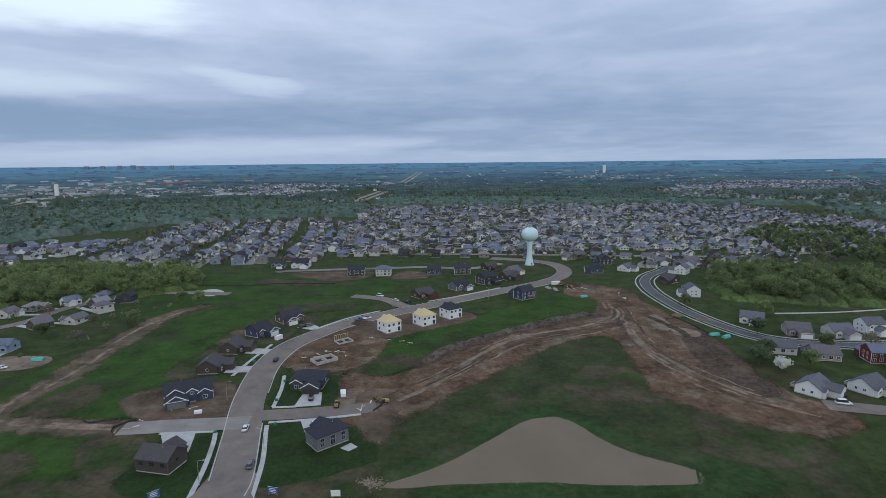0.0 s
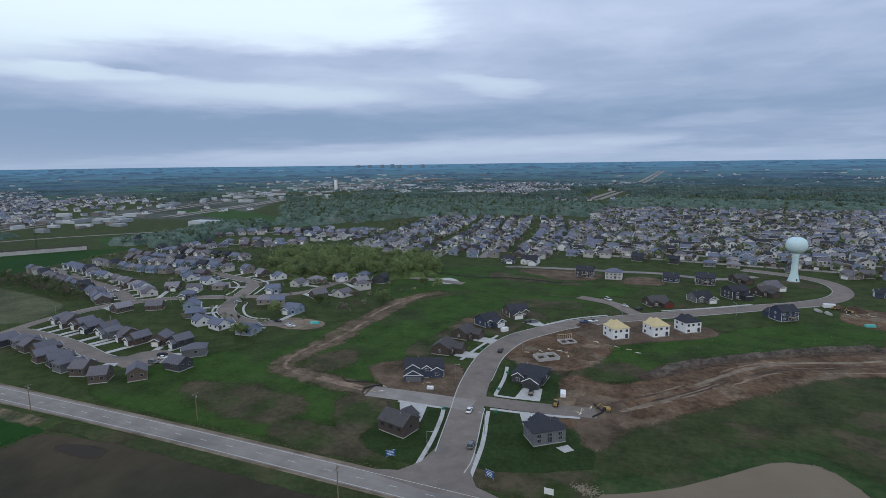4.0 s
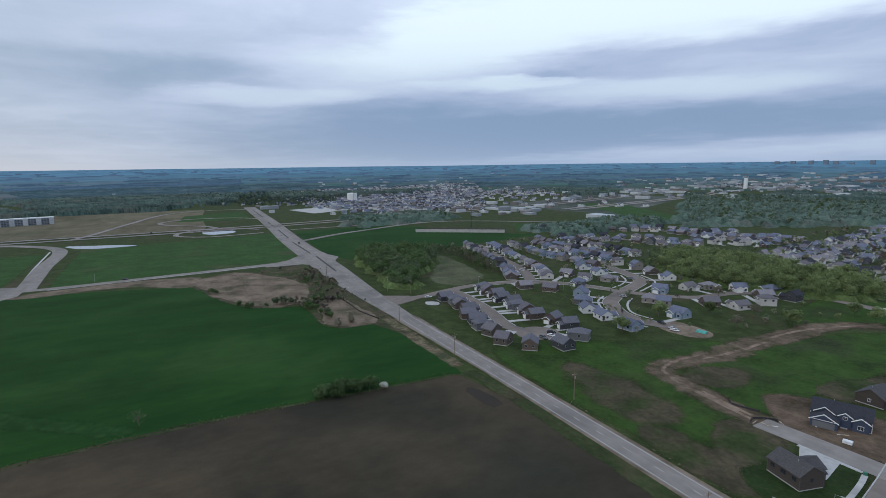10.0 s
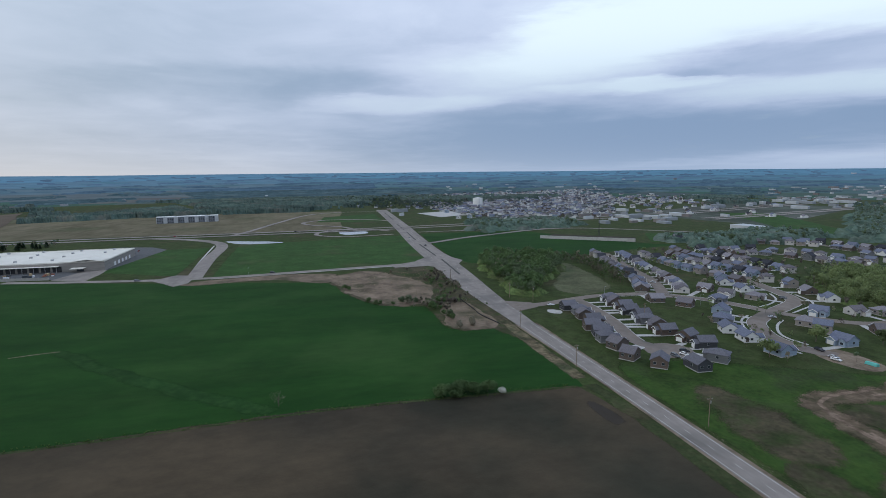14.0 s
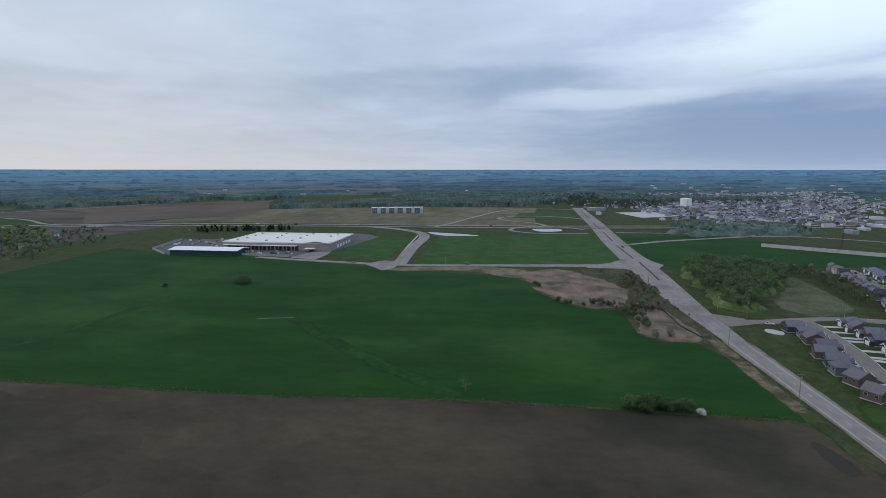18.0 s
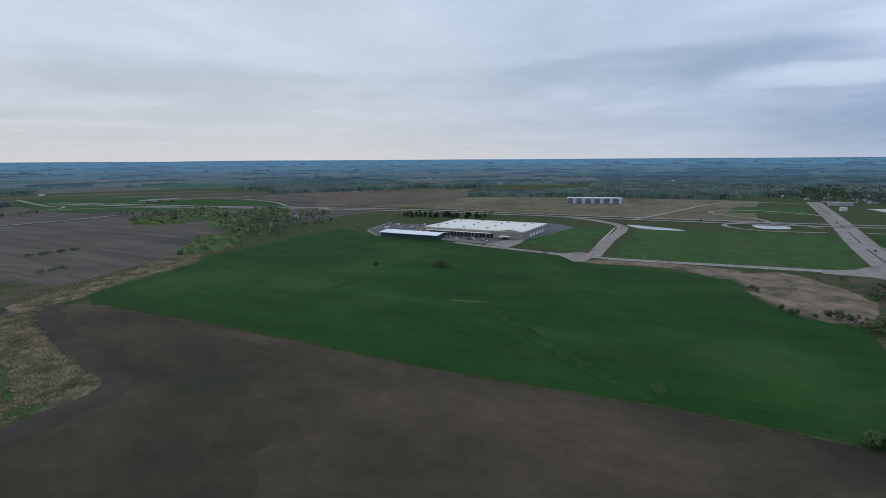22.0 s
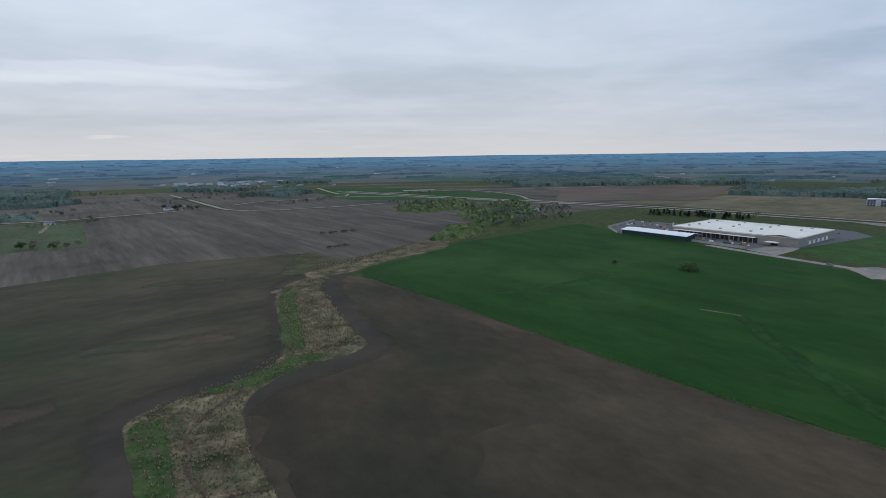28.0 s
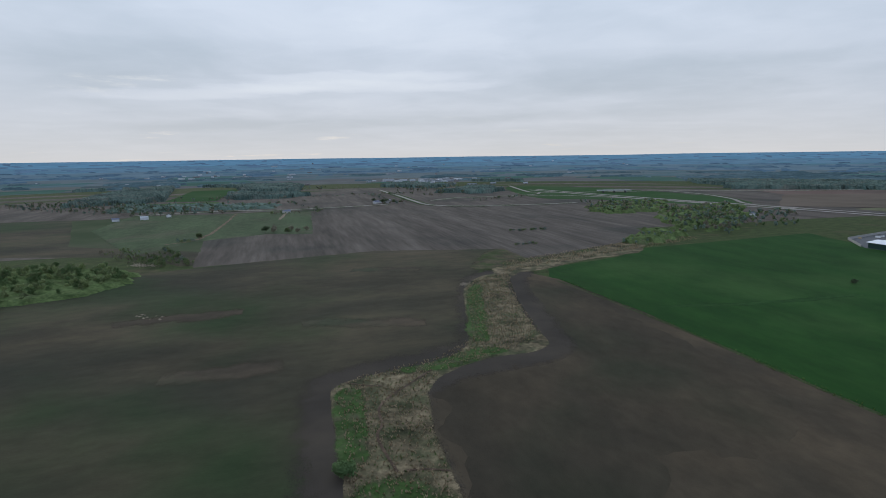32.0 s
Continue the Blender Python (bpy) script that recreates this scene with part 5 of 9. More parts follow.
def body(bm, x0, x1, y0, y1, z, h=0.0, axis="x"):
    """Walls of a block, with gable ends of height h, in one closed shell."""
    if not h:
        return box(bm, x0, y0, 0, x1, y1, z)
    if axis == "x":
        m = (y0 + y1) / 2
        rows = [[(x, y0, 0), (x, y1, 0), (x, y1, z), (x, m, z + h), (x, y0, z)] for x in (x0, x1)]
    else:
        m = (x0 + x1) / 2
        rows = [[(x0, y, 0), (x1, y, 0), (x1, y, z), (m, y, z + h), (x0, y, z)] for y in (y0, y1)]
    a, b = [[bm.verts.new(p) for p in r] for r in rows]
    bm.faces.new(a), bm.faces.new(b)
    for i in range(5):
        bm.faces.new((a[i], a[(i + 1) % 5], b[(i + 1) % 5], b[i]))
    bmesh.ops.recalc_face_normals(bm, faces=bm.faces)
    return bm


SHARED = {}


def window_mesh(w, h, trim):
    """Frame with a mullion, lying in the xz plane and proud towards -y."""
    key = ("w", w, h, trim.name)
    if key not in SHARED:
        bm, t = bmesh.new(), 0.1
        for d in ((-w / 2, -0.08, -h / 2, w / 2, 0.02, -h / 2 + t), (-w / 2, -0.08, h / 2 - t, w / 2, 0.02, h / 2), (-w / 2, -0.08, -h / 2 + t, -w / 2 + t, 0.02, h / 2 - t), (w / 2 - t, -0.08, -h / 2 + t, w / 2, 0.02, h / 2 - t), (-0.04, -0.06, -h / 2 + t, 0.04, 0.02, h / 2 - t)):
            box(bm, *d)
        me = bpy.data.meshes.new("window")
        bm.to_mesh(me), bm.free()
        me.materials.append(trim)
        bm = boxes((-w / 2 + t, -0.03, -h / 2 + t, w / 2 - t, 0.01, h / 2 - t))
        pm = bpy.data.meshes.new("pane")
        bm.to_mesh(pm), bm.free()
        pm.materials.append(GLASS)
        SHARED[key] = (me, pm)
    return SHARED[key]


def window(parent, x, y, z, face, w=1.3, h=1.3, lite=False, trim=None):
    """face: 0 front (-y), 1 right (+x), 2 back (+y), 3 left (-x)."""
    if lite:
        key = ("l", w, h)
        if key not in SHARED:
            bm = boxes((-w / 2, -0.05, -h / 2, w / 2, 0.02, h / 2))
            box(bm, -w / 2 + 0.09, -0.07, -h / 2 + 0.09, w / 2 - 0.09, 0.0, h / 2 - 0.09, 1)
            me = bpy.data.meshes.new("window")
            bm.to_mesh(me), bm.free()
            me.materials.append(STEEL), me.materials.append(GLASS)
            SHARED[key] = me
        ob = new("window", SHARED[key])
        ob.parent = parent
        ob.matrix_basis = pose(x, y, z, 0, 0, 90 * face)
        return ob
    me, pm = window_mesh(w, h, trim or TRIM)
    ob = new("window", me)
    ob.parent = parent
    ob.matrix_basis = pose(x, y, z, 0, 0, 90 * face)
    p = new("pane", pm)
    p.parent = ob
    return ob


def garage_door(parent, x, y, w, h, material, face=0):
    key = ("g", w, h, material.name)
    if key not in SHARED:
        bm = bmesh.new()
        n = 4
        for i in range(n):
            box(bm, -w / 2, -0.07, i * h / n + 0.02, w / 2, 0.02, (i + 1) * h / n - 0.02)
        box(bm, -w / 2, -0.03, 0, w / 2, 0.01, h)
        me = bpy.data.meshes.new("garage_door")
        bm.to_mesh(me), bm.free()
        me.materials.append(material)
        SHARED[key] = me
    ob = new("garage_door", SHARED[key])
    ob.parent = parent
    ob.matrix_basis = pose(x, y, 0.05, 0, 0, 90 * face)
    return ob


def bargeboards(parent, x0, x1, y, z, h, material, over=0.45, deep=0.3):
    """Two sloping boards along the edges of a gable that looks to -y."""
    m, k = (x0 + x1) / 2, h / ((x1 - x0) / 2)
    for s in (-1, 1):
        e = m + s * ((x1 - x0) / 2 + over)
        bm = bmesh.new()
        a = [bm.verts.new((xx, y - 0.42 + dy, zz + dz)) for dy in (-0.1, 0) for xx, zz in ((m, z + h), (e, z - k * over)) for dz in (-deep + 0.2, 0.24)]
        bmesh.ops.convex_hull(bm, input=a)
        part("bargeboard", bm, material, parent)


def house(label, wall, roofm, w=14.0, d=10.0, h=5.4, rh=2.6, axis="x", hip=False, garage=1, gw=6.6, gd=5.0, gh=2.9, gm=None, cross=True, wins=2, back=True, deck=False, base=None, category="house", accent=None, lite=False, trim=None, rake=None):
    """A house with its front to -y: body, roof, garage wing, cross gable, doors and windows."""
    top = new("house")
    tagged(top, label, category)
    x0, x1, y0, y1 = -w / 2, w / 2, -d / 2, d / 2
    if garage == 0:
        gw = 0
    part("body", body(bmesh.new(), x0, x1, y0, y1, h, 0 if hip else rh, axis), wall, top)
    bm = bmesh.new()
    part("roof", hip_roof(bm, x0, x1, y0, y1, h, rh) if hip else gable_roof(bm, x0, x1, y0, y1, h, rh, axis), roofm, top)
    part("foundation", boxes((x0 - 0.06, y0 - 0.06, -0.3, x1 + 0.06, y1 + 0.06, 0.35)), CONCRETE, top)
    for e in () if lite else ((x0, y0), (x1, y0), (x0, y1), (x1, y1)):
        part("corner_trim", boxes((e[0] - 0.09, e[1] - 0.09, 0.36, e[0] + 0.09, e[1] + 0.09, h - 0.12)), TRIM if accent is None else accent, top)
    if garage:
        s = garage
        gx0, gx1 = (x1 - gw - 0.4, x1 - 0.4) if s > 0 else (x0 + 0.4, x0 + gw + 0.4)
        gy0 = y0 - gd
        part("garage", body(bmesh.new(), gx0, gx1, gy0, y0 + 0.4, gh, gw * 0.28, "y"), wall, top)
        part("garage_roof", gable_roof(bmesh.new(), gx0, gx1, gy0, y0 + 1.5, gh, gw * 0.28, "y", 0.45), roofm, top)
        if rake:
            bargeboards(top, gx0, gx1, gy0, gh, gw * 0.28, rake)
        garage_door(top, (gx0 + gx1) / 2, gy0 - 0.01, gw - 1.4, 2.25, gm or TRIM)
        if lite:
            m, k = (gx0 + gx1) / 2, 0.56
            bm = bmesh.new()
            for s in (-1, 1):
                e = m + s * (gw / 2 + 0.45)
                a = [bm.verts.new((xx, gy0 - 0.42 + dy, zz + dz)) for dy in (-0.1, 0) for xx, zz in ((m, gh + gw * 0.28), (e, gh - k * 0.45)) for dz in (-0.12, 0.26)]
                bmesh.ops.convex_hull(bm, input=a)
            part("bargeboard", bm, TRIM, top)
        else:
            part("gable_trim", boxes((gx0 - 0.1, gy0 - 0.1, gh - 0.15, gx1 + 0.1, gy0 - 0.01, gh + 0.05)), TRIM if accent is None else accent, top)
    if cross:
        cw = min(4.6, w - gw - 1.5)
        cx = x0 + 0.6 + cw / 2 if garage >= 0 else x1 - 0.6 - cw / 2
        part("front_gable", body(bmesh.new(), cx - cw / 2, cx + cw / 2, y0 - 1.3, y0 + 0.3, h * 0.9, cw * 0.3, "y"), wall, top)
        part("front_gable_roof", gable_roof(bmesh.new(), cx - cw / 2, cx + cw / 2, y0 - 1.3, y0 + d * 0.4, h * 0.9, cw * 0.3, "y", 0.4), roofm, top)
        window(top, cx, y0 - 1.31, 1.7, 0, 1.7, 1.4, lite, trim)
        if rake:
            bargeboards(top, cx - cw / 2, cx + cw / 2, y0 - 1.3, h * 0.9, cw * 0.3, rake)
        if h > 4.5 and not lite:
            window(top, cx, y0 - 1.31, h - 1.2, 0, 1.5, 1.3, False, trim)
    dx = (x0 + gw + 2.0) if garage < 0 else (x1 - gw - 1.6)
    if lite:
        for f, x, y in ((1, x1 + 0.01, 0), (3, x0 - 0.01, 0), (2, -w / 4, y1 + 0.01), (2, w / 4, y1 + 0.01)):
            window(top, x, y, h - 1.4, f, 1.4, 1.3, True)
        part("front_door", boxes((dx - 0.5, y0 - 0.06, 0.05, dx + 0.5, y0 + 0.02, 2.3)), DARKTRIM, top)
        return top
    dr = part("front_door", boxes((dx - 0.5, y0 - 0.06, 0.36, dx + 0.5, y0 + 0.02, 2.45)), DARKTRIM, top)
    part("handle", boxes((dx + 0.34, y0 - 0.12, 1.3, dx + 0.4, y0 - 0.06, 1.5)), STEEL, dr)
    part("front_step", boxes((dx - 1.0, y0 - 1.3, -0.1, dx + 1.0, y0 - 0.07, 0.3)), CONCRETE, top)
    levels = [1.8, h - 1.4] if h > 4.5 else [h - 1.5]
    if h > 4.5:
        window(top, dx, y0 - 0.01, h - 1.3, 0, 1.2, 1.2, False, trim)
    for z in levels:
        for s in ((1, x1 + 0.01), (3, x0 - 0.01)):
            for k in range(1 if wins < 3 else 2):
                yy = y0 + d * (k + 1) / (2 if wins < 3 else 3)
                window(top, s[1], yy, z, s[0], 1.1, 1.2, False, trim)
        if back:
            for k in range(wins + 1):
                window(top, x0 + w * (k + 0.5) / (wins + 1), y1 + 0.01, z, 2, 1.5 if k != 1 else 1.8, 1.3 if k != 1 or z > 2.5 else 2.0, False, trim)
    if deck:
        part("deck", boxes((-2.6, y1 + 0.02, 0.35 if h < 4.5 else 2.5, 1.6, y1 + 3.0, 0.55 if h < 4.5 else 2.7)), WOOD, top)
        for px in (-2.5, 1.4):
            part("deck_post", boxes((px, y1 + 2.75, -0.1, px + 0.15, y1 + 2.9, 3.6 if h > 4.5 else 1.5)), WOOD, top)
        zz = 3.5 if h > 4.5 else 1.4
        part("deck_rail", boxes((-2.6, y1 + 2.8, zz - 0.06, 1.6, y1 + 2.9, zz), (-2.6, y1 + 0.1, zz - 0.06, -2.5, y1 + 2.8, zz), (1.5, y1 + 0.1, zz - 0.06, 1.6, y1 + 2.8, zz)), TRIM, top)
    # roof vents
    part("vent_pipe", tube(bmesh.new(), (x0 + w * 0.35, y0 + d * 0.6, h + rh * 0.4), (x0 + w * 0.35, y0 + d * 0.6, h + rh + 0.25), 0.1, 0.1, 6), STEEL, top)
    return top


PLACED = []
DRIVES = []
TAKEN = set()


def facing(fx, fy):
    """The turn that lets a front look along (fx, fy)."""
    return math.degrees(math.atan2(fx, -fy))


def put(template, x, y, turn, group="", z=0.0, label=""):
    m = pose(x, y, z + rise(x, y), 0, 0, turn)
    if template.name in TAKEN:
        ob = copy_thing(template, m)
    else:
        TAKEN.add(template.name)
        template.matrix_basis = m
        ob = template
    if group or label:
        tagged(ob, label, group=group)
    PLACED.append((x, y))
    return ob


# houses on the new street
put(house("grey-brown two-storey house with weathered shingles, back to the highway", S_UMBER, R_UMBER, 11.0, 8, 4.4, 2.4, gm=S_BROWN, wins=2, accent=S_TAUPE, trim=DARKTRIM), -81.5, 152.5, 166, "new street houses")
put(house("slate-grey two-storey house with dark hip roof and rear patio", S_GREY, R_DARK, 11.2, 7.8, 4.8, 2.4, hip=True, garage=-1, gm=DARKTRIM, wins=2, cross=False, accent=S_GREY, trim=STEEL), -33.8, 164.5, 218, "new street houses")
put(house("dark charcoal house with a double garage and pale trim", S_DARK, R_DARK, 13, 11, 3.6, 2.8, gm=DARKTRIM, hip=True, accent=S_DARK, rake=TRIM), -49.5, 212, -4, "new street houses")
CRAFT = house("slate-blue craftsman house with white gable trim on a bare lot", S_BLUE, R_DARK, 17, 10, 4.0, 2.8, garage=-1, gw=7.6, gm=S_GREY, wins=3, rake=TRIM)
for gx, gw_ in ((1.2, 3.6), (-4.6, 5.4)):
    part("dormer", body(bmesh.new(), gx - gw_ / 2, gx + gw_ / 2, -5.6, -3.0, 4.3, gw_ * 0.32, "y"), S_BLUE, CRAFT)
    part("dormer_roof", gable_roof(bmesh.new(), gx - gw_ / 2, gx + gw_ / 2, -5.6, -0.6, 4.3, gw_ * 0.32, "y", 0.45), R_DARK, CRAFT)
    bargeboards(CRAFT, gx - gw_ / 2, gx + gw_ / 2, -5.6, 4.3, gw_ * 0.32, TRIM)
    window(CRAFT, gx, -5.62, 3.6, 0, 1.3, 1.2)
put(CRAFT, -94.5, 202, 23, "new street houses")
BROWN_HOUSE = house("dark brown single-storey house with dark shingle roof", S_UMBER, R_UMBER, 10.8, 8.8, 3.5, 2.6, gm=S_BROWN, accent=S_UMBER, gd=5.5)
put(BROWN_HOUSE, -97, 230, facing(1, 0.05), "new street houses")
put(BROWN_HOUSE, -96, 254.5, facing(1, -0.1), "new street houses")
NAVY_HOUSE = house("navy craftsman house with white gable trim", S_BLUE, R_DARK, 11.2, 8.8, 3.7, 2.8, gm=TRIM, gd=5.0, rake=TRIM)
put(NAVY_HOUSE, -91, 280, facing(0.85, -0.5), "new street houses")
put(house("dark-roofed taupe house with tall front gable", S_TAUPE, R_DARK, 12.5, 9.5, 3.6, 3.0, gm=TRIM, gd=5.0, garage=-1, rake=TRIM), -81, 304, facing(0.65, -0.75), "new street houses")


def wrapped_house(roofm, label):
    top = tagged(new("unfinished_house"), label, "house")
    w = 4.7
    part("body", body(bmesh.new(), -w, w, -w, w, 5.8, 0), WRAP, top)
    bm = hip_roof(bmesh.new(), -w, w, -w, w, 5.8, 3.6, 0.35)
    gable_roof(bm, -2.2, 2.2, -w - 0.6, 0, 6.2, 1.8, "y", 0.3, 0.15)
    part("roof", bm, roofm, top)
    part("front_gable", body(bmesh.new(), -2.2, 2.2, -w - 0.5, -w + 0.2, 6.2, 1.75, "y"), WRAP, top)
    part("foundation", boxes((-w - 0.1, -w - 0.1, -0.3, w + 0.1, w + 0.1, 0.5)), CONCRETE, top)
    for f, u, z, ww, hh in ((2, -3.2, 1.6, 0.8, 1.1), (2, 3.0, 1.5, 0.7, 0.65), (2, 3.0, 4.4, 0.65, 0.6), (2, 0.2, 4.4, 0.65, 0.6), (2, -3.2, 4.4, 0.7, 0.65), (1, -2.6, 1.6, 0.7, 0.7), (1, 1.8, 4.4, 0.6, 0.6), (1, -2.4, 4.4, 0.6, 0.6), (3, 2.4, 1.6, 0.75, 1.1), (3, -1.8, 4.4, 0.6, 0.6), (3, 2.4, 4.4, 0.65, 0.6), (0, -3.4, 1.6, 0.6, 0.9), (0, 3.4, 1.5, 0.9, 1.2), (0, 3.4, 4.4, 0.6, 0.6)):
        o = part("window_opening", boxes((-ww, -0.03, -hh, ww, 0.03, hh)), DARKTRIM, top)
        sx, sy = ((0, -1), (1, 0), (0, 1), (-1, 0))[f]
        o.matrix_basis = pose(sx * (w + 0.01) + (u if sy else 0), sy * (w + 0.01) + (u if sx else 0), z, 0, 0, 90 * f)
    part("sheathing_seam", boxes((-w - 0.03, -w - 0.03, 2.9, w + 0.03, w + 0.03, 3.0)), TRIM, top)
    return top


SHEATHED = wrapped_house(SHEATH, "half-built white-wrapped house with bare yellow sheathed roof")
put(SHEATHED, -21.5, 282, facing(-0.6, 0.8), "half-built houses")
put(SHEATHED, -2.5, 293, facing(-0.6, 0.8), "half-built houses")
put(wrapped_house(R_DARK, "half-built white-wrapped house with finished dark roof"), 13, 306, facing(-0.6, 0.8), "half-built houses")
put(house("dark blue two-storey house with rear deck", S_BLUE, R_DARK, 11, 9, 5.8, 2.8, garage=1, gm=TRIM, wins=2, deck=True), 64, 347, facing(-0.55, 0.83), "new street houses")
GREY_TWO = house("charcoal two-storey house with dark roof, back to the meadow", S_DARK, R_DARK, 13, 10, 5.6, 2.8, gm=DARKTRIM, wins=3, deck=True)
PALE_TWO = house("pale grey two-storey house with dark roof, back to the meadow", S_CREAM, R_GREY, 12, 10, 5.6, 2.8, gm=TRIM, wins=3, hip=True)
put(GREY_TWO, -58, 430, facing(0, 1), "meadow-side houses")
put(PALE_TWO, -36, 429, facing(0, 1), "meadow-side houses")
put(NAVY_HOUSE, 5, 433, facing(0, 1), "meadow-side houses")
put(GREY_TWO, 28, 431, facing(0, 1), "meadow-side houses")
put(house("brown house with a red front gable", S_UMBER, R_UMBER, 13, 9, 3.2, 2.6, gm=S_RED, accent=S_RED), -4, 357, facing(0.6, -0.8), "new street houses")
put(house("slate-grey house with dark roof and white trim", S_GREY, R_DARK, 12, 9.5, 3.6, 3.0, gm=TRIM, rake=TRIM), 22, 377, facing(0.6, -0.8), "new street houses")
put(GREY_TWO, 44, 394, facing(0.6, -0.8), "new street houses")
put(BROWN_HOUSE, 62, 408, facing(0.6, -0.8), "new street houses")
put(NAVY_HOUSE, -132, 470, facing(0.1, -1), "meadow-side houses")
put(house("white house with dark roof and broad garage", S_WHITE, R_DARK, 15, 11, 4.4, 3.2, gm=TRIM, wins=3), -112, 470, facing(0, -1), "meadow-side houses")
put(NAVY_HOUSE, 138, 428, facing(-1, 0.1), "meadow-side houses")

# houses on the eastern boulevard
WHITE_TWO = house("white two-storey house with grey roof", S_WHITE, R_DUSK, 10.6, 8.4, 5.4, 2.6, gm=TRIM, wins=3)
WHITE_LOW = house("white single-storey house with grey shingle roof and rear deck", S_WHITE, R_DUSK, 11.6, 8.6, 3.3, 2.8, gm=TRIM, wins=3, deck=True)
TAN_LOW = house("tan single-storey house with weathered roof", S_TAN, R_BROWN, 11.4, 8.6, 3.3, 2.8, gm=TRIM, wins=3)
CREAM_LOW = house("cream house with brown shingle roof", S_CREAM, R_DUSK, 11.4, 8.6, 3.5, 2.8, gm=TRIM, wins=2)
RED_TWO = house("barn-red two-storey house with grey roof", S_RED, R_GREY, 11, 8.6, 5.2, 2.6, gm=TRIM, wins=3)
for tpl, x, y, fx, fy in ((WHITE_TWO, 177, 346, -1, 0.2), (WHITE_LOW, 181, 285, -0.5, -0.8), (CREAM_LOW, 166, 238, 0.3, 1), (WHITE_LOW, 150, 194, 0.6, -0.8), (TAN_LOW, 180, 229, 0.2, 0.9), (RED_TWO, 202, 224, 0.2, 1), (TAN_LOW, 192, 264, -0.3, -0.9), (CREAM_LOW, 211, 260, 0, -1), (WHITE_TWO, 231, 264, 0, -1), (WHITE_LOW, 172, 194, 0.4, -0.8), (WHITE_LOW, 222, 222, 0, 1), (TAN_LOW, 252, 262, 0, -1), (CREAM_LOW, 196, 192, 0.3, -0.8)):
    put(tpl, x, y, facing(fx, fy), "boulevard houses")

boul = curve_through(BOULEVARD, 2.0)
for tpl, x, y in ((WHITE_TWO, 204, 416), (CREAM_LOW, 186, 446), (WHITE_LOW, 222, 440), (TAN_LOW, 240, 424), (WHITE_TWO, 259, 446), (WHITE_LOW, 164, 432), (CREAM_LOW, 255, 422)):
    f, n = min(((Vector((p.x - x, p.y - y, 0)).normalized(), Vector((p.x - x, p.y - y, 0)).length) for p in boul), key=lambda q: q[1])
    put(tpl, x, y, facing(f.x, f.y), "boulevard houses")

for tpl, x, y, fx, fy in ((BROWN_HOUSE, 181, 388, -0.8, -0.5), (WHITE_LOW, 205, 458, -0.3, -1), (TAN_LOW, 232, 458, 0, -1), (CREAM_LOW, 285, 449, 0, -1), (TAN_LOW, 132, 489, -0.8, -0.6), (GREY_TWO, 156, 462, -1, 0.1), (BROWN_HOUSE, 52, 447, 0.5, -0.9), (TAN_LOW, 69, 428, 0.6, -0.8)):
    put(tpl, x, y, facing(fx, fy), "meadow-side houses")

# close rows of dark houses round the dead-end street
DARK_ROW = house("dark grey narrow house in a close row", S_DARK, R_DUSK, 7.4, 9.0, 3.8, 2.3, axis="y", garage=1, gw=4.6, gd=2.0, gm=TRIM, cross=False, lite=True)
BROWN_ROW = house("brown-grey narrow house in a close row", S_BROWN, R_DUSK, 7.4, 9.0, 3.8, 2.3, axis="y", garage=-1, gw=4.6, gd=2.0, gm=TRIM, cross=False, lite=True)
TAUPE_ROW = house("taupe narrow house with weathered roof in a close row", S_TAUPE, R_BROWN, 7.2, 8.6, 3.9, 2.4, garage=1, gw=4.4, gd=2.2, gm=TRIM, cross=False, lite=True)
HIP_ROW = house("grey narrow house with hip roof in a close row", S_GREY, R_DUSK, 7.4, 8.8, 4.1, 2.2, hip=True, garage=-1, gw=4.4, gd=2.2, gm=TRIM, cross=False, lite=True)
cul = curve_through([(-340, 177), (-330, 176), (-312, 175), (-290, 172.5), (-271, 169), (-252, 164), (-240, 163), (-230, 168)], 1.0)


def face_line(x, y, C):
    """Unit way from a house to the nearest point of its street."""
    q = min(C, key=lambda p: (p.x - x) ** 2 + (p.y - y) ** 2)
    w = Vector((q.x - x, q.y - y, 0))
    return w.normalized(), w.length


for k, (x, y) in enumerate(((-314, 160), (-303, 160), (-292, 158.5), (-281, 156.5), (-270, 153), (-259, 150), (-248, 148), (-236, 146), (-222, 146), (-208, 152), (-201, 167), (-206, 184), (-327, 196), (-316, 195), (-305, 194), (-294, 192.5), (-283, 191), (-272, 189.5), (-261, 188), (-250, 187.5), (-238, 189), (-226, 192))):
    f, n = face_line(x, y, cul)
    step = (1.3, -0.9, 0.3, -1.4)[k % 4]
    put((DARK_ROW, BROWN_ROW, TAUPE_ROW, HIP_ROW)[(k * 3 + k // 4) % 4], x - f.x * step, y - f.y * step, facing(f.x, f.y) + (3, -4, 0, 5)[k % 4], "dead-end street houses", 0.005 * k)
    if k % 3 or k > 11:
        DRIVES.append((x, y, f.x, f.y, n))

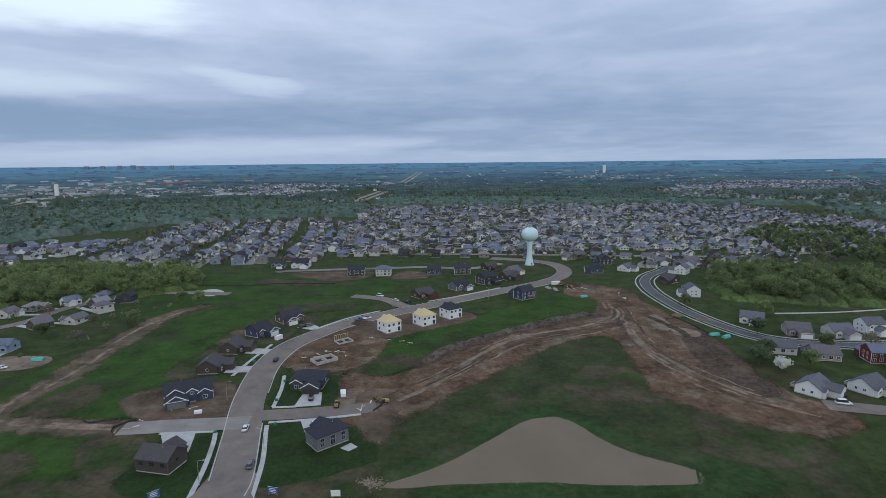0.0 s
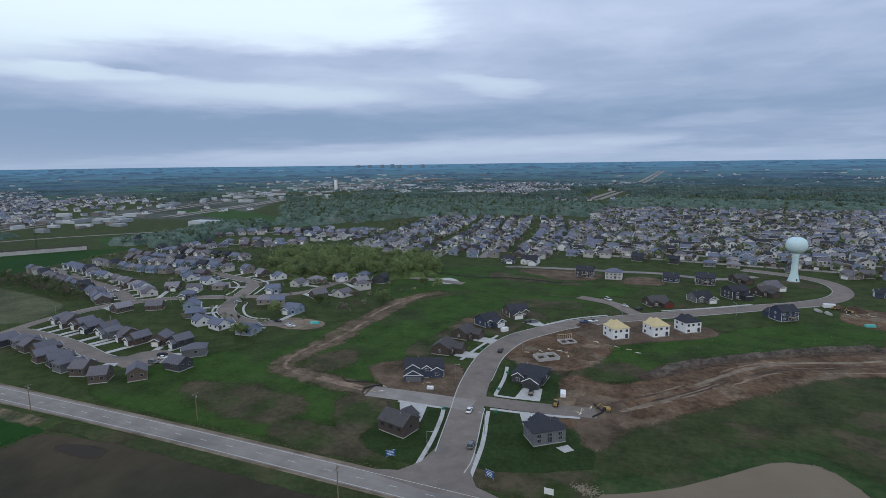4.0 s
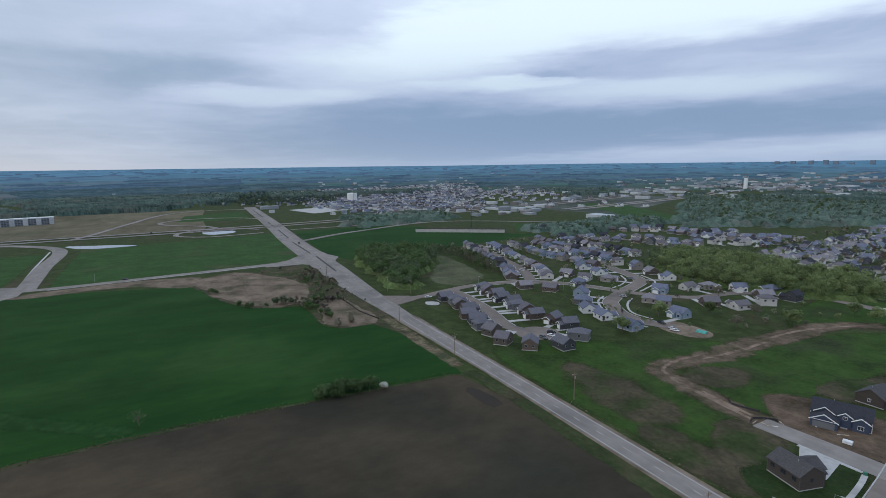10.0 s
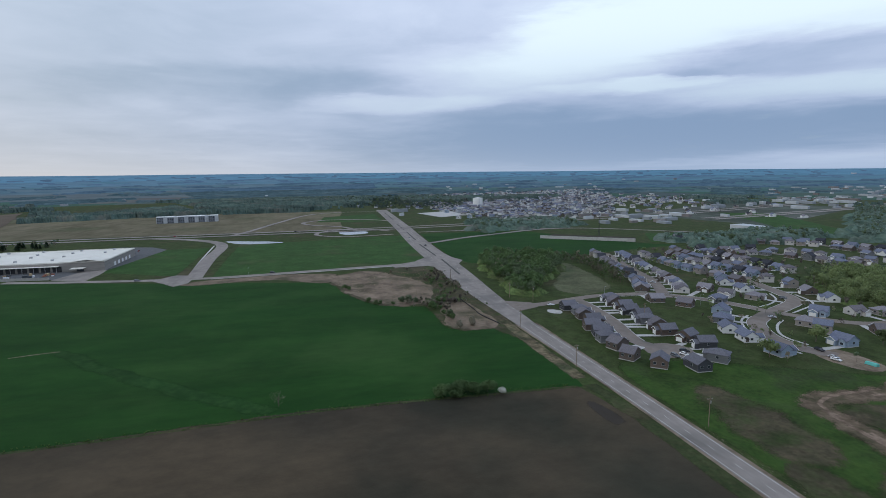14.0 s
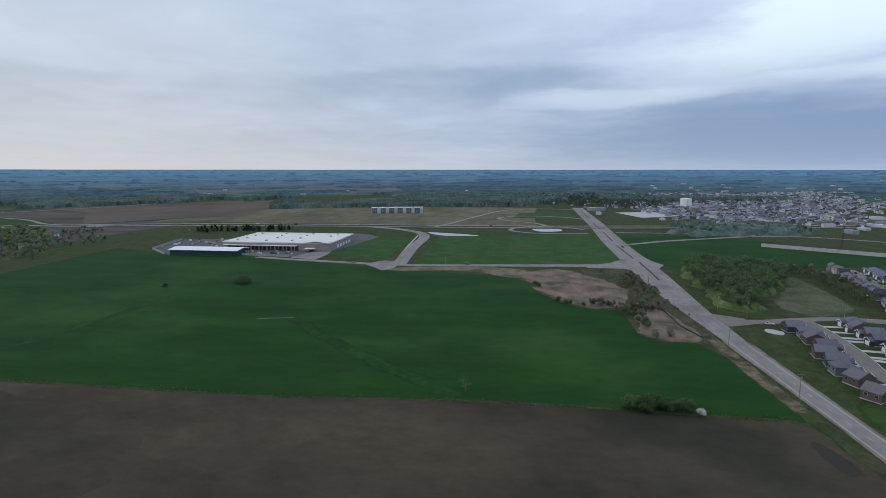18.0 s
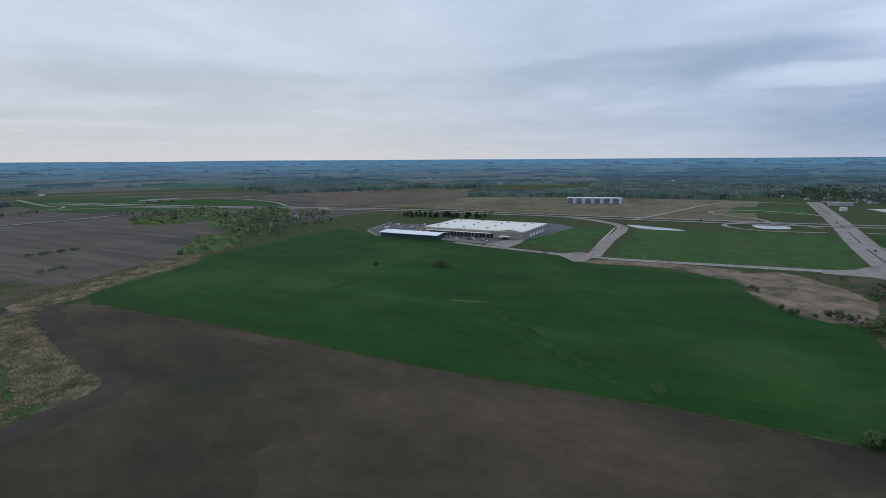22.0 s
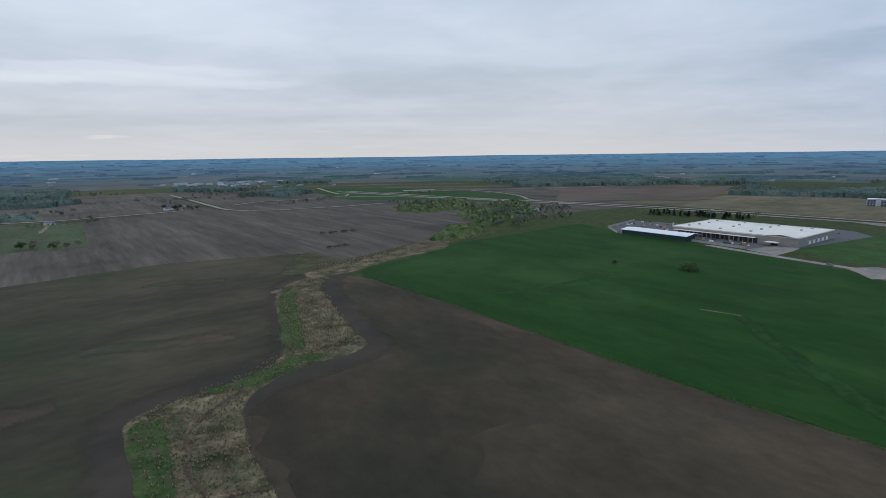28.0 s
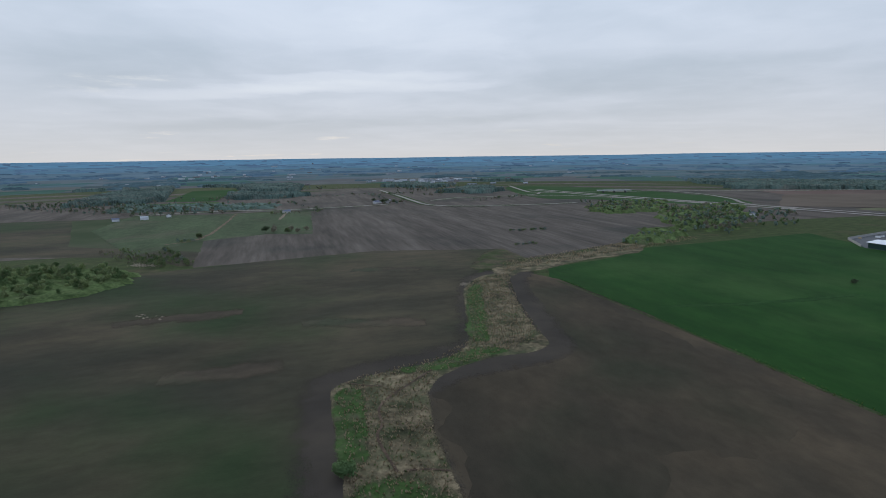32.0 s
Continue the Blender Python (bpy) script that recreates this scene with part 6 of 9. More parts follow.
# older streets: houses of mixed colours on both sides
MIXED = [
    house("taupe house with weathered grey roof", S_TAUPE, R_TAN, 9.8, 8.0, 3.4, 2.4, gm=TRIM, lite=True, gw=4.9, gd=3.0),
    house("grey house with hip roof", S_GREY, R_GREY, 9.8, 8.0, 3.4, 2.4, hip=True, gm=TRIM, garage=-1, lite=True, gw=4.9, gd=3.0),
    house("cream two-storey house with brown hip roof", S_CREAM, R_BROWN, 9.2, 7.4, 5.0, 2.2, hip=True, gm=TRIM, lite=True, gw=4.9, gd=3.0),
    house("pale blue house with grey roof", S_PALEBLUE, R_GREY, 9.8, 7.4, 3.6, 2.4, gm=TRIM, garage=-1, lite=True, gw=4.9, gd=3.0),
    house("tan two-storey house with grey roof", S_TAN, R_GREY, 8.8, 7.4, 5.0, 2.2, gm=TRIM, lite=True, gw=4.9, gd=3.0),
    house("cream single-storey house with brown roof", S_CREAM, R_BROWN, 9.8, 7.4, 3.3, 2.2, gm=TRIM, lite=True, gw=4.9, gd=3.0),
    house("white house with grey gable roof", S_WHITE, R_GREY, 9.8, 7.4, 3.4, 2.4, gm=TRIM, garage=-1, lite=True, gw=4.9, gd=3.0),
    house("brown house with dark brown roof", S_BROWN, R_BROWN, 9.8, 7.4, 3.4, 2.4, gm=S_TAN, lite=True, gw=4.9, gd=3.0),
    house("charcoal house with dark roof", S_DARK, R_DARK, 9.2, 7.4, 4.6, 2.4, gm=TRIM, lite=True, gw=4.9, gd=3.0),
    house("tan single-storey house with weathered hip roof", S_TAN, R_TAN, 9.8, 8.0, 3.2, 2.2, hip=True, gm=TRIM, lite=True, gw=4.9, gd=3.0),
    house("grey two-storey house with steep gable", S_GREY, R_DARK, 8.2, 7.4, 5.0, 2.7, axis="y", gm=TRIM, lite=True, gw=4.9, gd=3.0),
]


def free(x, y, gap):
    return all((x - a) ** 2 + (y - b) ** 2 > gap * gap for a, b in PLACED)


def line_street(pts, pitch, off, group, start=8.0, stop=8.0, sides=(1, -1), gap=15.5, keep=lambda x, y: True):
    C = curve_through(pts, 1.0)
    i = start
    while i < len(C) - 1 - stop:
        k = int(i)
        t = (C[min(k + 2, len(C) - 1)] - C[max(k - 2, 0)]).normalized()
        s = Vector((-t.y, t.x, 0))
        for side in sides:
            q = C[k] + s * side * (off + rng.uniform(-1, 1)) + t * rng.uniform(-1, 1)
            if free(q.x, q.y, gap) and keep(q.x, q.y):
                put(rng.choice(MIXED), q.x, q.y, facing(-s.x * side, -s.y * side) + rng.uniform(-3, 3), group)
                DRIVES.append((q.x, q.y, -s.x * side, -s.y * side, off))
        i += pitch


wind = curve_through([(-210, 236), (-223, 235), (-238, 239), (-255, 250), (-269, 271), (-280, 295), (-292, 316), (-313, 327), (-339, 334), (-368, 345)], 2.0)
conn = curve_through([(-343, 204), (-334, 244), (-297, 270), (-273, 279), (-249, 295), (-236, 312), (-234, 336), (-224, 354)], 2.0)
for k, (x, y, c) in enumerate(((-208, 218, 3), (-230, 220, 6), (-246, 222, 6), (-264, 233, 1), (-281, 247, 3), (-244, 274, 9), (-231, 271, 4), (-211, 262, 3), (-219, 299, 7), (-205, 308, 5), (-203, 331, 2), (-260, 301, 3), (-256, 324, 5), (-251, 339, 9), (-236, 351, 6), (-222, 366, 1), (-317, 226, 0), (-301, 237, 7), (-306, 267, 1), (-306, 296, 9), (-328, 306, 6), (-337, 282, 0), (-318, 284, 5), (-352, 310, 6), (-352, 352, 2), (-330, 352, 4), (-309, 346, 0), (-286, 340, 6), (-368, 322, 3), (-384, 330, 9), (-214, 346, 0), (-201, 356, 8))):
    f, n = face_line(x, y, wind + conn)
    put(MIXED[c], x, y, facing(f.x, f.y) + rng.uniform(-4, 4), "winding street houses")
    DRIVES.append((x, y, f.x, f.y, n))
line_street([(-325, 240), (-379, 266), (-447, 284), (-521, 306)], 11.5, 15, "terrace street houses", 22, 2, gap=10.5)
line_street([(-345, 345), (-420, 340), (-500, 350)], 13, 15, "back street houses", 14, 2, gap=11)
line_street([(-365, 385), (-440, 390), (-520, 400)], 13, 15, "back street houses", 14, 2, gap=11)

line_street([(-486, 428), (-476, 468), (-430, 486), (-380, 500)], 14, 14, "back street houses", 6, 2, gap=11)
line_street([(-600, 450), (-555, 526), (-507, 575), (-428, 588), (-342, 606)], 15, 14, "back street houses", 6, 2, gap=11)
# the suburb beyond the meadow: the nearer blocks house by house, the rest as one mass
WOOD_A = [(-322, 362), (-355, 440), (-283, 445), (-203, 440), (-172, 405), (-190, 374), (-235, 352), (-279, 340)]
BURB_A = [(-345, 495), (-208, 470), (-141, 489), (-95, 500), (-80, 570), (-112, 830), (-188, 900), (-388, 814)]
BURB_B = [(-85, 490), (40, 505), (118, 482), (150, 470), (205, 400), (260, 420), (350, 440), (640, 640), (700, 900), (470, 1080), (-145, 1060), (-100, 850)]
FAR_SITES = []
roads_a = []
for k in range(7):
    x0 = -374 + k * 46
    line = [(x0 + 30, 470), (x0 + 12, 560), (x0 + 5 + 7 * (k % 2), 660), (x0 - 28, 860)]
    C = curve_through(line, 1.0)
    run = [p for p in C if inside(p.x, p.y, BURB_A)]
    if len(run) > 40:
        roads_a.append([(run[0].x, run[0].y), (run[len(run) // 2].x, run[len(run) // 2].y), (run[-1].x, run[-1].y)])
roads_b = []
for k in range(15):
    y0 = 518 + k * 40
    line = [(-130, y0 + 30), (-20, y0 + 8 - 12 * (k % 3)), (80, y0 + 10 * (k % 2)), (190, y0 - 22), (300, y0 - 30 + 12 * (k % 3)), (620, y0 + 60)]
    C = curve_through(line, 1.0)
    run = [p for p in C if inside(p.x, p.y, BURB_B)]
    if len(run) > 60:
        roads_b.append([(run[0].x, run[0].y), (run[len(run) // 3].x, run[len(run) // 3].y), (run[2 * len(run) // 3].x, run[2 * len(run) // 3].y), (run[-1].x, run[-1].y)])
for n, (rs, pitch) in enumerate(((roads_a, 13.5), (roads_b, 15.0))):
    for r in rs:
        ribbon("suburb_street", r, 8.5, 0.11, HIGHWAY, "grey suburban street", step=12)
        C = curve_through(r, 1.0)
        i = 6.0
        while i < len(C) - 4:
            t = (C[min(int(i) + 2, len(C) - 1)] - C[max(int(i) - 2, 0)]).normalized()
            s = Vector((-t.y, t.x, 0))
            for side in (1, -1):
                q = C[int(i)] + s * side * (13.0 + rng.uniform(-2, 2)) + t * rng.uniform(-2.5, 2.5)
                if rng.random() < (0.6 if q.y < 520 and q.x > -85 else 0.93) and free(q.x, q.y, 11) and not inside(q.x, q.y, WOOD_A) and math.hypot(q.x - 90, q.y - 462) > 32:
                    FAR_SITES.append((q.x, q.y, -s.x * side, -s.y * side))
            i += pitch
FAR_SITES.sort(key=lambda q: math.hypot(q[0], q[1]))
near_n = 48
for x, y, fx, fy in FAR_SITES[:near_n]:
    if free(x, y, 10.5):
        put(rng.choice(MIXED), x, y, facing(fx, fy) + rng.uniform(-4, 4), "suburb houses")
        DRIVES.append((x, y, fx, fy, 13))


def mass_houses(name, sites, label, seed):
    """Small plain houses with gable roofs, garage wings and windows, all in one mesh."""
    r = random.Random(seed)
    mats = [S_WHITE, S_CREAM, S_TAN, S_TAUPE, S_GREY, S_PALEBLUE, R_GREY, R_BROWN, R_TAN, R_DARK, TRIM, GLASS, CONCRETE]
    V, F, M = [], [], []

    def add(vs, fs, mi):
        k = len(V)
        V.extend(vs)
        for f in fs:
            F.append([i + k for i in f])
            M.append(mi)

    for x, y, fx, fy in sites:
        w, d, h, rh = r.uniform(8.2, 10.6), r.uniform(6.6, 8.4), r.choice((3.0, 3.2, 4.9)), r.uniform(2.1, 2.7)
        wm, rm = r.choice((0, 0, 0, 1, 1, 2, 3, 4, 5)), r.choice((6, 6, 6, 7, 8, 9, 9))
        z0, size = rise(x, y), 1 / level_place(x, y)[2]
        nx, ny = -fy, fx

        def T(u, v, z):
            return (x + (u * nx - v * fx) * size, y + (u * ny - v * fy) * size, z0 + z * size)

        def block(u0, u1, v0, v1, hh, rr, along, roofi):
            add([T(u0, v0, -0.3), T(u1, v0, -0.3), T(u1, v1, -0.3), T(u0, v1, -0.3), T(u0, v0, hh), T(u1, v0, hh), T(u1, v1, hh), T(u0, v1, hh)], [(0, 1, 5, 4), (1, 2, 6, 5), (2, 3, 7, 6), (3, 0, 4, 7)], wm)
            o = 0.5
            if along == "u":
                m = (v0 + v1) / 2
                add([T(u0 - o, v0 - o, hh - 0.3), T(u1 + o, v0 - o, hh - 0.3), T(u1 + o, m, hh + rr), T(u0 - o, m, hh + rr), T(u1 + o, v1 + o, hh - 0.3), T(u0 - o, v1 + o, hh - 0.3)], [(0, 1, 2, 3), (3, 2, 4, 5)], roofi)
                for vv, e in ((v0 - o - 0.03, 1), (v1 + o + 0.03, -1)):
                    add([T(u0 - o, vv, hh - 0.45), T(u1 + o, vv, hh - 0.45), T(u1 + o, vv, hh - 0.15), T(u0 - o, vv, hh - 0.15)], [(0, 1, 2, 3)], 10)
                add([T(u0, v0, hh), T(u0, v1, hh), T(u0, m, hh + rr), T(u1, v0, hh), T(u1, v1, hh), T(u1, m, hh + rr)], [(0, 1, 2), (4, 3, 5)], wm)
            else:
                m = (u0 + u1) / 2
                add([T(u0 - o, v0 - o, hh - 0.3), T(u0 - o, v1 + o, hh - 0.3), T(m, v1 + o, hh + rr), T(m, v0 - o, hh + rr), T(u1 + o, v1 + o, hh - 0.3), T(u1 + o, v0 - o, hh - 0.3)], [(0, 1, 2, 3), (3, 2, 4, 5)], roofi)
                for vv in (v0 - o - 0.03, v1 + o + 0.03):
                    for ue in (u0 - o, u1 + o):
                        add([T(ue, vv, hh - 0.55), T(m, vv, hh + rr - 0.25), T(m, vv, hh + rr + 0.05), T(ue, vv, hh - 0.25)], [(0, 1, 2, 3)], 10)
                add([T(u0, v0, hh), T(u1, v0, hh), T(m, v0, hh + rr), T(u0, v1, hh), T(u1, v1, hh), T(m, v1, hh + rr)], [(1, 0, 2), (3, 4, 5)], wm)

        block(-w / 2, w / 2, -d / 2, d / 2, h, rh, "u" if r.random() < 0.55 else "v", rm)
        s = r.choice((-1, 1))
        a, b = (s * w / 2 - s * 5.6, s * w / 2 - s * 0.3)
        a, b = min(a, b), max(a, b)
        block(a, b, -d / 2 - 3.4, -d / 2 + 0.4, 2.8, 1.6, "v", rm)
        v = -d / 2 - 3.44
        add([T(a + 0.7, v, 0), T(b - 0.7, v, 0), T(b - 0.7, v, 2.3), T(a + 0.7, v, 2.3)], [(0, 1, 2, 3)], 10)
        add([T(a + 0.3, v - 0.2, 0.14), T(b - 0.3, v - 0.2, 0.14), T(b - 0.3, v - 6.5, 0.14), T(a + 0.3, v - 6.5, 0.14)], [(0, 1, 2, 3)], 12)
        if r.random() < 0.35:
            add([T(a + 1, v - 3, 0.4), T(a + 2.9, v - 3, 0.4), T(a + 2.9, v - 7.4, 0.4), T(a + 1, v - 7.4, 0.4), T(a + 1, v - 3, 1.5), T(a + 2.9, v - 3, 1.5), T(a + 2.9, v - 7.4, 1.2), T(a + 1, v - 7.4, 1.2)], [(0, 1, 5, 4), (1, 2, 6, 5), (2, 3, 7, 6), (3, 0, 4, 7), (4, 5, 6, 7)], r.choice((0, 9, 11)))
        for vv in (-d / 2 - 0.04, d / 2 + 0.04):
            for k in range(3):
                u = -w / 2 + w * (k + 0.5) / 3
                if vv < 0 and a - 0.6 < u < b + 0.6:
                    continue
                add([T(u - 0.7, vv, h - 2.0), T(u + 0.7, vv, h - 2.0), T(u + 0.7, vv, h - 0.7), T(u - 0.7, vv, h - 0.7)], [(0, 1, 2, 3)], 11)
    me = bpy.data.meshes.new(name)
    me.from_pydata(V, [], F)
    for m in mats:
        me.materials.append(m)
    me.polygons.foreach_set("material_index", M)
    me.update()
    return tagged(new(name, me), label, "houses", kind="stuff")


mass_houses("suburb_houses", FAR_SITES[near_n:], "many pale-walled suburban houses with grey and brown roofs", 5)
r3 = random.Random(21)
outer = []
for cx, cy, sx, sy, n in ((520, 1250, 420, 160, 240), (-160, 1250, 250, 90, 60), (900, 1500, 420, 320, 260), (100, 1900, 600, 220, 160), (-420, 2150, 420, 160, 150), (900, 2500, 700, 300, 200), (-1380, 640, 330, 330, 260), (-1150, 380, 160, 90, 60), (-1500, 900, 260, 260, 160), (-900, 1900, 350, 200, 120), (-380, 600, 60, 60, 26)):
    for k in range(n):
        x, y = r3.gauss(cx, sx * 0.6), r3.gauss(cy, sy * 0.6)
        a = (round(r3.random() * 4) * 90 + 12) * math.pi / 180
        outer.append((x, y, math.sin(a), math.cos(a)))
QUARTERS = (([(-1356, 232), (-1992, 384), (-2191, 1264), (-1453, 878), (-954, 577), (-968, 337)], 900), ([(568, 1255), (992, 2102), (1710, 1980), (1123, 1295)], 1150), ([(-606, 1642), (-236, 1448), (-326, 2016), (-757, 2247)], 500))
for poly, n in QUARTERS:
    xs, ys = [p[0] for p in poly], [p[1] for p in poly]
    while n > 0:
        x, y = r3.uniform(min(xs), max(xs)), r3.uniform(min(ys), max(ys))
        if inside(x, y, poly):
            a = (round(r3.random() * 4) * 90 + 12 + 20 * noise.noise(Vector((x * 0.004, y * 0.004, 1)))) * math.pi / 180
            outer.append((x, y, math.sin(a), math.cos(a)))
            n -= 1
mass_houses("outlying_houses", outer, "far scattered pale houses among trees", 6)

# drives of the nearer houses
for x, y, fx, fy, off in DRIVES[:190]:
    s = rng.choice((1, 1, 1, -1))
    nx, ny = -fy, fx
    u = 2.6 * s
    ribbon("driveway", [(x + nx * u + fx * 5, y + ny * u + fy * 5), (x + nx * u + fx * (off - 4), y + ny * u + fy * (off - 4))], 3.5, 0.13, CONCRETE, "pale concrete driveway", "driveway", curved=False)

# ---- trees ----
def crown_shape(rg, blobs, per, size, squash=0.9):
    """Leaf clumps: small triangles strewn over and inside several lobes, with gaps."""
    V, F = [], []
    for bx, by, bz, br in blobs:
        for k in range(per):
            d = Vector((rg.gauss(0, 1), rg.gauss(0, 1), rg.gauss(0, 1))).normalized()
            r = br * (rg.random() ** 0.4)
            c = Vector((bx + d.x * r, by + d.y * r, bz + d.z * r * squash))
            s = size * rg.uniform(0.6, 1.4)
            u = Vector((rg.gauss(0, 1), rg.gauss(0, 1), rg.gauss(0, 0.6))).normalized()
            v = d.cross(u)
            v = v.normalized() if v.length > 0.01 else Vector((0, 0, 1))
            i = len(V)
            V += [c - u * s, c + u * s + d * s * 0.3, c + v * s * 1.2 - d * s * 0.4, c - v * s * 0.9 + d * s * 0.2]
            F += [(i, i + 1, i + 2), (i, i + 3, i + 1)]
    return V, F


def tree(label, leaf, h, spread, seed, lobes=7, per=55, size=0.42, bare=False):
    rg = random.Random(seed)
    top = tagged(new("tree"), label, "tree")
    bm = bmesh.new()
    tube(bm, (0, 0, -0.3), (0.1, 0, h * 0.45), h * 0.022, h * 0.014, 7)
    tube(bm, (0.1, 0, h * 0.45), (0, 0.1, h * 0.82), h * 0.014, h * 0.004, 6)
    blobs = []
    for k in range(lobes):
        a = 2 * math.pi * k / lobes + rg.uniform(-0.4, 0.4)
        r = spread * rg.uniform(0.25, 0.62)
        z = h * rg.uniform(0.45, 0.82)
        e = (r * math.cos(a), r * math.sin(a), z)
        tube(bm, (0.08, 0, h * rg.uniform(0.25, 0.5)), e, h * 0.009, h * 0.003, 5)
        blobs.append((*e, spread * rg.uniform(0.3, 0.48)))
    blobs.append((0, 0, h * 0.85, spread * 0.38))
    part("trunk", bm, BARK, top)
    if not bare:
        V, F = crown_shape(rg, blobs, per, size)
        c = raw("crown", V, F, leaf)
        c.parent = top
    return top


def conifer(label, h, seed):
    rg = random.Random(seed)
    top = tagged(new("evergreen_tree"), label, "tree")
    part("trunk", tube(bmesh.new(), (0, 0, -0.3), (0, 0, h * 0.95), h * 0.02, 0.03, 6), BARK, top)
    V, F = [], []
    for k in range(620):
        t = rg.random() ** 0.8
        z, r = h * (0.1 + 0.9 * t), h * 0.27 * (1 - t) ** 0.8 * rg.uniform(0.4, 1.0) + 0.08
        a = rg.uniform(0, 2 * math.pi)
        c, o = Vector((r * math.cos(a), r * math.sin(a), z)), Vector((math.cos(a), math.sin(a), -0.5))
        s = h * 0.045 * rg.uniform(0.6, 1.3)
        n = Vector((-math.sin(a), math.cos(a), 0))
        i = len(V)
        V += [c - n * s, c + n * s, c + o * s * 2.2]
        F.append((i, i + 1, i + 2))
    raw("crown", V, F, NEEDLE).parent = top
    return top


def wood_mass(name, sites, leaves, label, seed, per=26, size=0.8, category="woods"):
    """Many trees as one mass: lobed crowns of loose leaf clumps on thin trunks."""
    rg = random.Random(seed)
    V, F, M = [], [], []
    for x, y, h, s in sites:
        z0, mi = rise(x, y), rg.randrange(len(leaves))
        k = len(V)
        t = 0.12 * h / 8
        V += [(x - t, y, z0), (x + t, y, z0), (x, y + t, z0), (x, y, z0 + h * 0.8)]
        F += [(k, k + 1, k + 3), (k + 1, k + 2, k + 3), (k + 2, k, k + 3)]
        M += [len(leaves)] * 3
        blobs = [(x + rg.uniform(-0.4, 0.4) * s, y + rg.uniform(-0.4, 0.4) * s, z0 + h * rg.uniform(0.4, 0.85), s * rg.uniform(0.4, 0.6)) for q in range(3)]
        v, f = crown_shape(rg, blobs, per // 3, size * h / 9)
        k = len(V)
        V += [tuple(p) for p in v]
        F += [tuple(i + k for i in q) for q in f]
        M += [mi] * len(f)
    me = bpy.data.meshes.new(name)
    me.from_pydata(V, [], F)
    for m in (*leaves, BARK):
        me.materials.append(m)
    me.polygons.foreach_set("material_index", M)
    me.update()
    return tagged(new(name, me), label, category, kind="stuff")


def fill(poly, n, h0, h1, seed, gap=0.0):
    rg, out = random.Random(seed), []
    xs, ys = [p[0] for p in poly], [p[1] for p in poly]
    tries = 0
    while len(out) < n and tries < n * 12:
        tries += 1
        x, y = rg.uniform(min(xs), max(xs)), rg.uniform(min(ys), max(ys))
        if inside(x, y, poly) and (gap == 0 or free(x, y, gap)):
            h = rg.uniform(h0, h1)
            out.append((x, y, h, h * rg.uniform(0.32, 0.45)))
    return out


def canopy(name, r0, r1, dr, keep, material, label, seed, h0=5.5, h1=13.0):
    """Closed tree canopy seen from afar: a bumpy sheet of crowns wherever keep(x, y) is above zero."""
    rg = random.Random(seed)
    a0, a1 = radians(30), radians(315)
    rings, r = [], r0
    while r < r1:
        rings.append(r)
        r += dr * (0.6 + 0.6 * r / r1)
    V, F, idx = [], [], {}
    cols = {}
    for i, r in enumerate(rings):
        n = int((a1 - a0) * r1 * 0.62 / dr)
        for j in range(n + 1):
            a = a0 + (a1 - a0) * j / n
            x, y = r * math.cos(a), r * math.sin(a)
            k = keep(x, y) if 0 < i < len(rings) and r < r1 - dr * 1.3 else 0.0
            cols[i, j] = (x, y, k)
    for (i, j), (x, y, k) in cols.items():
        q = [(i, j), (i + 1, j), (i + 1, j + 1), (i, j + 1)]
        if any(c not in cols for c in q) or max(cols[c][2] for c in q) <= 0:
            continue
        f = []
        for c in q:
            if c not in idx:
                x, y, k = cols[c]
                x, y = x + rg.uniform(-0.42, 0.42) * dr, y + rg.uniform(-0.42, 0.42) * dr
                z = rise(x, y) + (rg.uniform(h0, h1) * min(1.0, 0.45 + k * 3) if k > 0 else -0.5)
                idx[c] = len(V)
                V.append((x, y, z))
            f.append(idx[c])
        F += [(f[0], f[1], f[2]), (f[0], f[2], f[3])]
    return tagged(raw(name, V, F, material), label, "woods", kind="stuff")


# woods that stand near the streets
BOULEVARD_WOOD = [(196, 332), (200, 368), (222, 408), (262, 424), (330, 372), (335, 330), (290, 310), (240, 318)]
wood_mass("yellow_green_wood", fill(WOOD_A, 560, 9, 16, 1), [LEAF_YOUNG, LEAF_YOUNG, LEAF_MID], "pale yellow-green budding wood behind the houses", 11, 240, 0.27)
wood_mass("crossroad_wood", fill([(-505, 154), (-540, 185), (-500, 240), (-450, 222), (-395, 175), (-362, 164), (-350, 140), (-385, 142)], 420, 8, 14, 2), [LEAF_WOOD, LEAF_WOOD, LEAF_DARK], "dense dark green wood beside the highway", 12, 230, 0.3)
wood_mass("crossroad_hedge", fill([(-560, 215), (-500, 262), (-420, 262), (-372, 236), (-385, 228), (-450, 246), (-505, 240)], 150, 5, 10, 91), [LEAF_WOOD, LEAF_MID, LEAF_BROWN], "green hedge trees behind the clearing", 92, 130, 0.3)
wood_mass("crossroad_thicket", fill([(-500, 160), (-440, 150), (-420, 170), (-470, 190)], 40, 6, 10, 72), [LEAF_BROWN], "brownish budding trees at the edge of the wood", 73, 150, 0.3)
wood_mass("boulevard_wood", fill(BOULEVARD_WOOD, 330, 9, 16, 3), [LEAF_YOUNG, LEAF_MID, LEAF_YOUNG], "leafy spring wood behind the boulevard houses", 13, 230, 0.28)
wood_mass("creek_wood", fill([(345, 500), (350, 585), (447, 684), (520, 640), (470, 500), (378, 423)], 300, 9, 14, 4), [LEAF_MID, LEAF_YOUNG, LEAF_DARK], "leafy wood along the creek", 14, 45, 0.65)
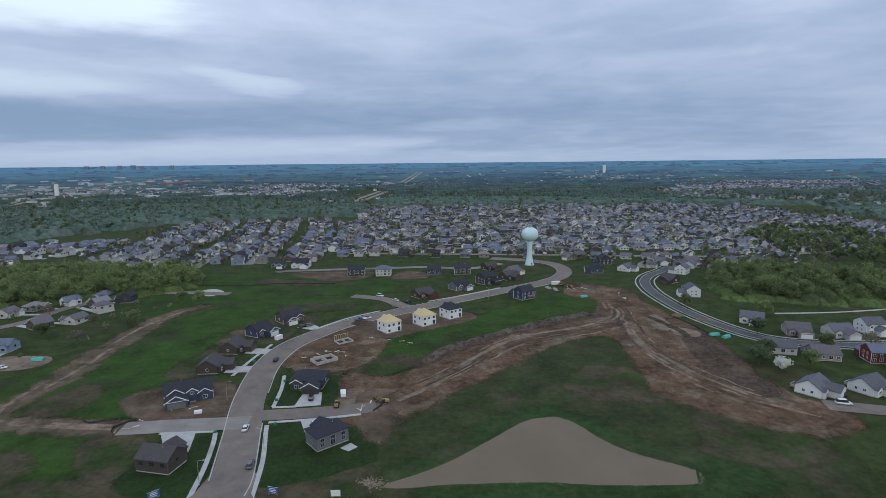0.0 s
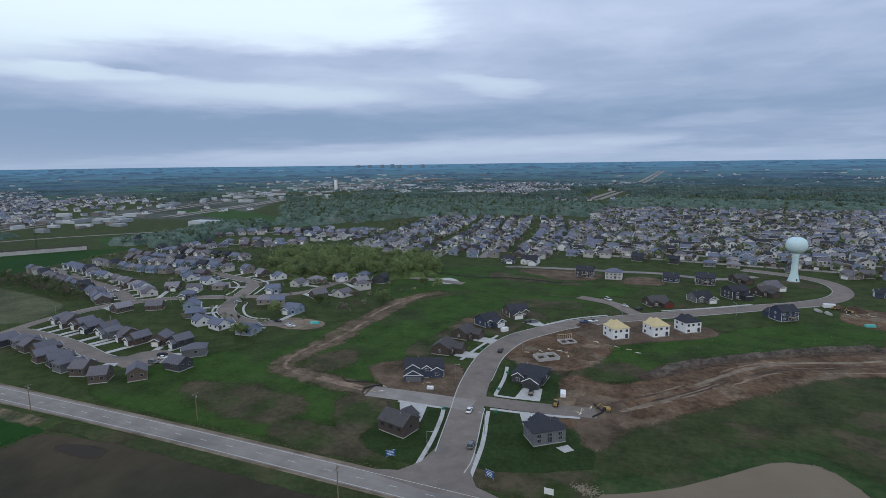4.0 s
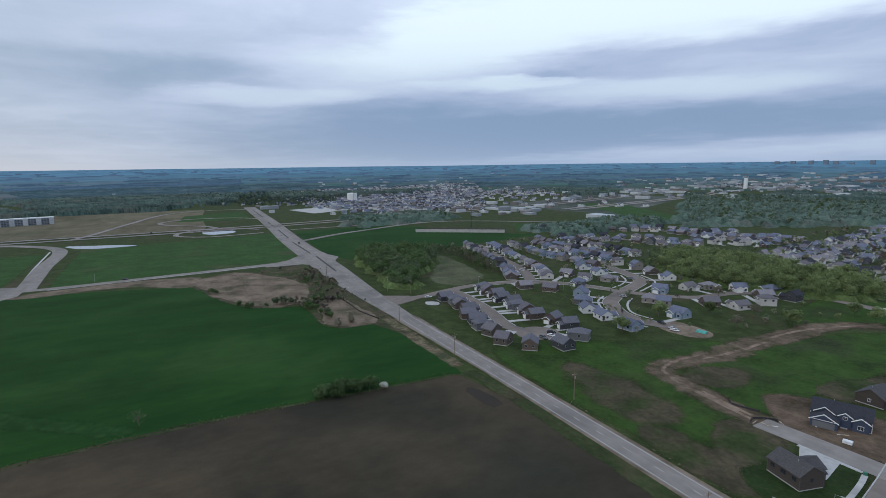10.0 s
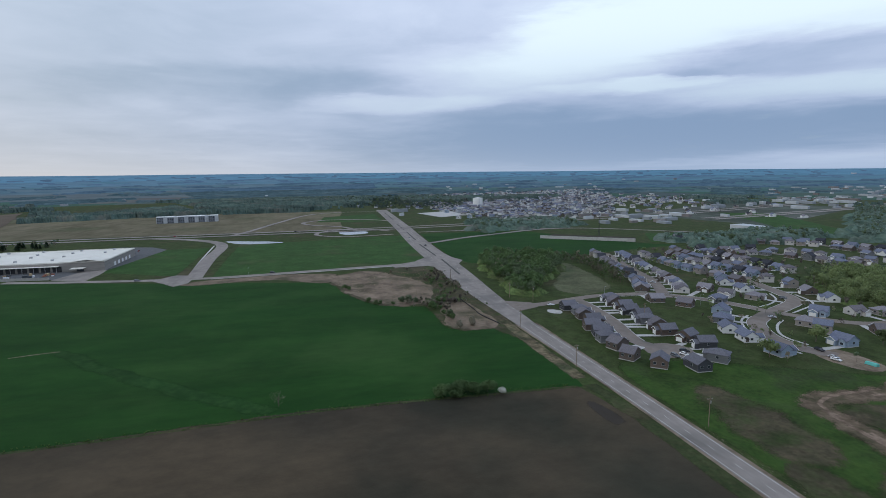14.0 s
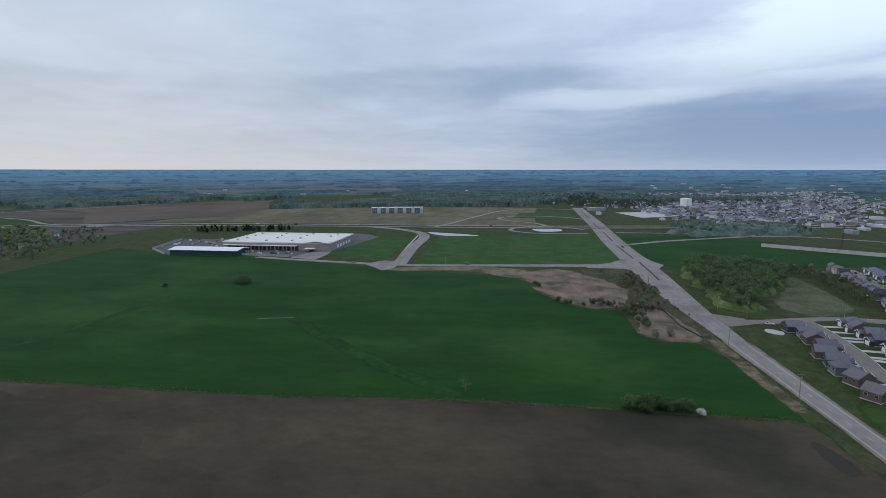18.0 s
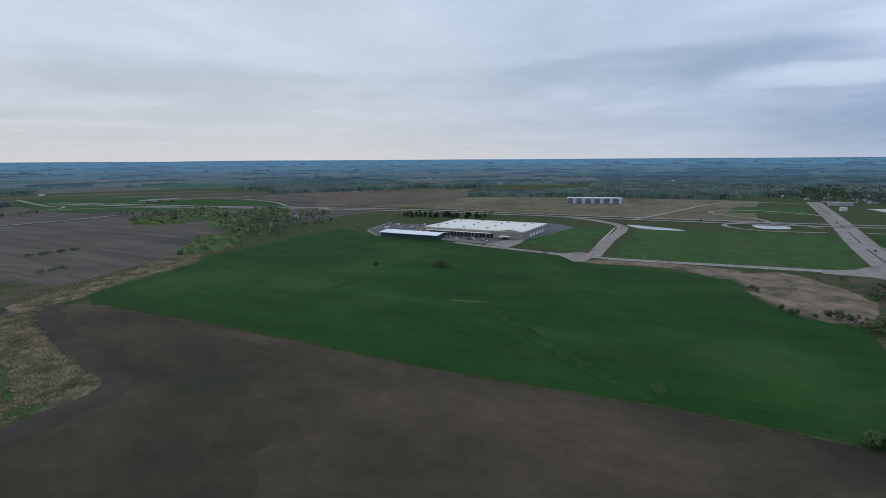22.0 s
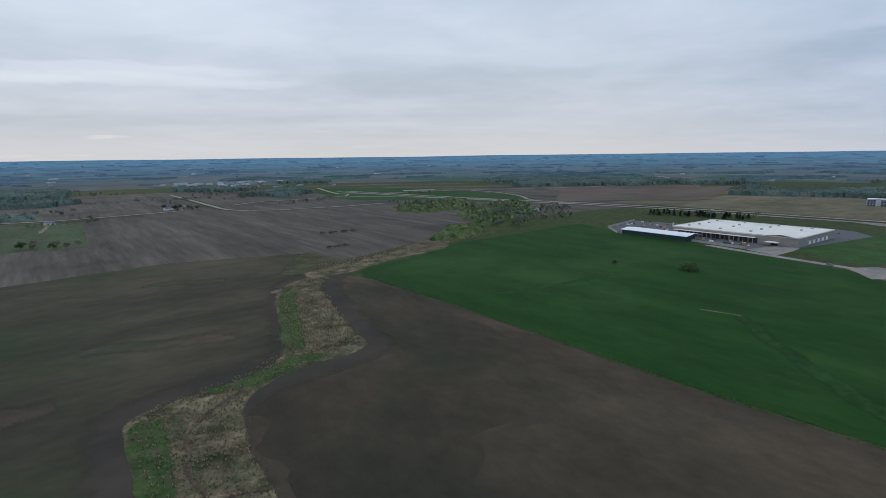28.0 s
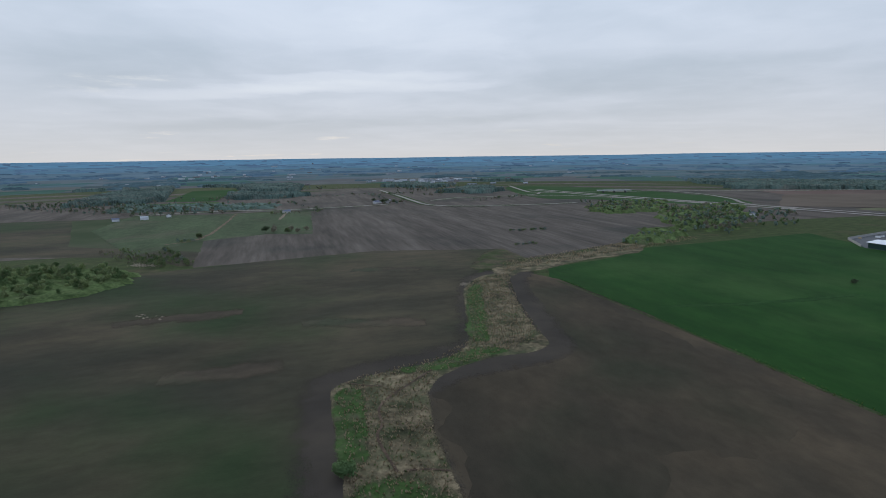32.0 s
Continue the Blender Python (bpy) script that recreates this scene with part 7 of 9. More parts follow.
wood_mass("hedge_wood", fill([(190, -388), (140, -403), (114, -432), (121, -480), (150, -500), (230, -520), (330, -480), (300, -400)], 330, 6, 11, 5), [LEAF_MID, LEAF_WOOD, LEAF_YOUNG], "clump of green trees at the field corner", 15, 220, 0.32)
wood_mass("creek_thicket", fill([(-488, -790), (-595, -880), (-700, -870), (-592, -727), (-470, -702)], 240, 4, 8, 6) + fill([(-605, -743), (-748, -754), (-664, -632), (-514, -507), (-444, -512), (-488, -598)], 430, 4, 9, 61) + fill([(-322, -462), (-418, -528), (-450, -500), (-339, -452)], 90, 3, 6, 62) + fill([(-664, -632), (-760, -636), (-601, -493), (-526, -499)], 70, 4, 9, 63), [LEAF_BELT, LEAF_MID, LEAF_WOOD, LEAF_BROWN], "thin greening thicket along the creek", 16, 60, 0.9)
LOT_BUSHES = [(-417, 20, 3.6), (-412, 23, 3.0), (-370, 34, 3.2), (-357, 40, 3.0), (-362, 38, 2.4), (-356, 49, 2.4), (-358, 56, 4.6), (-360, 61, 5.0), (-357, 66, 4.2), (-349, 72, 4.0), (-343, 75, 4.5), (-338, 73, 4.8), (-315, 78, 4.8), (-310, 80, 3.6), (-320, 76, 4.0), (-356, 81, 4.6), (-360, 86, 4.0), (-350, 90, 4.4), (-291, 79, 4.2), (-296, 88, 4.4), (-475, 64, 2.4), (-480, 80, 3.0)]
scrub_sites = [(x, y, h * 1.1, h * 0.8) for x, y, h in LOT_BUSHES[9:12] + LOT_BUSHES[15:]] + fill([(-436, 84), (-400, 88), (-352, 80), (-345, 100), (-400, 108), (-470, 106), (-462, 92)], 90, 1.6, 4.6, 7) + fill([(-352, 50), (-340, 72), (-322, 78), (-352, 92), (-368, 78)], 40, 2.0, 4.4, 71) + fill([(-480, 100), (-400, 108), (-320, 107), (-320, 111), (-480, 113)], 24, 1.2, 2.4, 73)
wood_mass("lot_bushes", [(x, y, h * 1.15, h * 0.85) for x, y, h in LOT_BUSHES[:9] + LOT_BUSHES[12:15]], [LEAF_WOOD, LEAF_DARK], "round green bushes along the edge of the dry lot", 18, 300, 0.7, "bushes")
wood_mass("scrub", scrub_sites, [LEAF_BROWN, LEAF_WOOD, LEAF_BARE, LEAF_BROWN], "brownish and green bushes in the dry lot", 17, 165, 1.1, "bushes")
wood_mass("garden_trees", fill(BURB_A, 520, 4, 9, 8, 6.5) + fill(BURB_B, 2300, 4, 10, 9, 5.8) + fill([(-520, 240), (-350, 255), (-300, 345), (-330, 480), (-520, 420)], 170, 4, 8, 10, 9) + fill([(-330, 240), (-200, 205), (-150, 330), (-200, 375), (-300, 340)], 60, 3, 7, 22, 9), [LEAF_BROWN, LEAF_MID, LEAF_BARE, LEAF_DARK], "small garden trees between the houses", 18, 36, 0.8, "trees")
wood_mass("field_bushes", [(-281 + 5 * k, -592 + 3 * (k % 3), 2.6 + 0.4 * (k % 3), 3.4) for k in range(-5, 5)] + [(-236 + 4 * k, -494 + 2 * (k % 2), 2.2 + 0.3 * (k % 3), 3.0) for k in range(-3, 4)], [LEAF_WOOD, LEAF_BELT, LEAF_MID], "low soft green bushes in the stubble field", 25, 140, 0.9, "bushes")
wood_mass("lane_bushes", [(118 - 5 * k + 2 * (k % 2), -596 + 12 * k, 4.5 + (k % 3), 4.2) for k in range(8)] + [(98 + 4 * k, -650 + 6 * (k % 2), 3.5, 3.6) for k in range(5)], [LEAF_WOOD, LEAF_BELT, LEAF_MID], "green bushes along the farm lane", 27, 120, 0.8, "bushes")
wood_mass("hedgerow", fill([(82, -498), (96, -520), (150, -610), (176, -590), (132, -515), (100, -494)], 90, 3, 6, 51) + fill([(-60, -900), (20, -900), (20, -912), (-60, -912)], 14, 5, 8, 52) + fill([(-520, -700), (-610, -860), (-520, -872), (-500, -760)], 70, 3, 6, 53), [LEAF_MID, LEAF_YOUNG, LEAF_BROWN], "green hedgerow bushes along the fields", 23, 50, 0.6, "hedge")
# broad belts farther out
BELTS = [
    ([(-520, 650), (-935, 1150), (-800, 1290), (-380, 1260), (-110, 1140), (-110, 920), (-200, 930), (-400, 850), (-440, 760)], 1700, 9, 15),
    ([(-110, 1080), (480, 1100), (900, 1000), (1500, 1300), (1400, 1550), (600, 1500), (-100, 1400)], 1500, 8, 14),
    ([(640, 620), (900, 700), (1500, 1000), (1400, 1200), (720, 920)], 500, 8, 14),
    ([(-770, 250), (-800, 420), (-900, 440), (-910, 260)], 160, 8, 13),
    ([(-600, 420), (-640, 650), (-560, 660), (-520, 450)], 160, 8, 13),
]
CROSS_WOOD = [(-505, 154), (-540, 185), (-500, 240), (-450, 222), (-395, 175), (-362, 164), (-350, 140), (-385, 142)]
HEDGE_WOOD = [(190, -388), (140, -403), (114, -432), (121, -480), (150, -500), (230, -520), (330, -480), (300, -400)]


def within(polys, rough):
    return lambda x, y: 0.3 if any(inside(x + rough * noise.noise(Vector((x * 0.05, y * 0.05, 2))), y + rough * noise.noise(Vector((x * 0.05, y * 0.05, 8))), p) for p in polys) else 0.0


canopy("inner_canopy", 330, 620, 4.0, within([WOOD_A, CROSS_WOOD, BOULEVARD_WOOD, HEDGE_WOOD], 8), CANOPY_GREEN, "inner foliage of the woods near the streets", 81, 1.5, 4.5)
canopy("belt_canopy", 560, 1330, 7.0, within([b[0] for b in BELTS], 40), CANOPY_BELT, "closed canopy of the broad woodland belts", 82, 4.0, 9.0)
THICKETS = [[(-488, -790), (-595, -880), (-700, -870), (-592, -727), (-470, -702)], [(-605, -743), (-748, -754), (-664, -632), (-514, -507), (-444, -512), (-488, -598)], [(-322, -462), (-418, -528), (-450, -500), (-339, -452)]]
thin = within(THICKETS, 26)
canopy("thicket_canopy", 540, 1180, 5.0, lambda x, y: thin(x, y) * (1 if noise.noise(Vector((x * 0.035, y * 0.035, 6))) > -0.08 else 0), CANOPY_GREEN, "low soft canopy of the creek thicket", 83, 2.0, 5.5)
sites = []
for k, (poly, n, a, b) in enumerate(BELTS):
    sites += fill(poly, n, a, b, 30 + k)
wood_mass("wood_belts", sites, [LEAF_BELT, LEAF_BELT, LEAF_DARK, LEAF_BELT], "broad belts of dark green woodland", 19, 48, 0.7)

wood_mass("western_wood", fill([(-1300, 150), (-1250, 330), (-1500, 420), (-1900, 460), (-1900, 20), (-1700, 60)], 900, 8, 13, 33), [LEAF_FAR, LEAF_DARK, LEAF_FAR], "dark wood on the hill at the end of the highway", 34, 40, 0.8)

# woods: some drawn by their corners, the rest strewn in broken belts
WOODED = [
    [(454, -1612), (345, -2128), (284, -1736), (276, -1191), (250, -1000), (330, -960), (420, -1212)],
    [(183, -2179), (-75, -1872), (-44, -1478), (108, -1577)],
    [(-1408, -1684), (-1919, -1613), (-1757, -974), (-1176, -718), (-1076, -803), (-1110, -1207)],
    [(-1188, -579), (-1598, -365), (-1392, -288), (-1160, -330), (-1080, -474)],
    [(-1977, -511), (-3103, 151), (-1400, 71), (-1290, -150)], [(-2793, -635), (-3344, 364), (-1401, 146), (-1308, -173)],
    [(-1518, -937), (-2199, -1933), (-1176, -1040), (-1218, -754)],
    [(-907, 1278), (-574, 1492), (-230, 1444), (-131, 1180), (-411, 1260)],
    [(-259, 2021), (534, 3198), (612, 2019), (245, 1445), (-30, 1430)], [(534, 3198), (869, 2005), (693, 1594), (347, 1571)],
]
OPEN_LAND = [
    [(329, -1928), (155, -1823), (118, -1234), (248, -1311)], [(-593, -1516), (-779, -1139), (-820, -758), (-661, -654), (-500, -815), (-539, -1070)],
    [(-855, -1821), (-1217, -1620), (-1174, -1178), (-797, -943), (-672, -1405)], [(-1101, -1082), (-1546, -756), (-994, -498), (-881, -630)],
    [(-1030, -912), (-1471, -876), (-1531, -679), (-1040, -508), (-792, -704)],
]
TOWN = [[(-958, 653), (-1300, 1226), (-1492, 1526), (-1602, 2358), (-1177, 2321), (-853, 1332), (-676, 663)], [(-1212, 155), (-1900, 700), (-1807, 1205), (-1196, 1090), (-897, 598), (-804, 226)]]


def woods_at(x, y):
    r = math.hypot(x, y)
    if any(inside(x, y, p) for p in OPEN_LAND):
        return 0.0
    X, Y, k = level_place(x, y)
    n = noise.fractal(Vector((X * 0.0032, Y * 0.0032, 1.0)), 1.0, 2.0, 4)
    fine = noise.noise(Vector((X * 0.018, Y * 0.018, 4.0))) / k ** 1.5
    if any(inside(x, y, p) for p in WOODED):
        return 0.14 + 0.3 * fine
    if abs(x + 166 - (y - 1300) * 0.057) < 75 and y > 1200 or abs(x + 1113 + (y - 1271) * 0.27) < 60 and y > 800:
        return 0.0
    if any(inside(x, y, p) for p in TOWN):
        return n * 0.5 - 0.22 + 0.25 * fine
    bias = 0.0 if r > 2200 else 0.02
    if y < -300:
        bias = -0.26 if r < 1900 else -0.14 if r < 2700 else -0.06
    return n * 0.7 + bias + 0.14 * fine




def far_canopy(name, r0, r1, step, n, keep, material, label, seed):
    """Far woods: a low rough canopy that falls off at its edges, wherever keep(x, y) is above zero."""
    rg = random.Random(seed)
    a0, a1 = radians(40), radians(305)
    rings = ring_steps(r0, r1, step)
    wood = {}
    for i in range(len(rings) - 1):
        r = (rings[i] + rings[i + 1]) / 2
        for j in range(n):
            a = a0 + (a1 - a0) * (j + 0.5) / n
            if keep(r * math.cos(a), r * math.sin(a)) > 0:
                wood[i, j] = True
    V, F, made = [], [], {}

    def vert(i, j):
        if (i, j) not in made:
            a = a0 + (a1 - a0) * (j + rg.uniform(-0.35, 0.35)) / n
            r = rings[i] + rg.uniform(-0.3, 0.3) * (rings[min(i + 1, len(rings) - 1)] - rings[i])
            x, y = r * math.cos(a), r * math.sin(a)
            deep = all(c in wood for c in ((i, j), (i - 1, j), (i, j - 1), (i - 1, j - 1)))
            h = rg.uniform(6.0, 11.0) if r1 < 2000 else rg.uniform(4.0, 6.0) / level_place(x, y)[2]
            made[i, j] = len(V)
            V.append((x, y, rise(x, y) + (h if deep else -0.4)))
        return made[i, j]

    for i, j in wood:
        q = [vert(i, j), vert(i + 1, j), vert(i + 1, j + 1), vert(i, j + 1)]
        F += [(q[0], q[1], q[2]), (q[0], q[2], q[3])]
    return tagged(raw(name, V, F, material, r1 > 2000), label, "woods", kind="stuff")


# each ring of woods takes a bluer canopy colour in place of haze
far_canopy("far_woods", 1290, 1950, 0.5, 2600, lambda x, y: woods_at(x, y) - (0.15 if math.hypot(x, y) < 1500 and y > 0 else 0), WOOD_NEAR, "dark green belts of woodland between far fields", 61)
far_canopy("middle_woods", 1950, 2600, 0.6, 2000, woods_at, WOOD_MIDDLE, "belts of woodland far off, painted blue-green with haze", 63)
far_canopy("distant_woods", 2600, 3500, 0.7, 1500, woods_at, WOOD_DISTANT, "distant woods between pale fields, blue-green from painted haze", 64)
far_canopy("horizon_woods", 3500, 4740, 0.7, 1300, woods_at, WOOD_FAR, "distant woods running to the horizon, painted blue for haze", 62)
sites = [s for poly, n in (([(73, -946), (204, -1113), (420, -1351), (560, -1280), (357, -1060), (200, -960)], 300), ([(-539, -899), (-632, -814), (-563, -710), (-487, -775)], 60), ([(-500, -590), (-634, -639), (-600, -560), (-467, -468)], 90)) for s in fill(poly, n, 6, 11, n)]
rg = random.Random(78)
for k in range(40):
    x, y, b = rg.uniform(-700, 350), rg.uniform(-1700, -1000), rg.choice((0.2, 1.75)) + rg.gauss(0, 0.1)
    ln = rg.uniform(20, 130)
    if any(inside(x, y, p) for p in OPEN_LAND):
        continue
    for q in range(int(ln / 5)):
        u, h = rg.uniform(-ln, ln), rg.uniform(4, 10)
        sites.append((x + u * math.cos(b), y + u * math.sin(b) + rg.gauss(0, 3), h, h * 0.5))
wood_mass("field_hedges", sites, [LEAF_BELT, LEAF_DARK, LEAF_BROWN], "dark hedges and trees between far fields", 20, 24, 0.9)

# ---- water tower ----
def water_tower():
    top = tagged(new("water_tower"), "pale aqua water tower on a flared pedestal", "water tower")
    paint = mat("aqua_paint", (0.54, 0.70, 0.72), (0.60, 0.76, 0.78), 0.3, (0.48, 0.63, 0.65), 0.15, 0.3, rough=0.45)

    def turned(profile, n=40):
        bm = bmesh.new()
        rows = [[bm.verts.new((r * math.cos(2 * math.pi * i / n), r * math.sin(2 * math.pi * i / n), z)) for i in range(n)] for r, z in profile]
        for a, b in zip(rows, rows[1:]):
            for i in range(n):
                bm.faces.new((a[i], a[(i + 1) % n], b[(i + 1) % n], b[i]))
        bm.faces.new(rows[0][::-1]), bm.faces.new(rows[-1])
        return bm

    bowl = [(7.3 * math.sin(a) ** 0.85 if 0 < a < math.pi else 0.05, 27.3 - 6.2 * math.cos(a)) for a in [math.pi * (0.1 + 0.88 * k / 22) for k in range(23)]]
    part("tank", turned(bowl), paint, top, smooth=True)
    part("stem", turned([(4.2, 0), (3.7, 1.2), (2.9, 4.5), (2.3, 8.5), (2.1, 14), (2.2, 19), (3.0, 22.5)]), paint, top, smooth=True)
    part("base_ring", turned([(4.3, -0.2), (4.3, 0.35), (4.0, 0.35)]), CONCRETE, top)
    part("vent", turned([(0.5, 33.2), (0.5, 34.0), (0.15, 34.3)], 14), paint, top)
    part("rail", turned([(1.6, 33.4), (1.6, 34.2), (1.5, 34.2), (1.5, 33.4)], 18), STEEL, top)
    part("door", boxes((-0.5, -3.75, 0.3, 0.5, -3.3, 2.4)), DARKTRIM, top)
    top.matrix_basis = pose(89.5, 462, 0, 0, 0, 20)
    return top


water_tower()

# ---- building-supply store ----
def store():
    top = tagged(new("big_box_store"), "large flat white-roofed store with grey walls and loading yard", "store")
    wallm = mat("store_wall", (0.24, 0.225, 0.205), (0.30, 0.28, 0.255), 0.2, rough=0.8, stretch=(0.4, 0.4, 3))
    roofm = mat("white_membrane", (0.66, 0.63, 0.56), (0.74, 0.71, 0.64), 0.06, (0.55, 0.52, 0.45), 0.03, 0.35, rough=0.7)
    x0, x1, y0, y1, h = -658, -567, -325, -198, 8.6
    part("wall_block", boxes((x0, y0, -0.2, x1, y1, h)), wallm, top)
    part("roof", boxes((x0 + 0.5, y0 + 0.5, h, x1 - 0.5, y1 - 0.5, h + 0.25)), roofm, top)
    for d in ((x0 - 0.1, y0 - 0.1, x1 + 0.1, y0 + 0.4), (x0 - 0.1, y1 - 0.4, x1 + 0.1, y1 + 0.1), (x0 - 0.1, y0 + 0.4, x0 + 0.4, y1 - 0.4), (x1 - 0.4, y0 + 0.4, x1 + 0.1, y1 - 0.4)):
        part("parapet", boxes((d[0], d[1], h - 0.3, d[2], d[3], h + 0.7)), roofm, top)
    part("front_gable", gable_roof(bmesh.new(), x1 - 16, x1 + 2, -226, -200, h + 0.7, 1.6, "x", 0.6), roofm, top)
    for k in range(14):
        x, y = x0 + 10 + (k % 4) * 21 + rng.uniform(-4, 4), y0 + 12 + (k // 4) * 32 + rng.uniform(-5, 5)
        part("rooftop_unit", boxes((x, y, h + 0.25, x + 2.6, y + 2.0, h + 1.7)), STEEL, top)
    # open canopy along the yard side
    for k in range(9):
        y = -318 + k * 9.5
        part("bay_opening", boxes((x1 - 0.2, y, 0.2, x1 + 0.06, y + 7.6, 5.2)), DARKTRIM, top)
    part("canopy", boxes((x1 + 0.1, -322, 5.6, x1 + 4.5, -236, 6.0)), roofm, top)
    for k in range(10):
        part("canopy_post", boxes((x1 + 4.0, -321 + k * 9.3, 0, x1 + 4.3, -320.7 + k * 9.3, 5.6)), STEEL, top)
    part("entry_canopy", boxes((x1 + 2, -224, 3.6, x1 + 10, -213, 4.1)), roofm, top)
    part("entry_door", boxes((x1 - 0.1, -222, 0.1, x1 + 0.08, -216, 3.2)), GLASS, top)
    for k in range(5):
        part("loading_door", boxes((x1 - 30 - k * 11, y1 - 0.1, 0.6, x1 - 25 - k * 11, y1 + 0.08, 4.2)), TRIM, top)
    return top


store()


def lumber_shed():
    top = tagged(new("lumber_shed"), "long green-walled open shed with white metal roof", "shed")
    green = mat("dark_green_sheet", (0.014, 0.042, 0.035), (0.022, 0.055, 0.046), 0.6, rough=0.5, stretch=(4, 4, 0.3))
    white = mat("white_sheet", (0.70, 0.71, 0.72), (0.78, 0.79, 0.80), 0.3, rough=0.45)
    part("back_wall", boxes((-524, -360, 0, -523.6, -284, 5.4)), green, top)
    part("end_wall", boxes((-549, -360, 0, -524, -359.6, 5.4)), green, top)
    part("end_wall", boxes((-540, -284.4, 0, -524, -284, 5.4)), green, top)
    part("roof", gable_roof(bmesh.new(), -549.5, -523, -361, -283.5, 5.5, 1.5, "y", 0.7, 0.2), white, top)
    for k in range(9):
        part("post", boxes((-549.2, -359 + k * 9.3, 0, -548.8, -358.6 + k * 9.3, 5.4)), STEEL, top)
    part("trim", boxes((-523.6, -360, 5.0, -523.4, -284, 5.4)), TRIM, top)


lumber_shed()
patch("store_yard", [(-525, -225), (-536, -284), (-523, -284), (-523, -362), (-556, -402), (-642, -420), (-660, -330), (-566, -326), (-566, -212)], 0.1, ASPHALT_DARK, "dark asphalt loading yard", "yard", 0.2, curved=False)
patch("store_apron", [(-512, -195), (-522, -225), (-566, -214), (-566, -196), (-540, -194)], 0.14, HIGHWAY, "pale concrete store apron", "yard", 0.2, curved=False)
patch("store_parking", [(-562, -197), (-600, -190), (-700, -176), (-730, -200), (-740, -240), (-700, -320), (-662, -322)], 0.1, ASPHALT_DARK, "dark asphalt car park", "car park", 0.2, curved=False)


def yard_fence(a, b):
    top = tagged(new("yard_fence"), "tall pale slatted yard fence", "fence")
    n = int(math.dist(a, b) / 4)
    for k in range(n):
        p, q = [a[i] + (b[i] - a[i]) * k / n for i in (0, 1)], [a[i] + (b[i] - a[i]) * (k + 1) / n for i in (0, 1)]
        o = part("panel", boxes((0.06, -0.05, 0.1, math.dist(p, q) - 0.06, 0.05, 2.6)), TAUPE_FENCE, top)
        o.matrix_basis = pose(p[0], p[1], 0, 0, 0, math.degrees(math.atan2(q[1] - p[1], q[0] - p[0])))
        o = part("post", boxes((-0.06, -0.06, -0.2, 0.06, 0.06, 2.8)), STEEL, top)
        o.matrix_basis = pose(p[0], p[1], 0)


TAUPE_FENCE = mat("fence_sheet", (0.30, 0.29, 0.27), (0.36, 0.35, 0.33), 0.5, rough=0.8)
yard_fence((-524, -227), (-530, -282))
yard_fence((-523, -366), (-556, -403))
yard_fence((-556, -403), (-640, -421))
# goods stacked in the yard
PALLET = [mat("stacked_timber", (0.38, 0.28, 0.16), (0.46, 0.35, 0.21), 1, rough=0.85), mat("wrapped_goods", (0.55, 0.56, 0.57), (0.66, 0.67, 0.68), 1, rough=0.5), mat("dark_goods", (0.05, 0.06, 0.07), (0.08, 0.09, 0.1), 1, rough=0.6), mat("brick_pallet", (0.24, 0.10, 0.07), (0.30, 0.14, 0.10), 1, rough=0.9)]
for k in range(46):
    top = tagged(new("goods_stack"), "stacked building materials on a pallet in the yard", "pallet", "yard goods")
    w, d, h = rng.uniform(1.5, 4.5), rng.uniform(1.2, 2.4), rng.uniform(0.9, 2.4)
    part("load", boxes((-w / 2, -d / 2, 0.25, w / 2, d / 2, h)), PALLET[k % 4], top)
    part("pallet", boxes((-w / 2, -d / 2, 0, w / 2, -d / 2 + 0.2, 0.24), (-w / 2, d / 2 - 0.2, 0, w / 2, d / 2, 0.24)), WOOD, top)
    x, y = (-rng.uniform(572, 640), -rng.uniform(335, 405)) if k < 30 else (-rng.uniform(538, 556), -rng.uniform(232, 280))
    top.matrix_basis = pose(x, y, 0.1, 0, 0, rng.choice((0, 90)) + rng.uniform(-4, 4))


# ---- apartment block ----
def apartments():
    top = tagged(new("apartment_block"), "long pale four-storey apartment block with dark window bays", "apartments")
    pale = mat("pale_panel", (0.50, 0.52, 0.54), (0.58, 0.60, 0.62), 0.1, rough=0.7)
    dark = mat("dark_panel", (0.15, 0.17, 0.20), (0.21, 0.23, 0.26), 0.2, rough=0.6)
    L, d, h = 106.0, 16.0, 11.6
    part("wall_block", boxes((-L / 2, -d / 2, -0.5, L / 2, d / 2, h)), pale, top)
    part("roof", boxes((-L / 2 - 0.4, -d / 2 - 0.4, h, L / 2 + 0.4, d / 2 + 0.4, h + 0.6)), TRIM, top)
    for b in range(6):
        u = -L / 2 + 0.5 + b * 17.6
        part("bay", boxes((u, -d / 2 - 0.6, 0, u + 11, -d / 2, h - 1.0)), dark, top)
        part("pier", boxes((u + 11.6, -d / 2 - 1.2, 0, u + 16.8, -d / 2, h + 1.0)), pale, top)
        for f in range(4):
            for k in range(3):
                window(top, u + 2 + k * 3.5, -d / 2 - 0.61, 1.7 + f * 2.75, 0, 2.2, 1.5, True)
            part("balcony", boxes((u + 12.8, -d / 2 - 2.3, 0.8 + f * 2.75, u + 16.4, -d / 2 - 1.2, 1.0 + f * 2.75)), STEEL, top)
    top.matrix_basis = pose(-1100, -235, 0, 0, 0, facing(0.98, 0.2))


apartments()

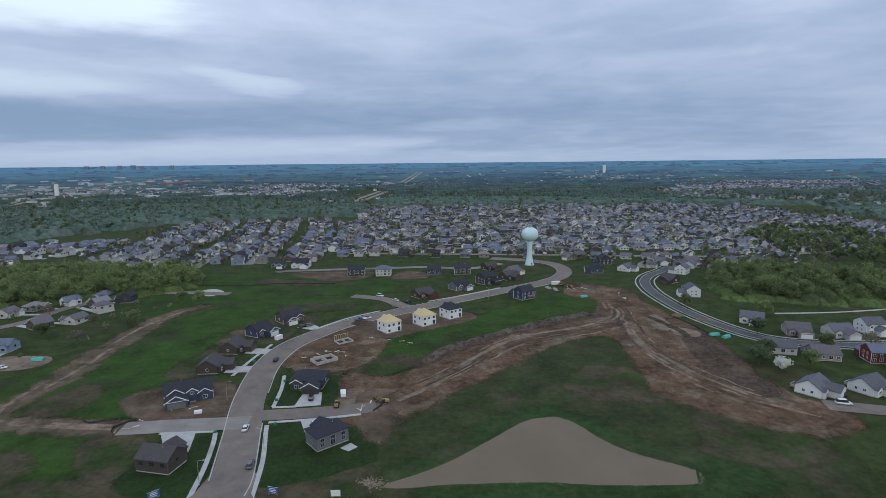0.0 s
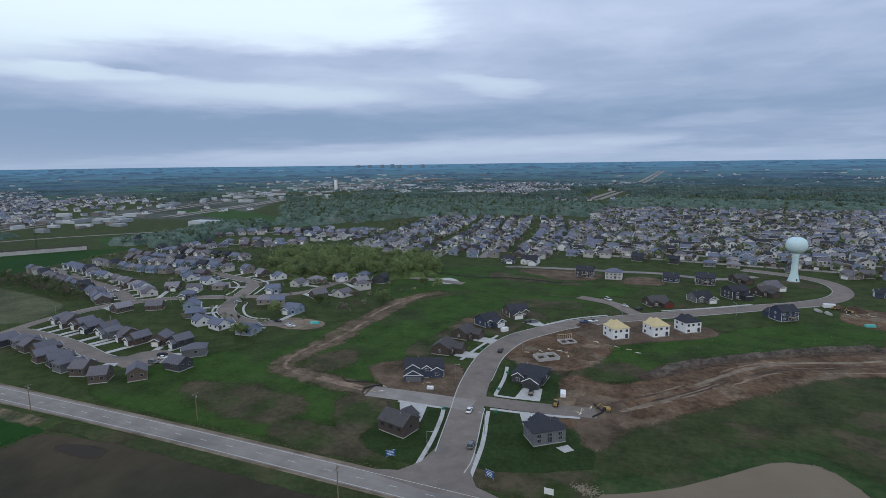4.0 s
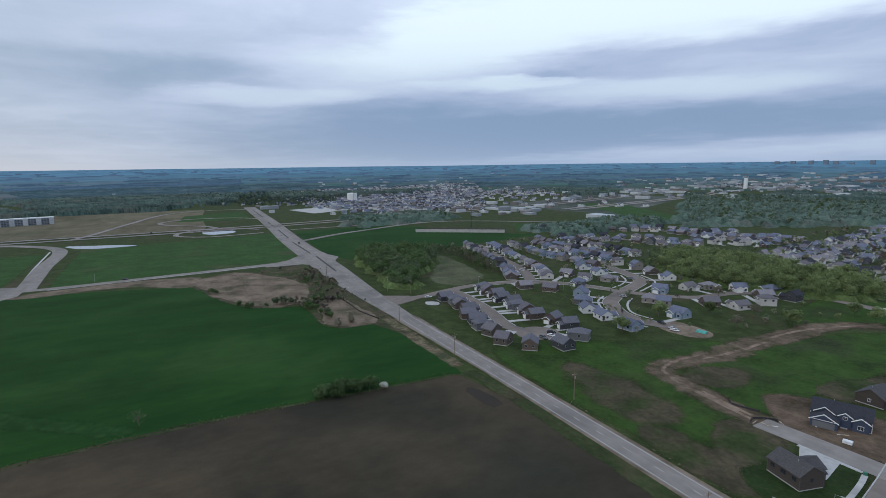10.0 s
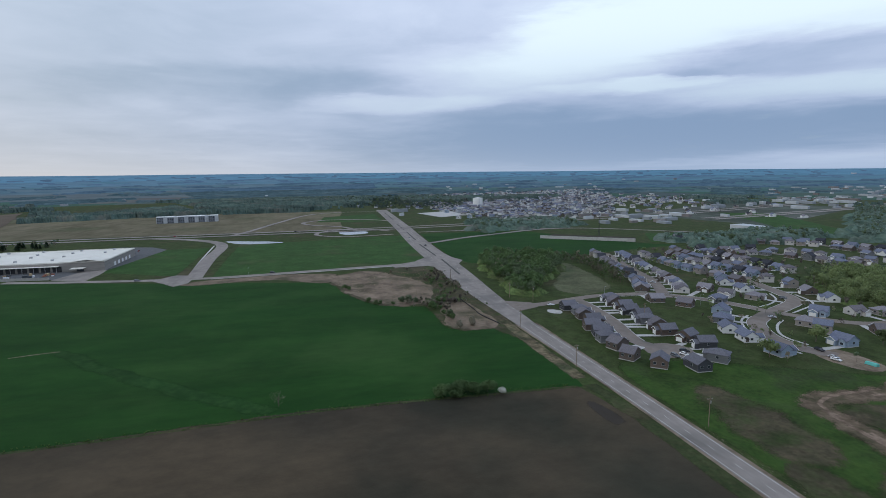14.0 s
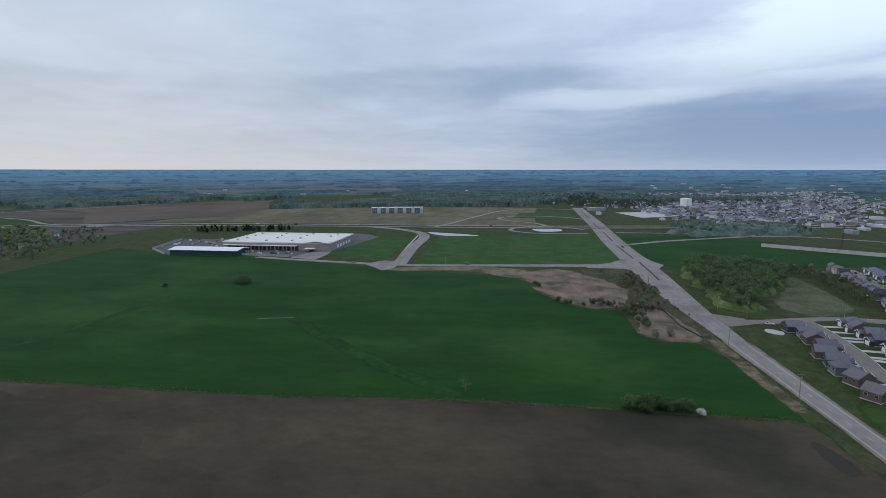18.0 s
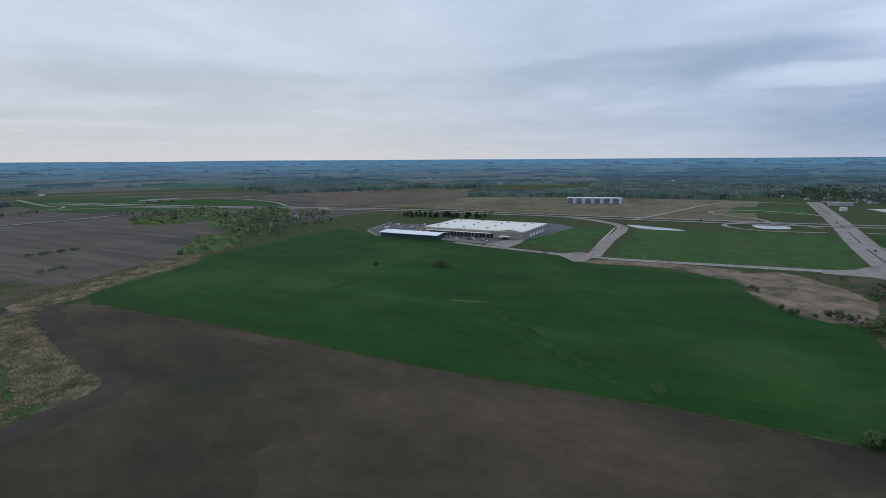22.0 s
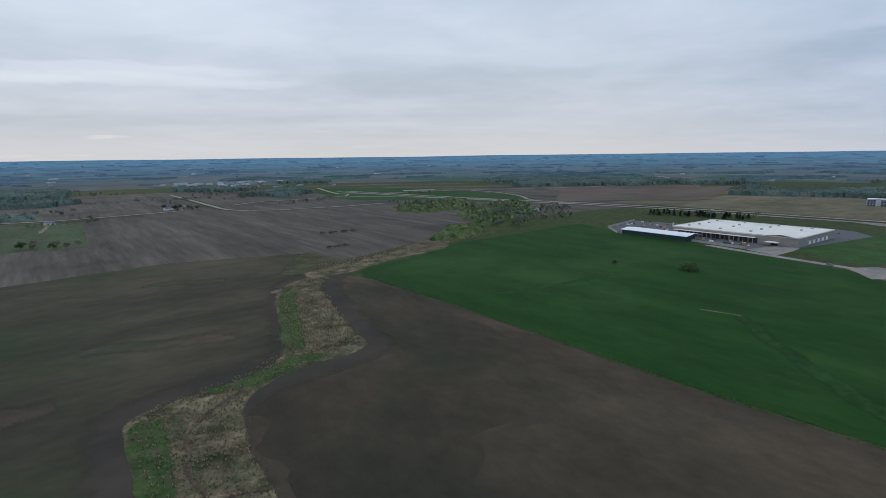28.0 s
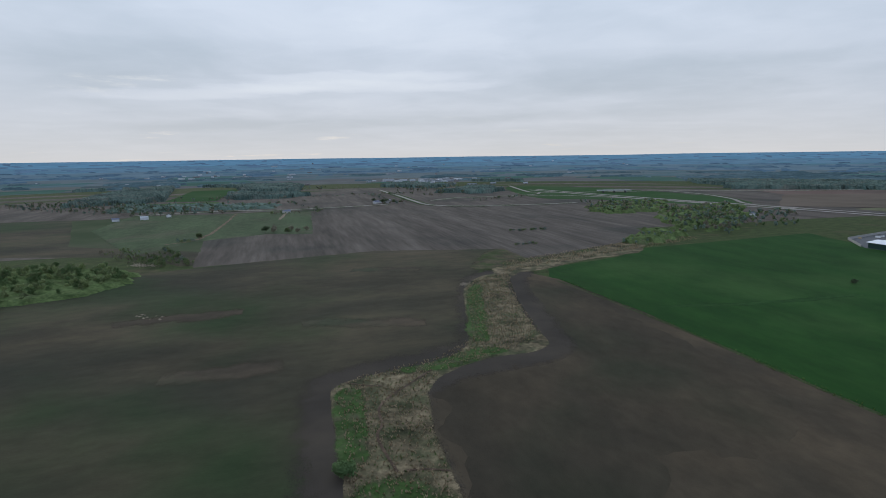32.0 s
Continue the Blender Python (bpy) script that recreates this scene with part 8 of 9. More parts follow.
# ---- vehicles ----
GLOSS = {}
for n, c in (("white", (0.72, 0.72, 0.72)), ("black", (0.016, 0.016, 0.018)), ("grey", (0.13, 0.135, 0.145)), ("silver", (0.42, 0.43, 0.45)), ("red", (0.28, 0.02, 0.02)), ("blue", (0.03, 0.06, 0.16))):
    GLOSS[n] = mat(n + "_car_paint", tuple(v * 0.95 for v in c), tuple(v * 1.05 for v in c), 1, rough=0.25, spec=0.5)
RUBBER = mat("rubber", (0.016, 0.016, 0.017), (0.026, 0.026, 0.027), 4, rough=0.9)
LAMP_RED = mat("tail_lens", (0.25, 0.01, 0.01), (0.32, 0.015, 0.012), 3, rough=0.3)
LAMP_CLEAR = mat("head_lens", (0.62, 0.62, 0.60), (0.7, 0.7, 0.68), 3, rough=0.2)


def vehicle(colour, kind, label):
    top = tagged(new("car"), label, "car")
    L, W, hb, ht = {"sedan": (4.7, 1.84, 0.92, 1.45), "suv": (4.8, 1.92, 1.05, 1.75), "van": (5.4, 2.0, 1.1, 2.1), "pickup": (5.7, 2.0, 1.08, 1.85)}[kind]

    def shell(profile, half, tuck):
        bm = bmesh.new()
        rows = []
        for s in (-1, 1):
            rows.append([bm.verts.new((x, s * (half - (tuck if z > hb else 0)), z)) for x, z in profile])
        bm.faces.new(rows[0]), bm.faces.new(rows[1][::-1])
        n = len(profile)
        for i in range(n):
            bm.faces.new((rows[0][i], rows[1][i], rows[1][(i + 1) % n], rows[0][(i + 1) % n]))
        bmesh.ops.recalc_face_normals(bm, faces=bm.faces)
        bmesh.ops.bevel(bm, geom=list(bm.edges), offset=0.07, segments=2, affect="EDGES")
        return bm

    part("body", shell([(-L / 2, 0.35), (-L / 2, hb - 0.08), (-L / 2 + 0.3, hb), (L / 2 - 1.3, hb), (L / 2 - 0.1, hb - 0.18), (L / 2, 0.6), (L / 2 - 0.1, 0.35)], W / 2, 0), GLOSS[colour], top, smooth=True)
    if kind == "pickup":
        a, b = -0.5, 1.35
    elif kind == "sedan":
        a, b = -L / 2 + 0.55, L / 2 - 1.25
    else:
        a, b = -L / 2 + 0.08, L / 2 - 1.2
    part("cabin", shell([(a, hb - 0.02), (a + (0.55 if kind == "sedan" else 0.2), ht - 0.06), (b - 0.75, ht - 0.06), (b, hb - 0.02)], W / 2 - 0.05, 0.16), GLASS, top)
    part("roof_panel", boxes((a + 0.62, -W / 2 + 0.28, ht - 0.07, b - 0.8, W / 2 - 0.28, ht + 0.01)), GLOSS[colour], top)
    for x in (-L / 2 + 0.85, L / 2 - 0.9):
        for s in (-1, 1):
            w = part("wheel", tube(bmesh.new(), (x, s * (W / 2 - 0.22), 0.34), (x, s * (W / 2 + 0.01), 0.34), 0.34, 0.34, 14), RUBBER, top)
            part("rim", tube(bmesh.new(), (x, s * (W / 2), 0.34), (x, s * (W / 2 + 0.03), 0.34), 0.2, 0.2, 10), STEEL, w)
    for s in (-1, 1):
        part("headlight", boxes((L / 2 - 0.12, s * 0.68 - 0.17, 0.62, L / 2 + 0.01, s * 0.68 + 0.17, 0.76)), LAMP_CLEAR, top)
        part("tail_light", boxes((-L / 2 - 0.015, s * 0.74 - 0.12, 0.68, -L / 2 + 0.1, s * 0.74 + 0.12, 0.86)), LAMP_RED, top)
    return top


CARS = {
    "ws": vehicle("white", "sedan", "white saloon car on the street"), "bs": vehicle("black", "suv", "black sport utility car on grey asphalt"),
    "gs": vehicle("grey", "suv", "dark grey sport utility car on asphalt"), "wv": vehicle("white", "van", "white van parked on the street"),
    "ss": vehicle("silver", "sedan", "silver saloon car parked on asphalt"), "rs": vehicle("red", "sedan", "dark red saloon car parked on asphalt"),
    "bp": vehicle("blue", "pickup", "dark blue pickup truck on the dirt"), "wp": vehicle("white", "pickup", "white pickup truck parked on asphalt"),
}
for key, x, y, a, z in (("ws", -63.5, 174, 97, 0.11), ("gs", -54.5, 151, 95, 0.11), ("bs", -71, 239, 92, 0.11), ("bs", -46, 197, 100, 0.15), ("ws", -40.5, 176, 110, 0.16),
                        ("wv", -33, 357.5, -35, 0.12), ("ws", -21.5, 345, -45, 0.12), ("bs", -13, 340, 60, 0.1), ("bs", -70, 290, 40, 0.15), ("gs", -67, 292, 40, 0.15),
                        ("bp", -40, 301, 30, 0.1), ("wp", -36, 304, 35, 0.1), ("wv", 153, 182, -15, 0.12), ("bs", 159, 190, 60, 0.1), ("ws", -218, 173, 30, 0.12), ("bs", -222, 176, 60, 0.12), ("gs", -217, 167, 10, 0.12), ("ss", -196, 238, 20, 0.12), ("ws", -193, 236, 20, 0.12), ("bs", -206, 241, 0, 0.12),
                        ("gs", -640, 130, 185, 0.13), ("ss", -720, 124, 5, 0.13), ("ws", -326, 152, 80, 0.12), ("bs", -503, -40, 92, 0.12), ("gs", -497, -150, 100, 0.12), ("rs", -844, -200, 92, 0.12), ("ws", -846, -420, 75, 0.12), ("bs", -855, -30, 92, 0.12), ("gs", -300, 315, 40, 0.12), ("ss", -262, 268, 50, 0.12), ("ws", -372, 262, 20, 0.12)):
    put(CARS[key], x, y, a, "cars", z)
r5 = random.Random(3)
for k in range(34):
    row, col = divmod(k, 17)
    put(CARS[r5.choice(("ws", "bs", "gs", "ss", "rs", "wp"))], -678 - row * 17 - r5.uniform(0, 1), -205 - col * 5.6 - r5.uniform(0, 2), 6 + r5.uniform(-3, 3), "store car park", 0.1)

# ---- poles ----
def power_pole(label="weathered wooden power pole with crossarm"):
    top = tagged(new("power_pole"), label, "pole")
    part("pole", tube(bmesh.new(), (0, 0, -0.5), (0, 0, 11), 0.17, 0.11, 8), WOOD, top)
    part("crossarm", boxes((-1.2, -0.07, 10.1, 1.2, 0.07, 10.25)), WOOD, top)
    for x in (-1.05, -0.4, 0.4, 1.05):
        part("insulator", tube(bmesh.new(), (x, 0, 10.25), (x, 0, 10.5), 0.06, 0.04, 6), CONCRETE, top)
    part("transformer", tube(bmesh.new(), (0.32, 0, 8.6), (0.32, 0, 9.5), 0.22, 0.22, 8), STEEL, top)
    return top


PP = power_pole()
for x, y in ((-217, 114.5), (-152, 132), (-78, 110.5), (-283, 113), (-340, 145), (-357, 134), (-277, 190), (-420, 106)):
    put(PP, x, y, 90, "power poles")


def street_lamp():
    top = tagged(new("street_lamp"), "slim grey street lamp with short arm", "street lamp")
    part("pole", tube(bmesh.new(), (0, 0, -0.2), (0, 0, 7.5), 0.09, 0.06, 8), STEEL, top)
    part("arm", tube(bmesh.new(), (0, 0, 7.4), (1.6, 0, 7.7), 0.045, 0.035, 6), STEEL, top)
    part("lamp_head", boxes((1.4, -0.14, 7.62, 2.1, 0.14, 7.76)), STEEL, top)
    part("base", tube(bmesh.new(), (0, 0, -0.2), (0, 0, 0.3), 0.18, 0.16, 8), CONCRETE, top)
    return top


SL = street_lamp()
for x, y, a in ((-78.5, 198, 0), (-66, 142, 0), (-53, 160, 180), (-62, 246, 180), (-20, 303, 130), (40, 345, 130), (-300, 248, 30), (-340, 200, 0), (-700, 122, 90), (-790, 140, 90), (-600, -105, 90), (-495, -60, 180)):
    put(SL, x, y, a, "street lamps")


def lattice_mast():
    top = tagged(new("radio_mast"), "tall dark lattice mast beyond the fields", "mast")
    for k in range(3):
        a = k * 2.0944
        part("leg", tube(bmesh.new(), (1.2 * math.cos(a), 1.2 * math.sin(a), 0), (0.25 * math.cos(a), 0.25 * math.sin(a), 26), 0.18, 0.12, 5), DARKTRIM, top)
    for j in range(10):
        z, r = j * 2.6, 1.2 - 0.95 * j / 10
        bm = bmesh.new()
        for k in range(3):
            a, b = k * 2.0944, (k + 1) * 2.0944
            tube(bm, (r * math.cos(a), r * math.sin(a), z), (r * 0.92 * math.cos(b), r * 0.92 * math.sin(b), z + 2.6), 0.1, 0.1, 4)
        part("brace", bm, DARKTRIM, top)
    top.matrix_basis = pose(-670, 383, 0)


lattice_mast()

# ---- building site ----
def mound(name, x, y, r, h, material, label, seed):
    rg = random.Random(seed)
    V, F, n, m = [], [], 26, 8
    for j in range(m + 1):
        t = j / m
        for i in range(n):
            a = 2 * math.pi * i / n
            rr = r * (1 - t) * (1 + 0.25 * noise.noise(Vector((math.cos(a) * 1.3, math.sin(a) * 1.3, seed))))
            z = h * math.sin(t * math.pi / 2) * (1 + 0.2 * noise.noise(Vector((rr * math.cos(a) * 0.6, rr * math.sin(a) * 0.6, seed + 5))))
            V.append((x + rr * math.cos(a), y + rr * math.sin(a) * 0.75, -0.1 + z + 0.12 * rg.random()))
    for j in range(m):
        for i in range(n):
            F.append((j * n + i, j * n + (i + 1) % n, (j + 1) * n + (i + 1) % n, (j + 1) * n + i))
    return tagged(raw(name, V, F, material), label, "dirt pile")


for k, (x, y, r, h, m) in enumerate(((-34, 252, 6, 2.2, DIRT), (-30, 244, 4, 1.6, DIRT), (-58, 248, 4, 1.2, DIRT_PALE), (-38, 296, 7, 1.6, MUD), (-106, 207, 4, 1.5, DIRT), (-112, 203, 3, 1.2, DIRT), (106, 380, 7, 3.2, MUD), (99, 386, 4, 2.0, DIRT), (112, 362, 5, 1.2, DIRT_PALE), (146, 300, 4, 1.5, DIRT_PALE), (157, 290, 5, 1.2, DIRT_PALE), (-103, 283, 5, 1.4, DIRT), (-104, 270, 4, 1.0, DIRT),)):
    mound("soil_mound", x, y, r, h, m, "heap of loose brown soil on the building site", k)


def berm(name, pts, width, h, material, label, seed, step=0.8):
    """A long broken heap of clods pushed up along a line."""
    C, V, F, n = curve_through(pts, step), [], [], 9
    for i, p in enumerate(C):
        t = (C[min(i + 1, len(C) - 1)] - C[max(i - 1, 0)]).normalized()
        swell = max(0.12, 0.62 + 0.9 * noise.noise(Vector((i * step * 0.16, seed, 0)))) * min(1, i / 5, (len(C) - 1 - i) / 5)
        for j in range(n):
            u = (j / (n - 1) - 0.5) * 2
            x, y = p.x - t.y * u * width / 2 * (0.7 + 0.5 * swell), p.y + t.x * u * width / 2 * (0.7 + 0.5 * swell)
            z = h * swell * max(0, 1 - u * u) * (1 + 0.7 * noise.noise(Vector((x * 0.7, y * 0.7, seed)))) + 0.25 * (1 - abs(u)) * noise.noise(Vector((x * 2.1, y * 2.1, seed)))
            V.append((x, y, 0.02 + z if abs(u) < 1 else -0.1))
    for i in range(len(C) - 1):
        for j in range(n - 1):
            a = i * n + j
            F.append((a, a + 1, a + n + 1, a + n))
    return tagged(raw(name, V, F, material), label, "dirt pile")


berm("soil_berm", [(-2, 234), (6, 247), (18, 258.5), (33, 270), (52, 283), (69, 294)], 6.0, 1.5, CLOD, "long broken berm of dark clods beside the haul road", 3)
berm("soil_berm", [(66, 293), (85, 301.5), (102, 307)], 7.0, 2.0, CLOD, "high dark berm of churned clods", 7)
berm("soil_berm", [(128, 300), (134, 270), (130, 244), (134, 214)], 5.0, 1.0, MUD, "low broken berm of dark soil on the slope", 11)


def foundation(x, y, turn, w, d, h, label, partial=False):
    top = tagged(new("house_foundation"), label, "foundation")
    part("slab", boxes((-w / 2, -d / 2, -0.2, w / 2, d / 2, 0.16)), MUD, top)
    for q in ((-w / 2, -d / 2, w / 2, -d / 2 + 0.3), (-w / 2, d / 2 - 0.3, w / 2, d / 2), (-w / 2, -d / 2 + 0.3, -w / 2 + 0.3, d / 2 - 0.3), (w / 2 - 0.3, -d / 2 + 0.3, w / 2, d / 2 - 0.3), (-0.15, -d / 2 + 0.3, 0.15, d / 2 - 0.3)):
        part("wall", boxes((q[0], q[1], 0.16, q[2], q[3], h)), CONCRETE, top)
    if partial:
        for k in range(8):
            u = -w / 2 + 0.2 + k * (w - 0.4) / 7
            part("stud", boxes((u - 0.06, d / 2 - 0.25, h, u + 0.06, d / 2 - 0.1, h + 2.4)), SHEATH, top)
        part("top_plate", boxes((-w / 2, d / 2 - 0.27, h + 2.4, w / 2, d / 2 - 0.08, h + 2.52)), SHEATH, top)
    top.matrix_basis = pose(x, y, 0.08, 0, 0, turn)


foundation(-48.5, 237.5, 38, 10.5, 7, 1.6, "open concrete basement walls of a house being built")
foundation(-43.5, 264, 36, 8, 6, 0.9, "concrete foundation with the first timber framing", True)

YELLOW = mat("machine_yellow", (0.30, 0.20, 0.05), (0.40, 0.27, 0.08), 0.8, (0.25, 0.17, 0.06), 0.6, 0.3, rough=0.5)


def excavator(label):
    top = tagged(new("excavator"), label, "excavator")
    for s in (-1, 1):
        t = part("track", boxes((-1.8, s * 1.15 - 0.28, 0.05, 1.8, s * 1.15 + 0.28, 0.85)), RUBBER, top)
        for x in (-1.4, -0.5, 0.5, 1.4):
            part("roller", tube(bmesh.new(), (x, s * 1.15 - 0.3, 0.4), (x, s * 1.15 + 0.3, 0.4), 0.28, 0.28, 8), STEEL, t)
    part("turntable", tube(bmesh.new(), (0, 0, 0.8), (0, 0, 1.05), 0.9, 0.9, 14), DARKTRIM, top)
    part("engine_house", boxes((-2.0, -1.25, 1.05, 0.4, 1.25, 2.1)), YELLOW, top)
    part("cab", boxes((0.4, 0.2, 1.05, 1.6, 1.2, 2.8)), GLASS, top)
    part("cab_roof", boxes((0.35, 0.15, 2.8, 1.65, 1.25, 2.9)), YELLOW, top)
    part("boom", tube(bmesh.new(), (0.6, -0.3, 1.6), (3.0, -0.3, 4.2), 0.28, 0.2, 6), YELLOW, top)
    part("stick", tube(bmesh.new(), (3.0, -0.3, 4.2), (4.8, -0.3, 2.0), 0.2, 0.15, 6), YELLOW, top)
    part("bucket", boxes((4.4, -0.8, 1.2, 5.2, 0.2, 2.0)), DARKTRIM, top)
    return top


def loader(label):
    top = tagged(new("wheel_loader"), label, "loader")
    part("body", boxes((-2.4, -0.9, 0.8, 0.6, 0.9, 2.0)), YELLOW, top)
    part("cab", boxes((-0.6, -0.75, 2.0, 0.7, 0.75, 3.2)), GLASS, top)
    part("cab_roof", boxes((-0.7, -0.85, 3.2, 0.8, 0.85, 3.3)), YELLOW, top)
    for x in (-1.6, 1.3):
        for s in (-1, 1):
            part("wheel", tube(bmesh.new(), (x, s * 0.8, 0.75), (x, s * 1.3, 0.75), 0.75, 0.75, 14), RUBBER, top)
    part("front_frame", boxes((0.6, -0.6, 0.7, 2.0, 0.6, 1.4)), YELLOW, top)
    part("lift_arm", boxes((1.2, -0.7, 1.2, 3.2, -0.5, 1.5)), YELLOW, top)
    part("lift_arm", boxes((1.2, 0.5, 1.2, 3.2, 0.7, 1.5)), YELLOW, top)
    part("bucket", boxes((3.1, -1.3, 0.15, 4.0, 1.3, 1.2)), DARKTRIM, top)
    return top


LOA = loader("yellow wheel loader parked on the stub street")
EXC = excavator("yellow tracked excavator on the dirt")
LOA.scale = EXC.scale = (0.72, 0.72, 0.72)


def stand(ob, x, y, turn, z):
    ob.matrix_basis = pose(x, y, z, 0, 0, turn) @ Matrix.Diagonal((0.72, 0.72, 0.72, 1))


stand(LOA, -35, 190, 95, 0.12)
stand(EXC, -17, 192, 200, 0.1)
stand(copy_thing(EXC, pose(0, 0, 0)), 102, 373, 200, 0.1)
stand(copy_thing(LOA, pose(0, 0, 0)), 96, 380, 10, 0.1)

TEAL = mat("teal_pipe", (0.10, 0.42, 0.38), (0.14, 0.50, 0.45), 1, rough=0.5)


def pipe_stack(x, y, turn, label, m):
    top = tagged(new("pipe_stack"), label, "pipe stack")
    for j in range(3):
        for k in range(5 - j):
            part("pipe", tube(bmesh.new(), (-2.5, (k - 2 + j * 0.5) * 0.5, 0.25 + j * 0.42), (2.5, (k - 2 + j * 0.5) * 0.5, 0.25 + j * 0.42), 0.24, 0.24, 8), m, top)
    top.matrix_basis = pose(x, y, 0.1, 0, 0, turn)


pipe_stack(104, 346, 20, "stack of teal plastic pipes on the dirt", TEAL)
pipe_stack(148, 263, 10, "stack of teal plastic pipes by the slope", TEAL)
pipe_stack(152, 259, 30, "stack of teal plastic pipes by the slope", TEAL)
pipe_stack(-184, 246, 10, "stack of teal plastic pipes by the pad", TEAL)
pipe_stack(90, 367, 100, "stack of grey concrete pipes", CONCRETE)
pipe_stack(86, 372, 110, "stack of pale concrete pipes", CONCRETE)


def container(x, y, turn, m, label, w=6.0, d=2.4, h=2.4):
    top = tagged(new("container"), label, "container")
    part("box", boxes((-w / 2, -d / 2, 0.15, w / 2, d / 2, h)), m, top)
    for k in range(12):
        u = -w / 2 + 0.3 + k * (w - 0.6) / 11
        part("rib", boxes((u - 0.06, -d / 2 - 0.05, 0.2, u + 0.06, d / 2 + 0.05, h - 0.05)), m, top)
    part("skid", boxes((-w / 2, -d / 2 + 0.2, 0, w / 2, -d / 2 + 0.5, 0.15), (-w / 2, d / 2 - 0.5, 0, w / 2, d / 2 - 0.2, 0.15)), DARKTRIM, top)
    top.matrix_basis = pose(x, y, 0.1, 0, 0, turn)


container(-34, 200, 100, WRAP, "pale skip container beside the dark house", 4.5, 2.0, 1.5)
container(94, 384, 10, WRAP, "white site trailer on the dirt")
container(-78, 270, 60, WRAP, "white site trailer beside the street", 4.0, 2.0, 2.2)
container(-85, 187, 15, WRAP, "small pale skip on the bare lot", 2.6, 1.6, 1.1)
# lumber and debris on the lots
for k in range(40):
    base = ((-95, 192, 10, 5), (-55, 247, 9, 8), (-45, 250, 12, 12), (-20, 265, 14, 8), (104, 366, 12, 10), (-105, 178, 6, 5), (-25, 190, 6, 5), (130, 345, 10, 12))[k % 8]
    x, y = base[0] + rng.gauss(0, base[2] * 0.5), base[1] + rng.gauss(0, base[3] * 0.5)
    top = tagged(new("lumber_pile"), "loose pile of pale boards on bare dirt", "lumber", "site lumber")
    for j in range(rng.randrange(2, 5)):
        w = rng.uniform(1.2, 3.6)
        o = part("board", boxes((-w / 2, -0.14, 0.02 + j * 0.07, w / 2, 0.14, 0.08 + j * 0.07)), (SHEATH, WRAP, WOOD)[(k + j) % 3], top)
        o.matrix_basis = pose(rng.uniform(-0.3, 0.3), rng.uniform(-0.3, 0.3), 0, 0, 0, rng.uniform(-30, 30))
    top.matrix_basis = pose(x, y, 0.1, 0, 0, rng.uniform(0, 180))


def silt_fence(pts, label="black silt fence along the dirt", h=0.8):
    C = curve_through(pts, 3.0)
    top = tagged(new("silt_fence"), label, "fence")
    for a, b in zip(C, C[1:]):
        w = (b - a).length
        ang = math.degrees(math.atan2(b.y - a.y, b.x - a.x))
        o = part("cloth", boxes((0, -0.02, 0, w, 0.02, h)), DARKTRIM, top)
        o.matrix_basis = pose(a.x, a.y, 0.05, 0, 0, ang)
        o = part("stake", boxes((-0.03, -0.05, -0.2, 0.03, 0.05, h + 0.25)), WOOD, top)
        o.matrix_basis = pose(a.x, a.y, 0.05, 0, 0, ang)


silt_fence([(-107, 171), (-110, 177), (-105, 183)])
silt_fence([(-126, 186), (-121, 181), (-112, 184)])
silt_fence([(-22, 196), (-18, 190), (-21, 185)])
silt_fence([(-359, 98), (-331, 99), (-316, 99), (-293, 104)], "black silt fence in the dry lot")
silt_fence([(-178, 402), (-140, 396), (-110, 402), (-70, 398)], "low dark silt fence across the meadow")
silt_fence([(141, 300), (145, 282), (147, 262)], "dark silt fence on the slope", 0.6)


def stones(name, pts, n, wide, smin, smax, label, seed, closed=False):
    """Broken stones laid along a line."""
    rg = random.Random(seed)
    C = curve_through(pts, 1.0, closed)
    V, F = [], []
    for k in range(n):
        p = rg.choice(C)
        x, y, s = p.x + rg.gauss(0, wide), p.y + rg.gauss(0, wide), rg.uniform(smin, smax)
        i = len(V)
        for d in ((1, 0, 0), (-1, 0, 0), (0, 1, 0), (0, -1, 0), (0, 0, 1), (0, 0, -1)):
            V.append((x + d[0] * s * rg.uniform(0.7, 1.3), y + d[1] * s * rg.uniform(0.7, 1.3), 0.15 + d[2] * s * 0.6 * rg.uniform(0.7, 1.2)))
        F += [tuple(i + q for q in f) for f in ((0, 2, 4), (2, 1, 4), (1, 3, 4), (3, 0, 4), (2, 0, 5), (1, 2, 5), (3, 1, 5), (0, 3, 5))]
    return tagged(raw(name, V, F, ROCK), label, "stones", kind="stuff")


stones("riprap", [(9, 139), (30, 138.6), (54, 136.2), (75, 136)], 300, 0.3, 0.1, 0.24, "pale riprap stones along the pond edge", 1)
stones("riprap", [(41, 177.5), (48, 175.5), (60, 155.5), (77, 142.5), (76, 136)], 260, 0.3, 0.1, 0.24, "pale riprap stones along the pond edge", 2)
stones("riprap", [(-13, 139), (0, 146.5), (16, 159.5), (33, 175)], 90, 0.3, 0.08, 0.2, "sparse stones along the pond edge", 3)
stones("rock_pile", [(-19, 141), (-15, 140)], 220, 1.1, 0.14, 0.36, "heap of pale broken rock beside the pond", 4)
stones("roadside_stones", [(-62, 129.2), (-110, 129.6), (-150, 129.2)], 110, 0.5, 0.06, 0.2, "scattered stones beside the highway", 5)
stones("creek_stones", [(-124, -356), (-118, -350)], 90, 1.5, 0.25, 0.7, "pale stones at the culvert", 6)
stones("field_stones", [(75, -331), (84, -345)], 12, 2.5, 0.5, 1.3, "pale stones in the tilled field", 7)


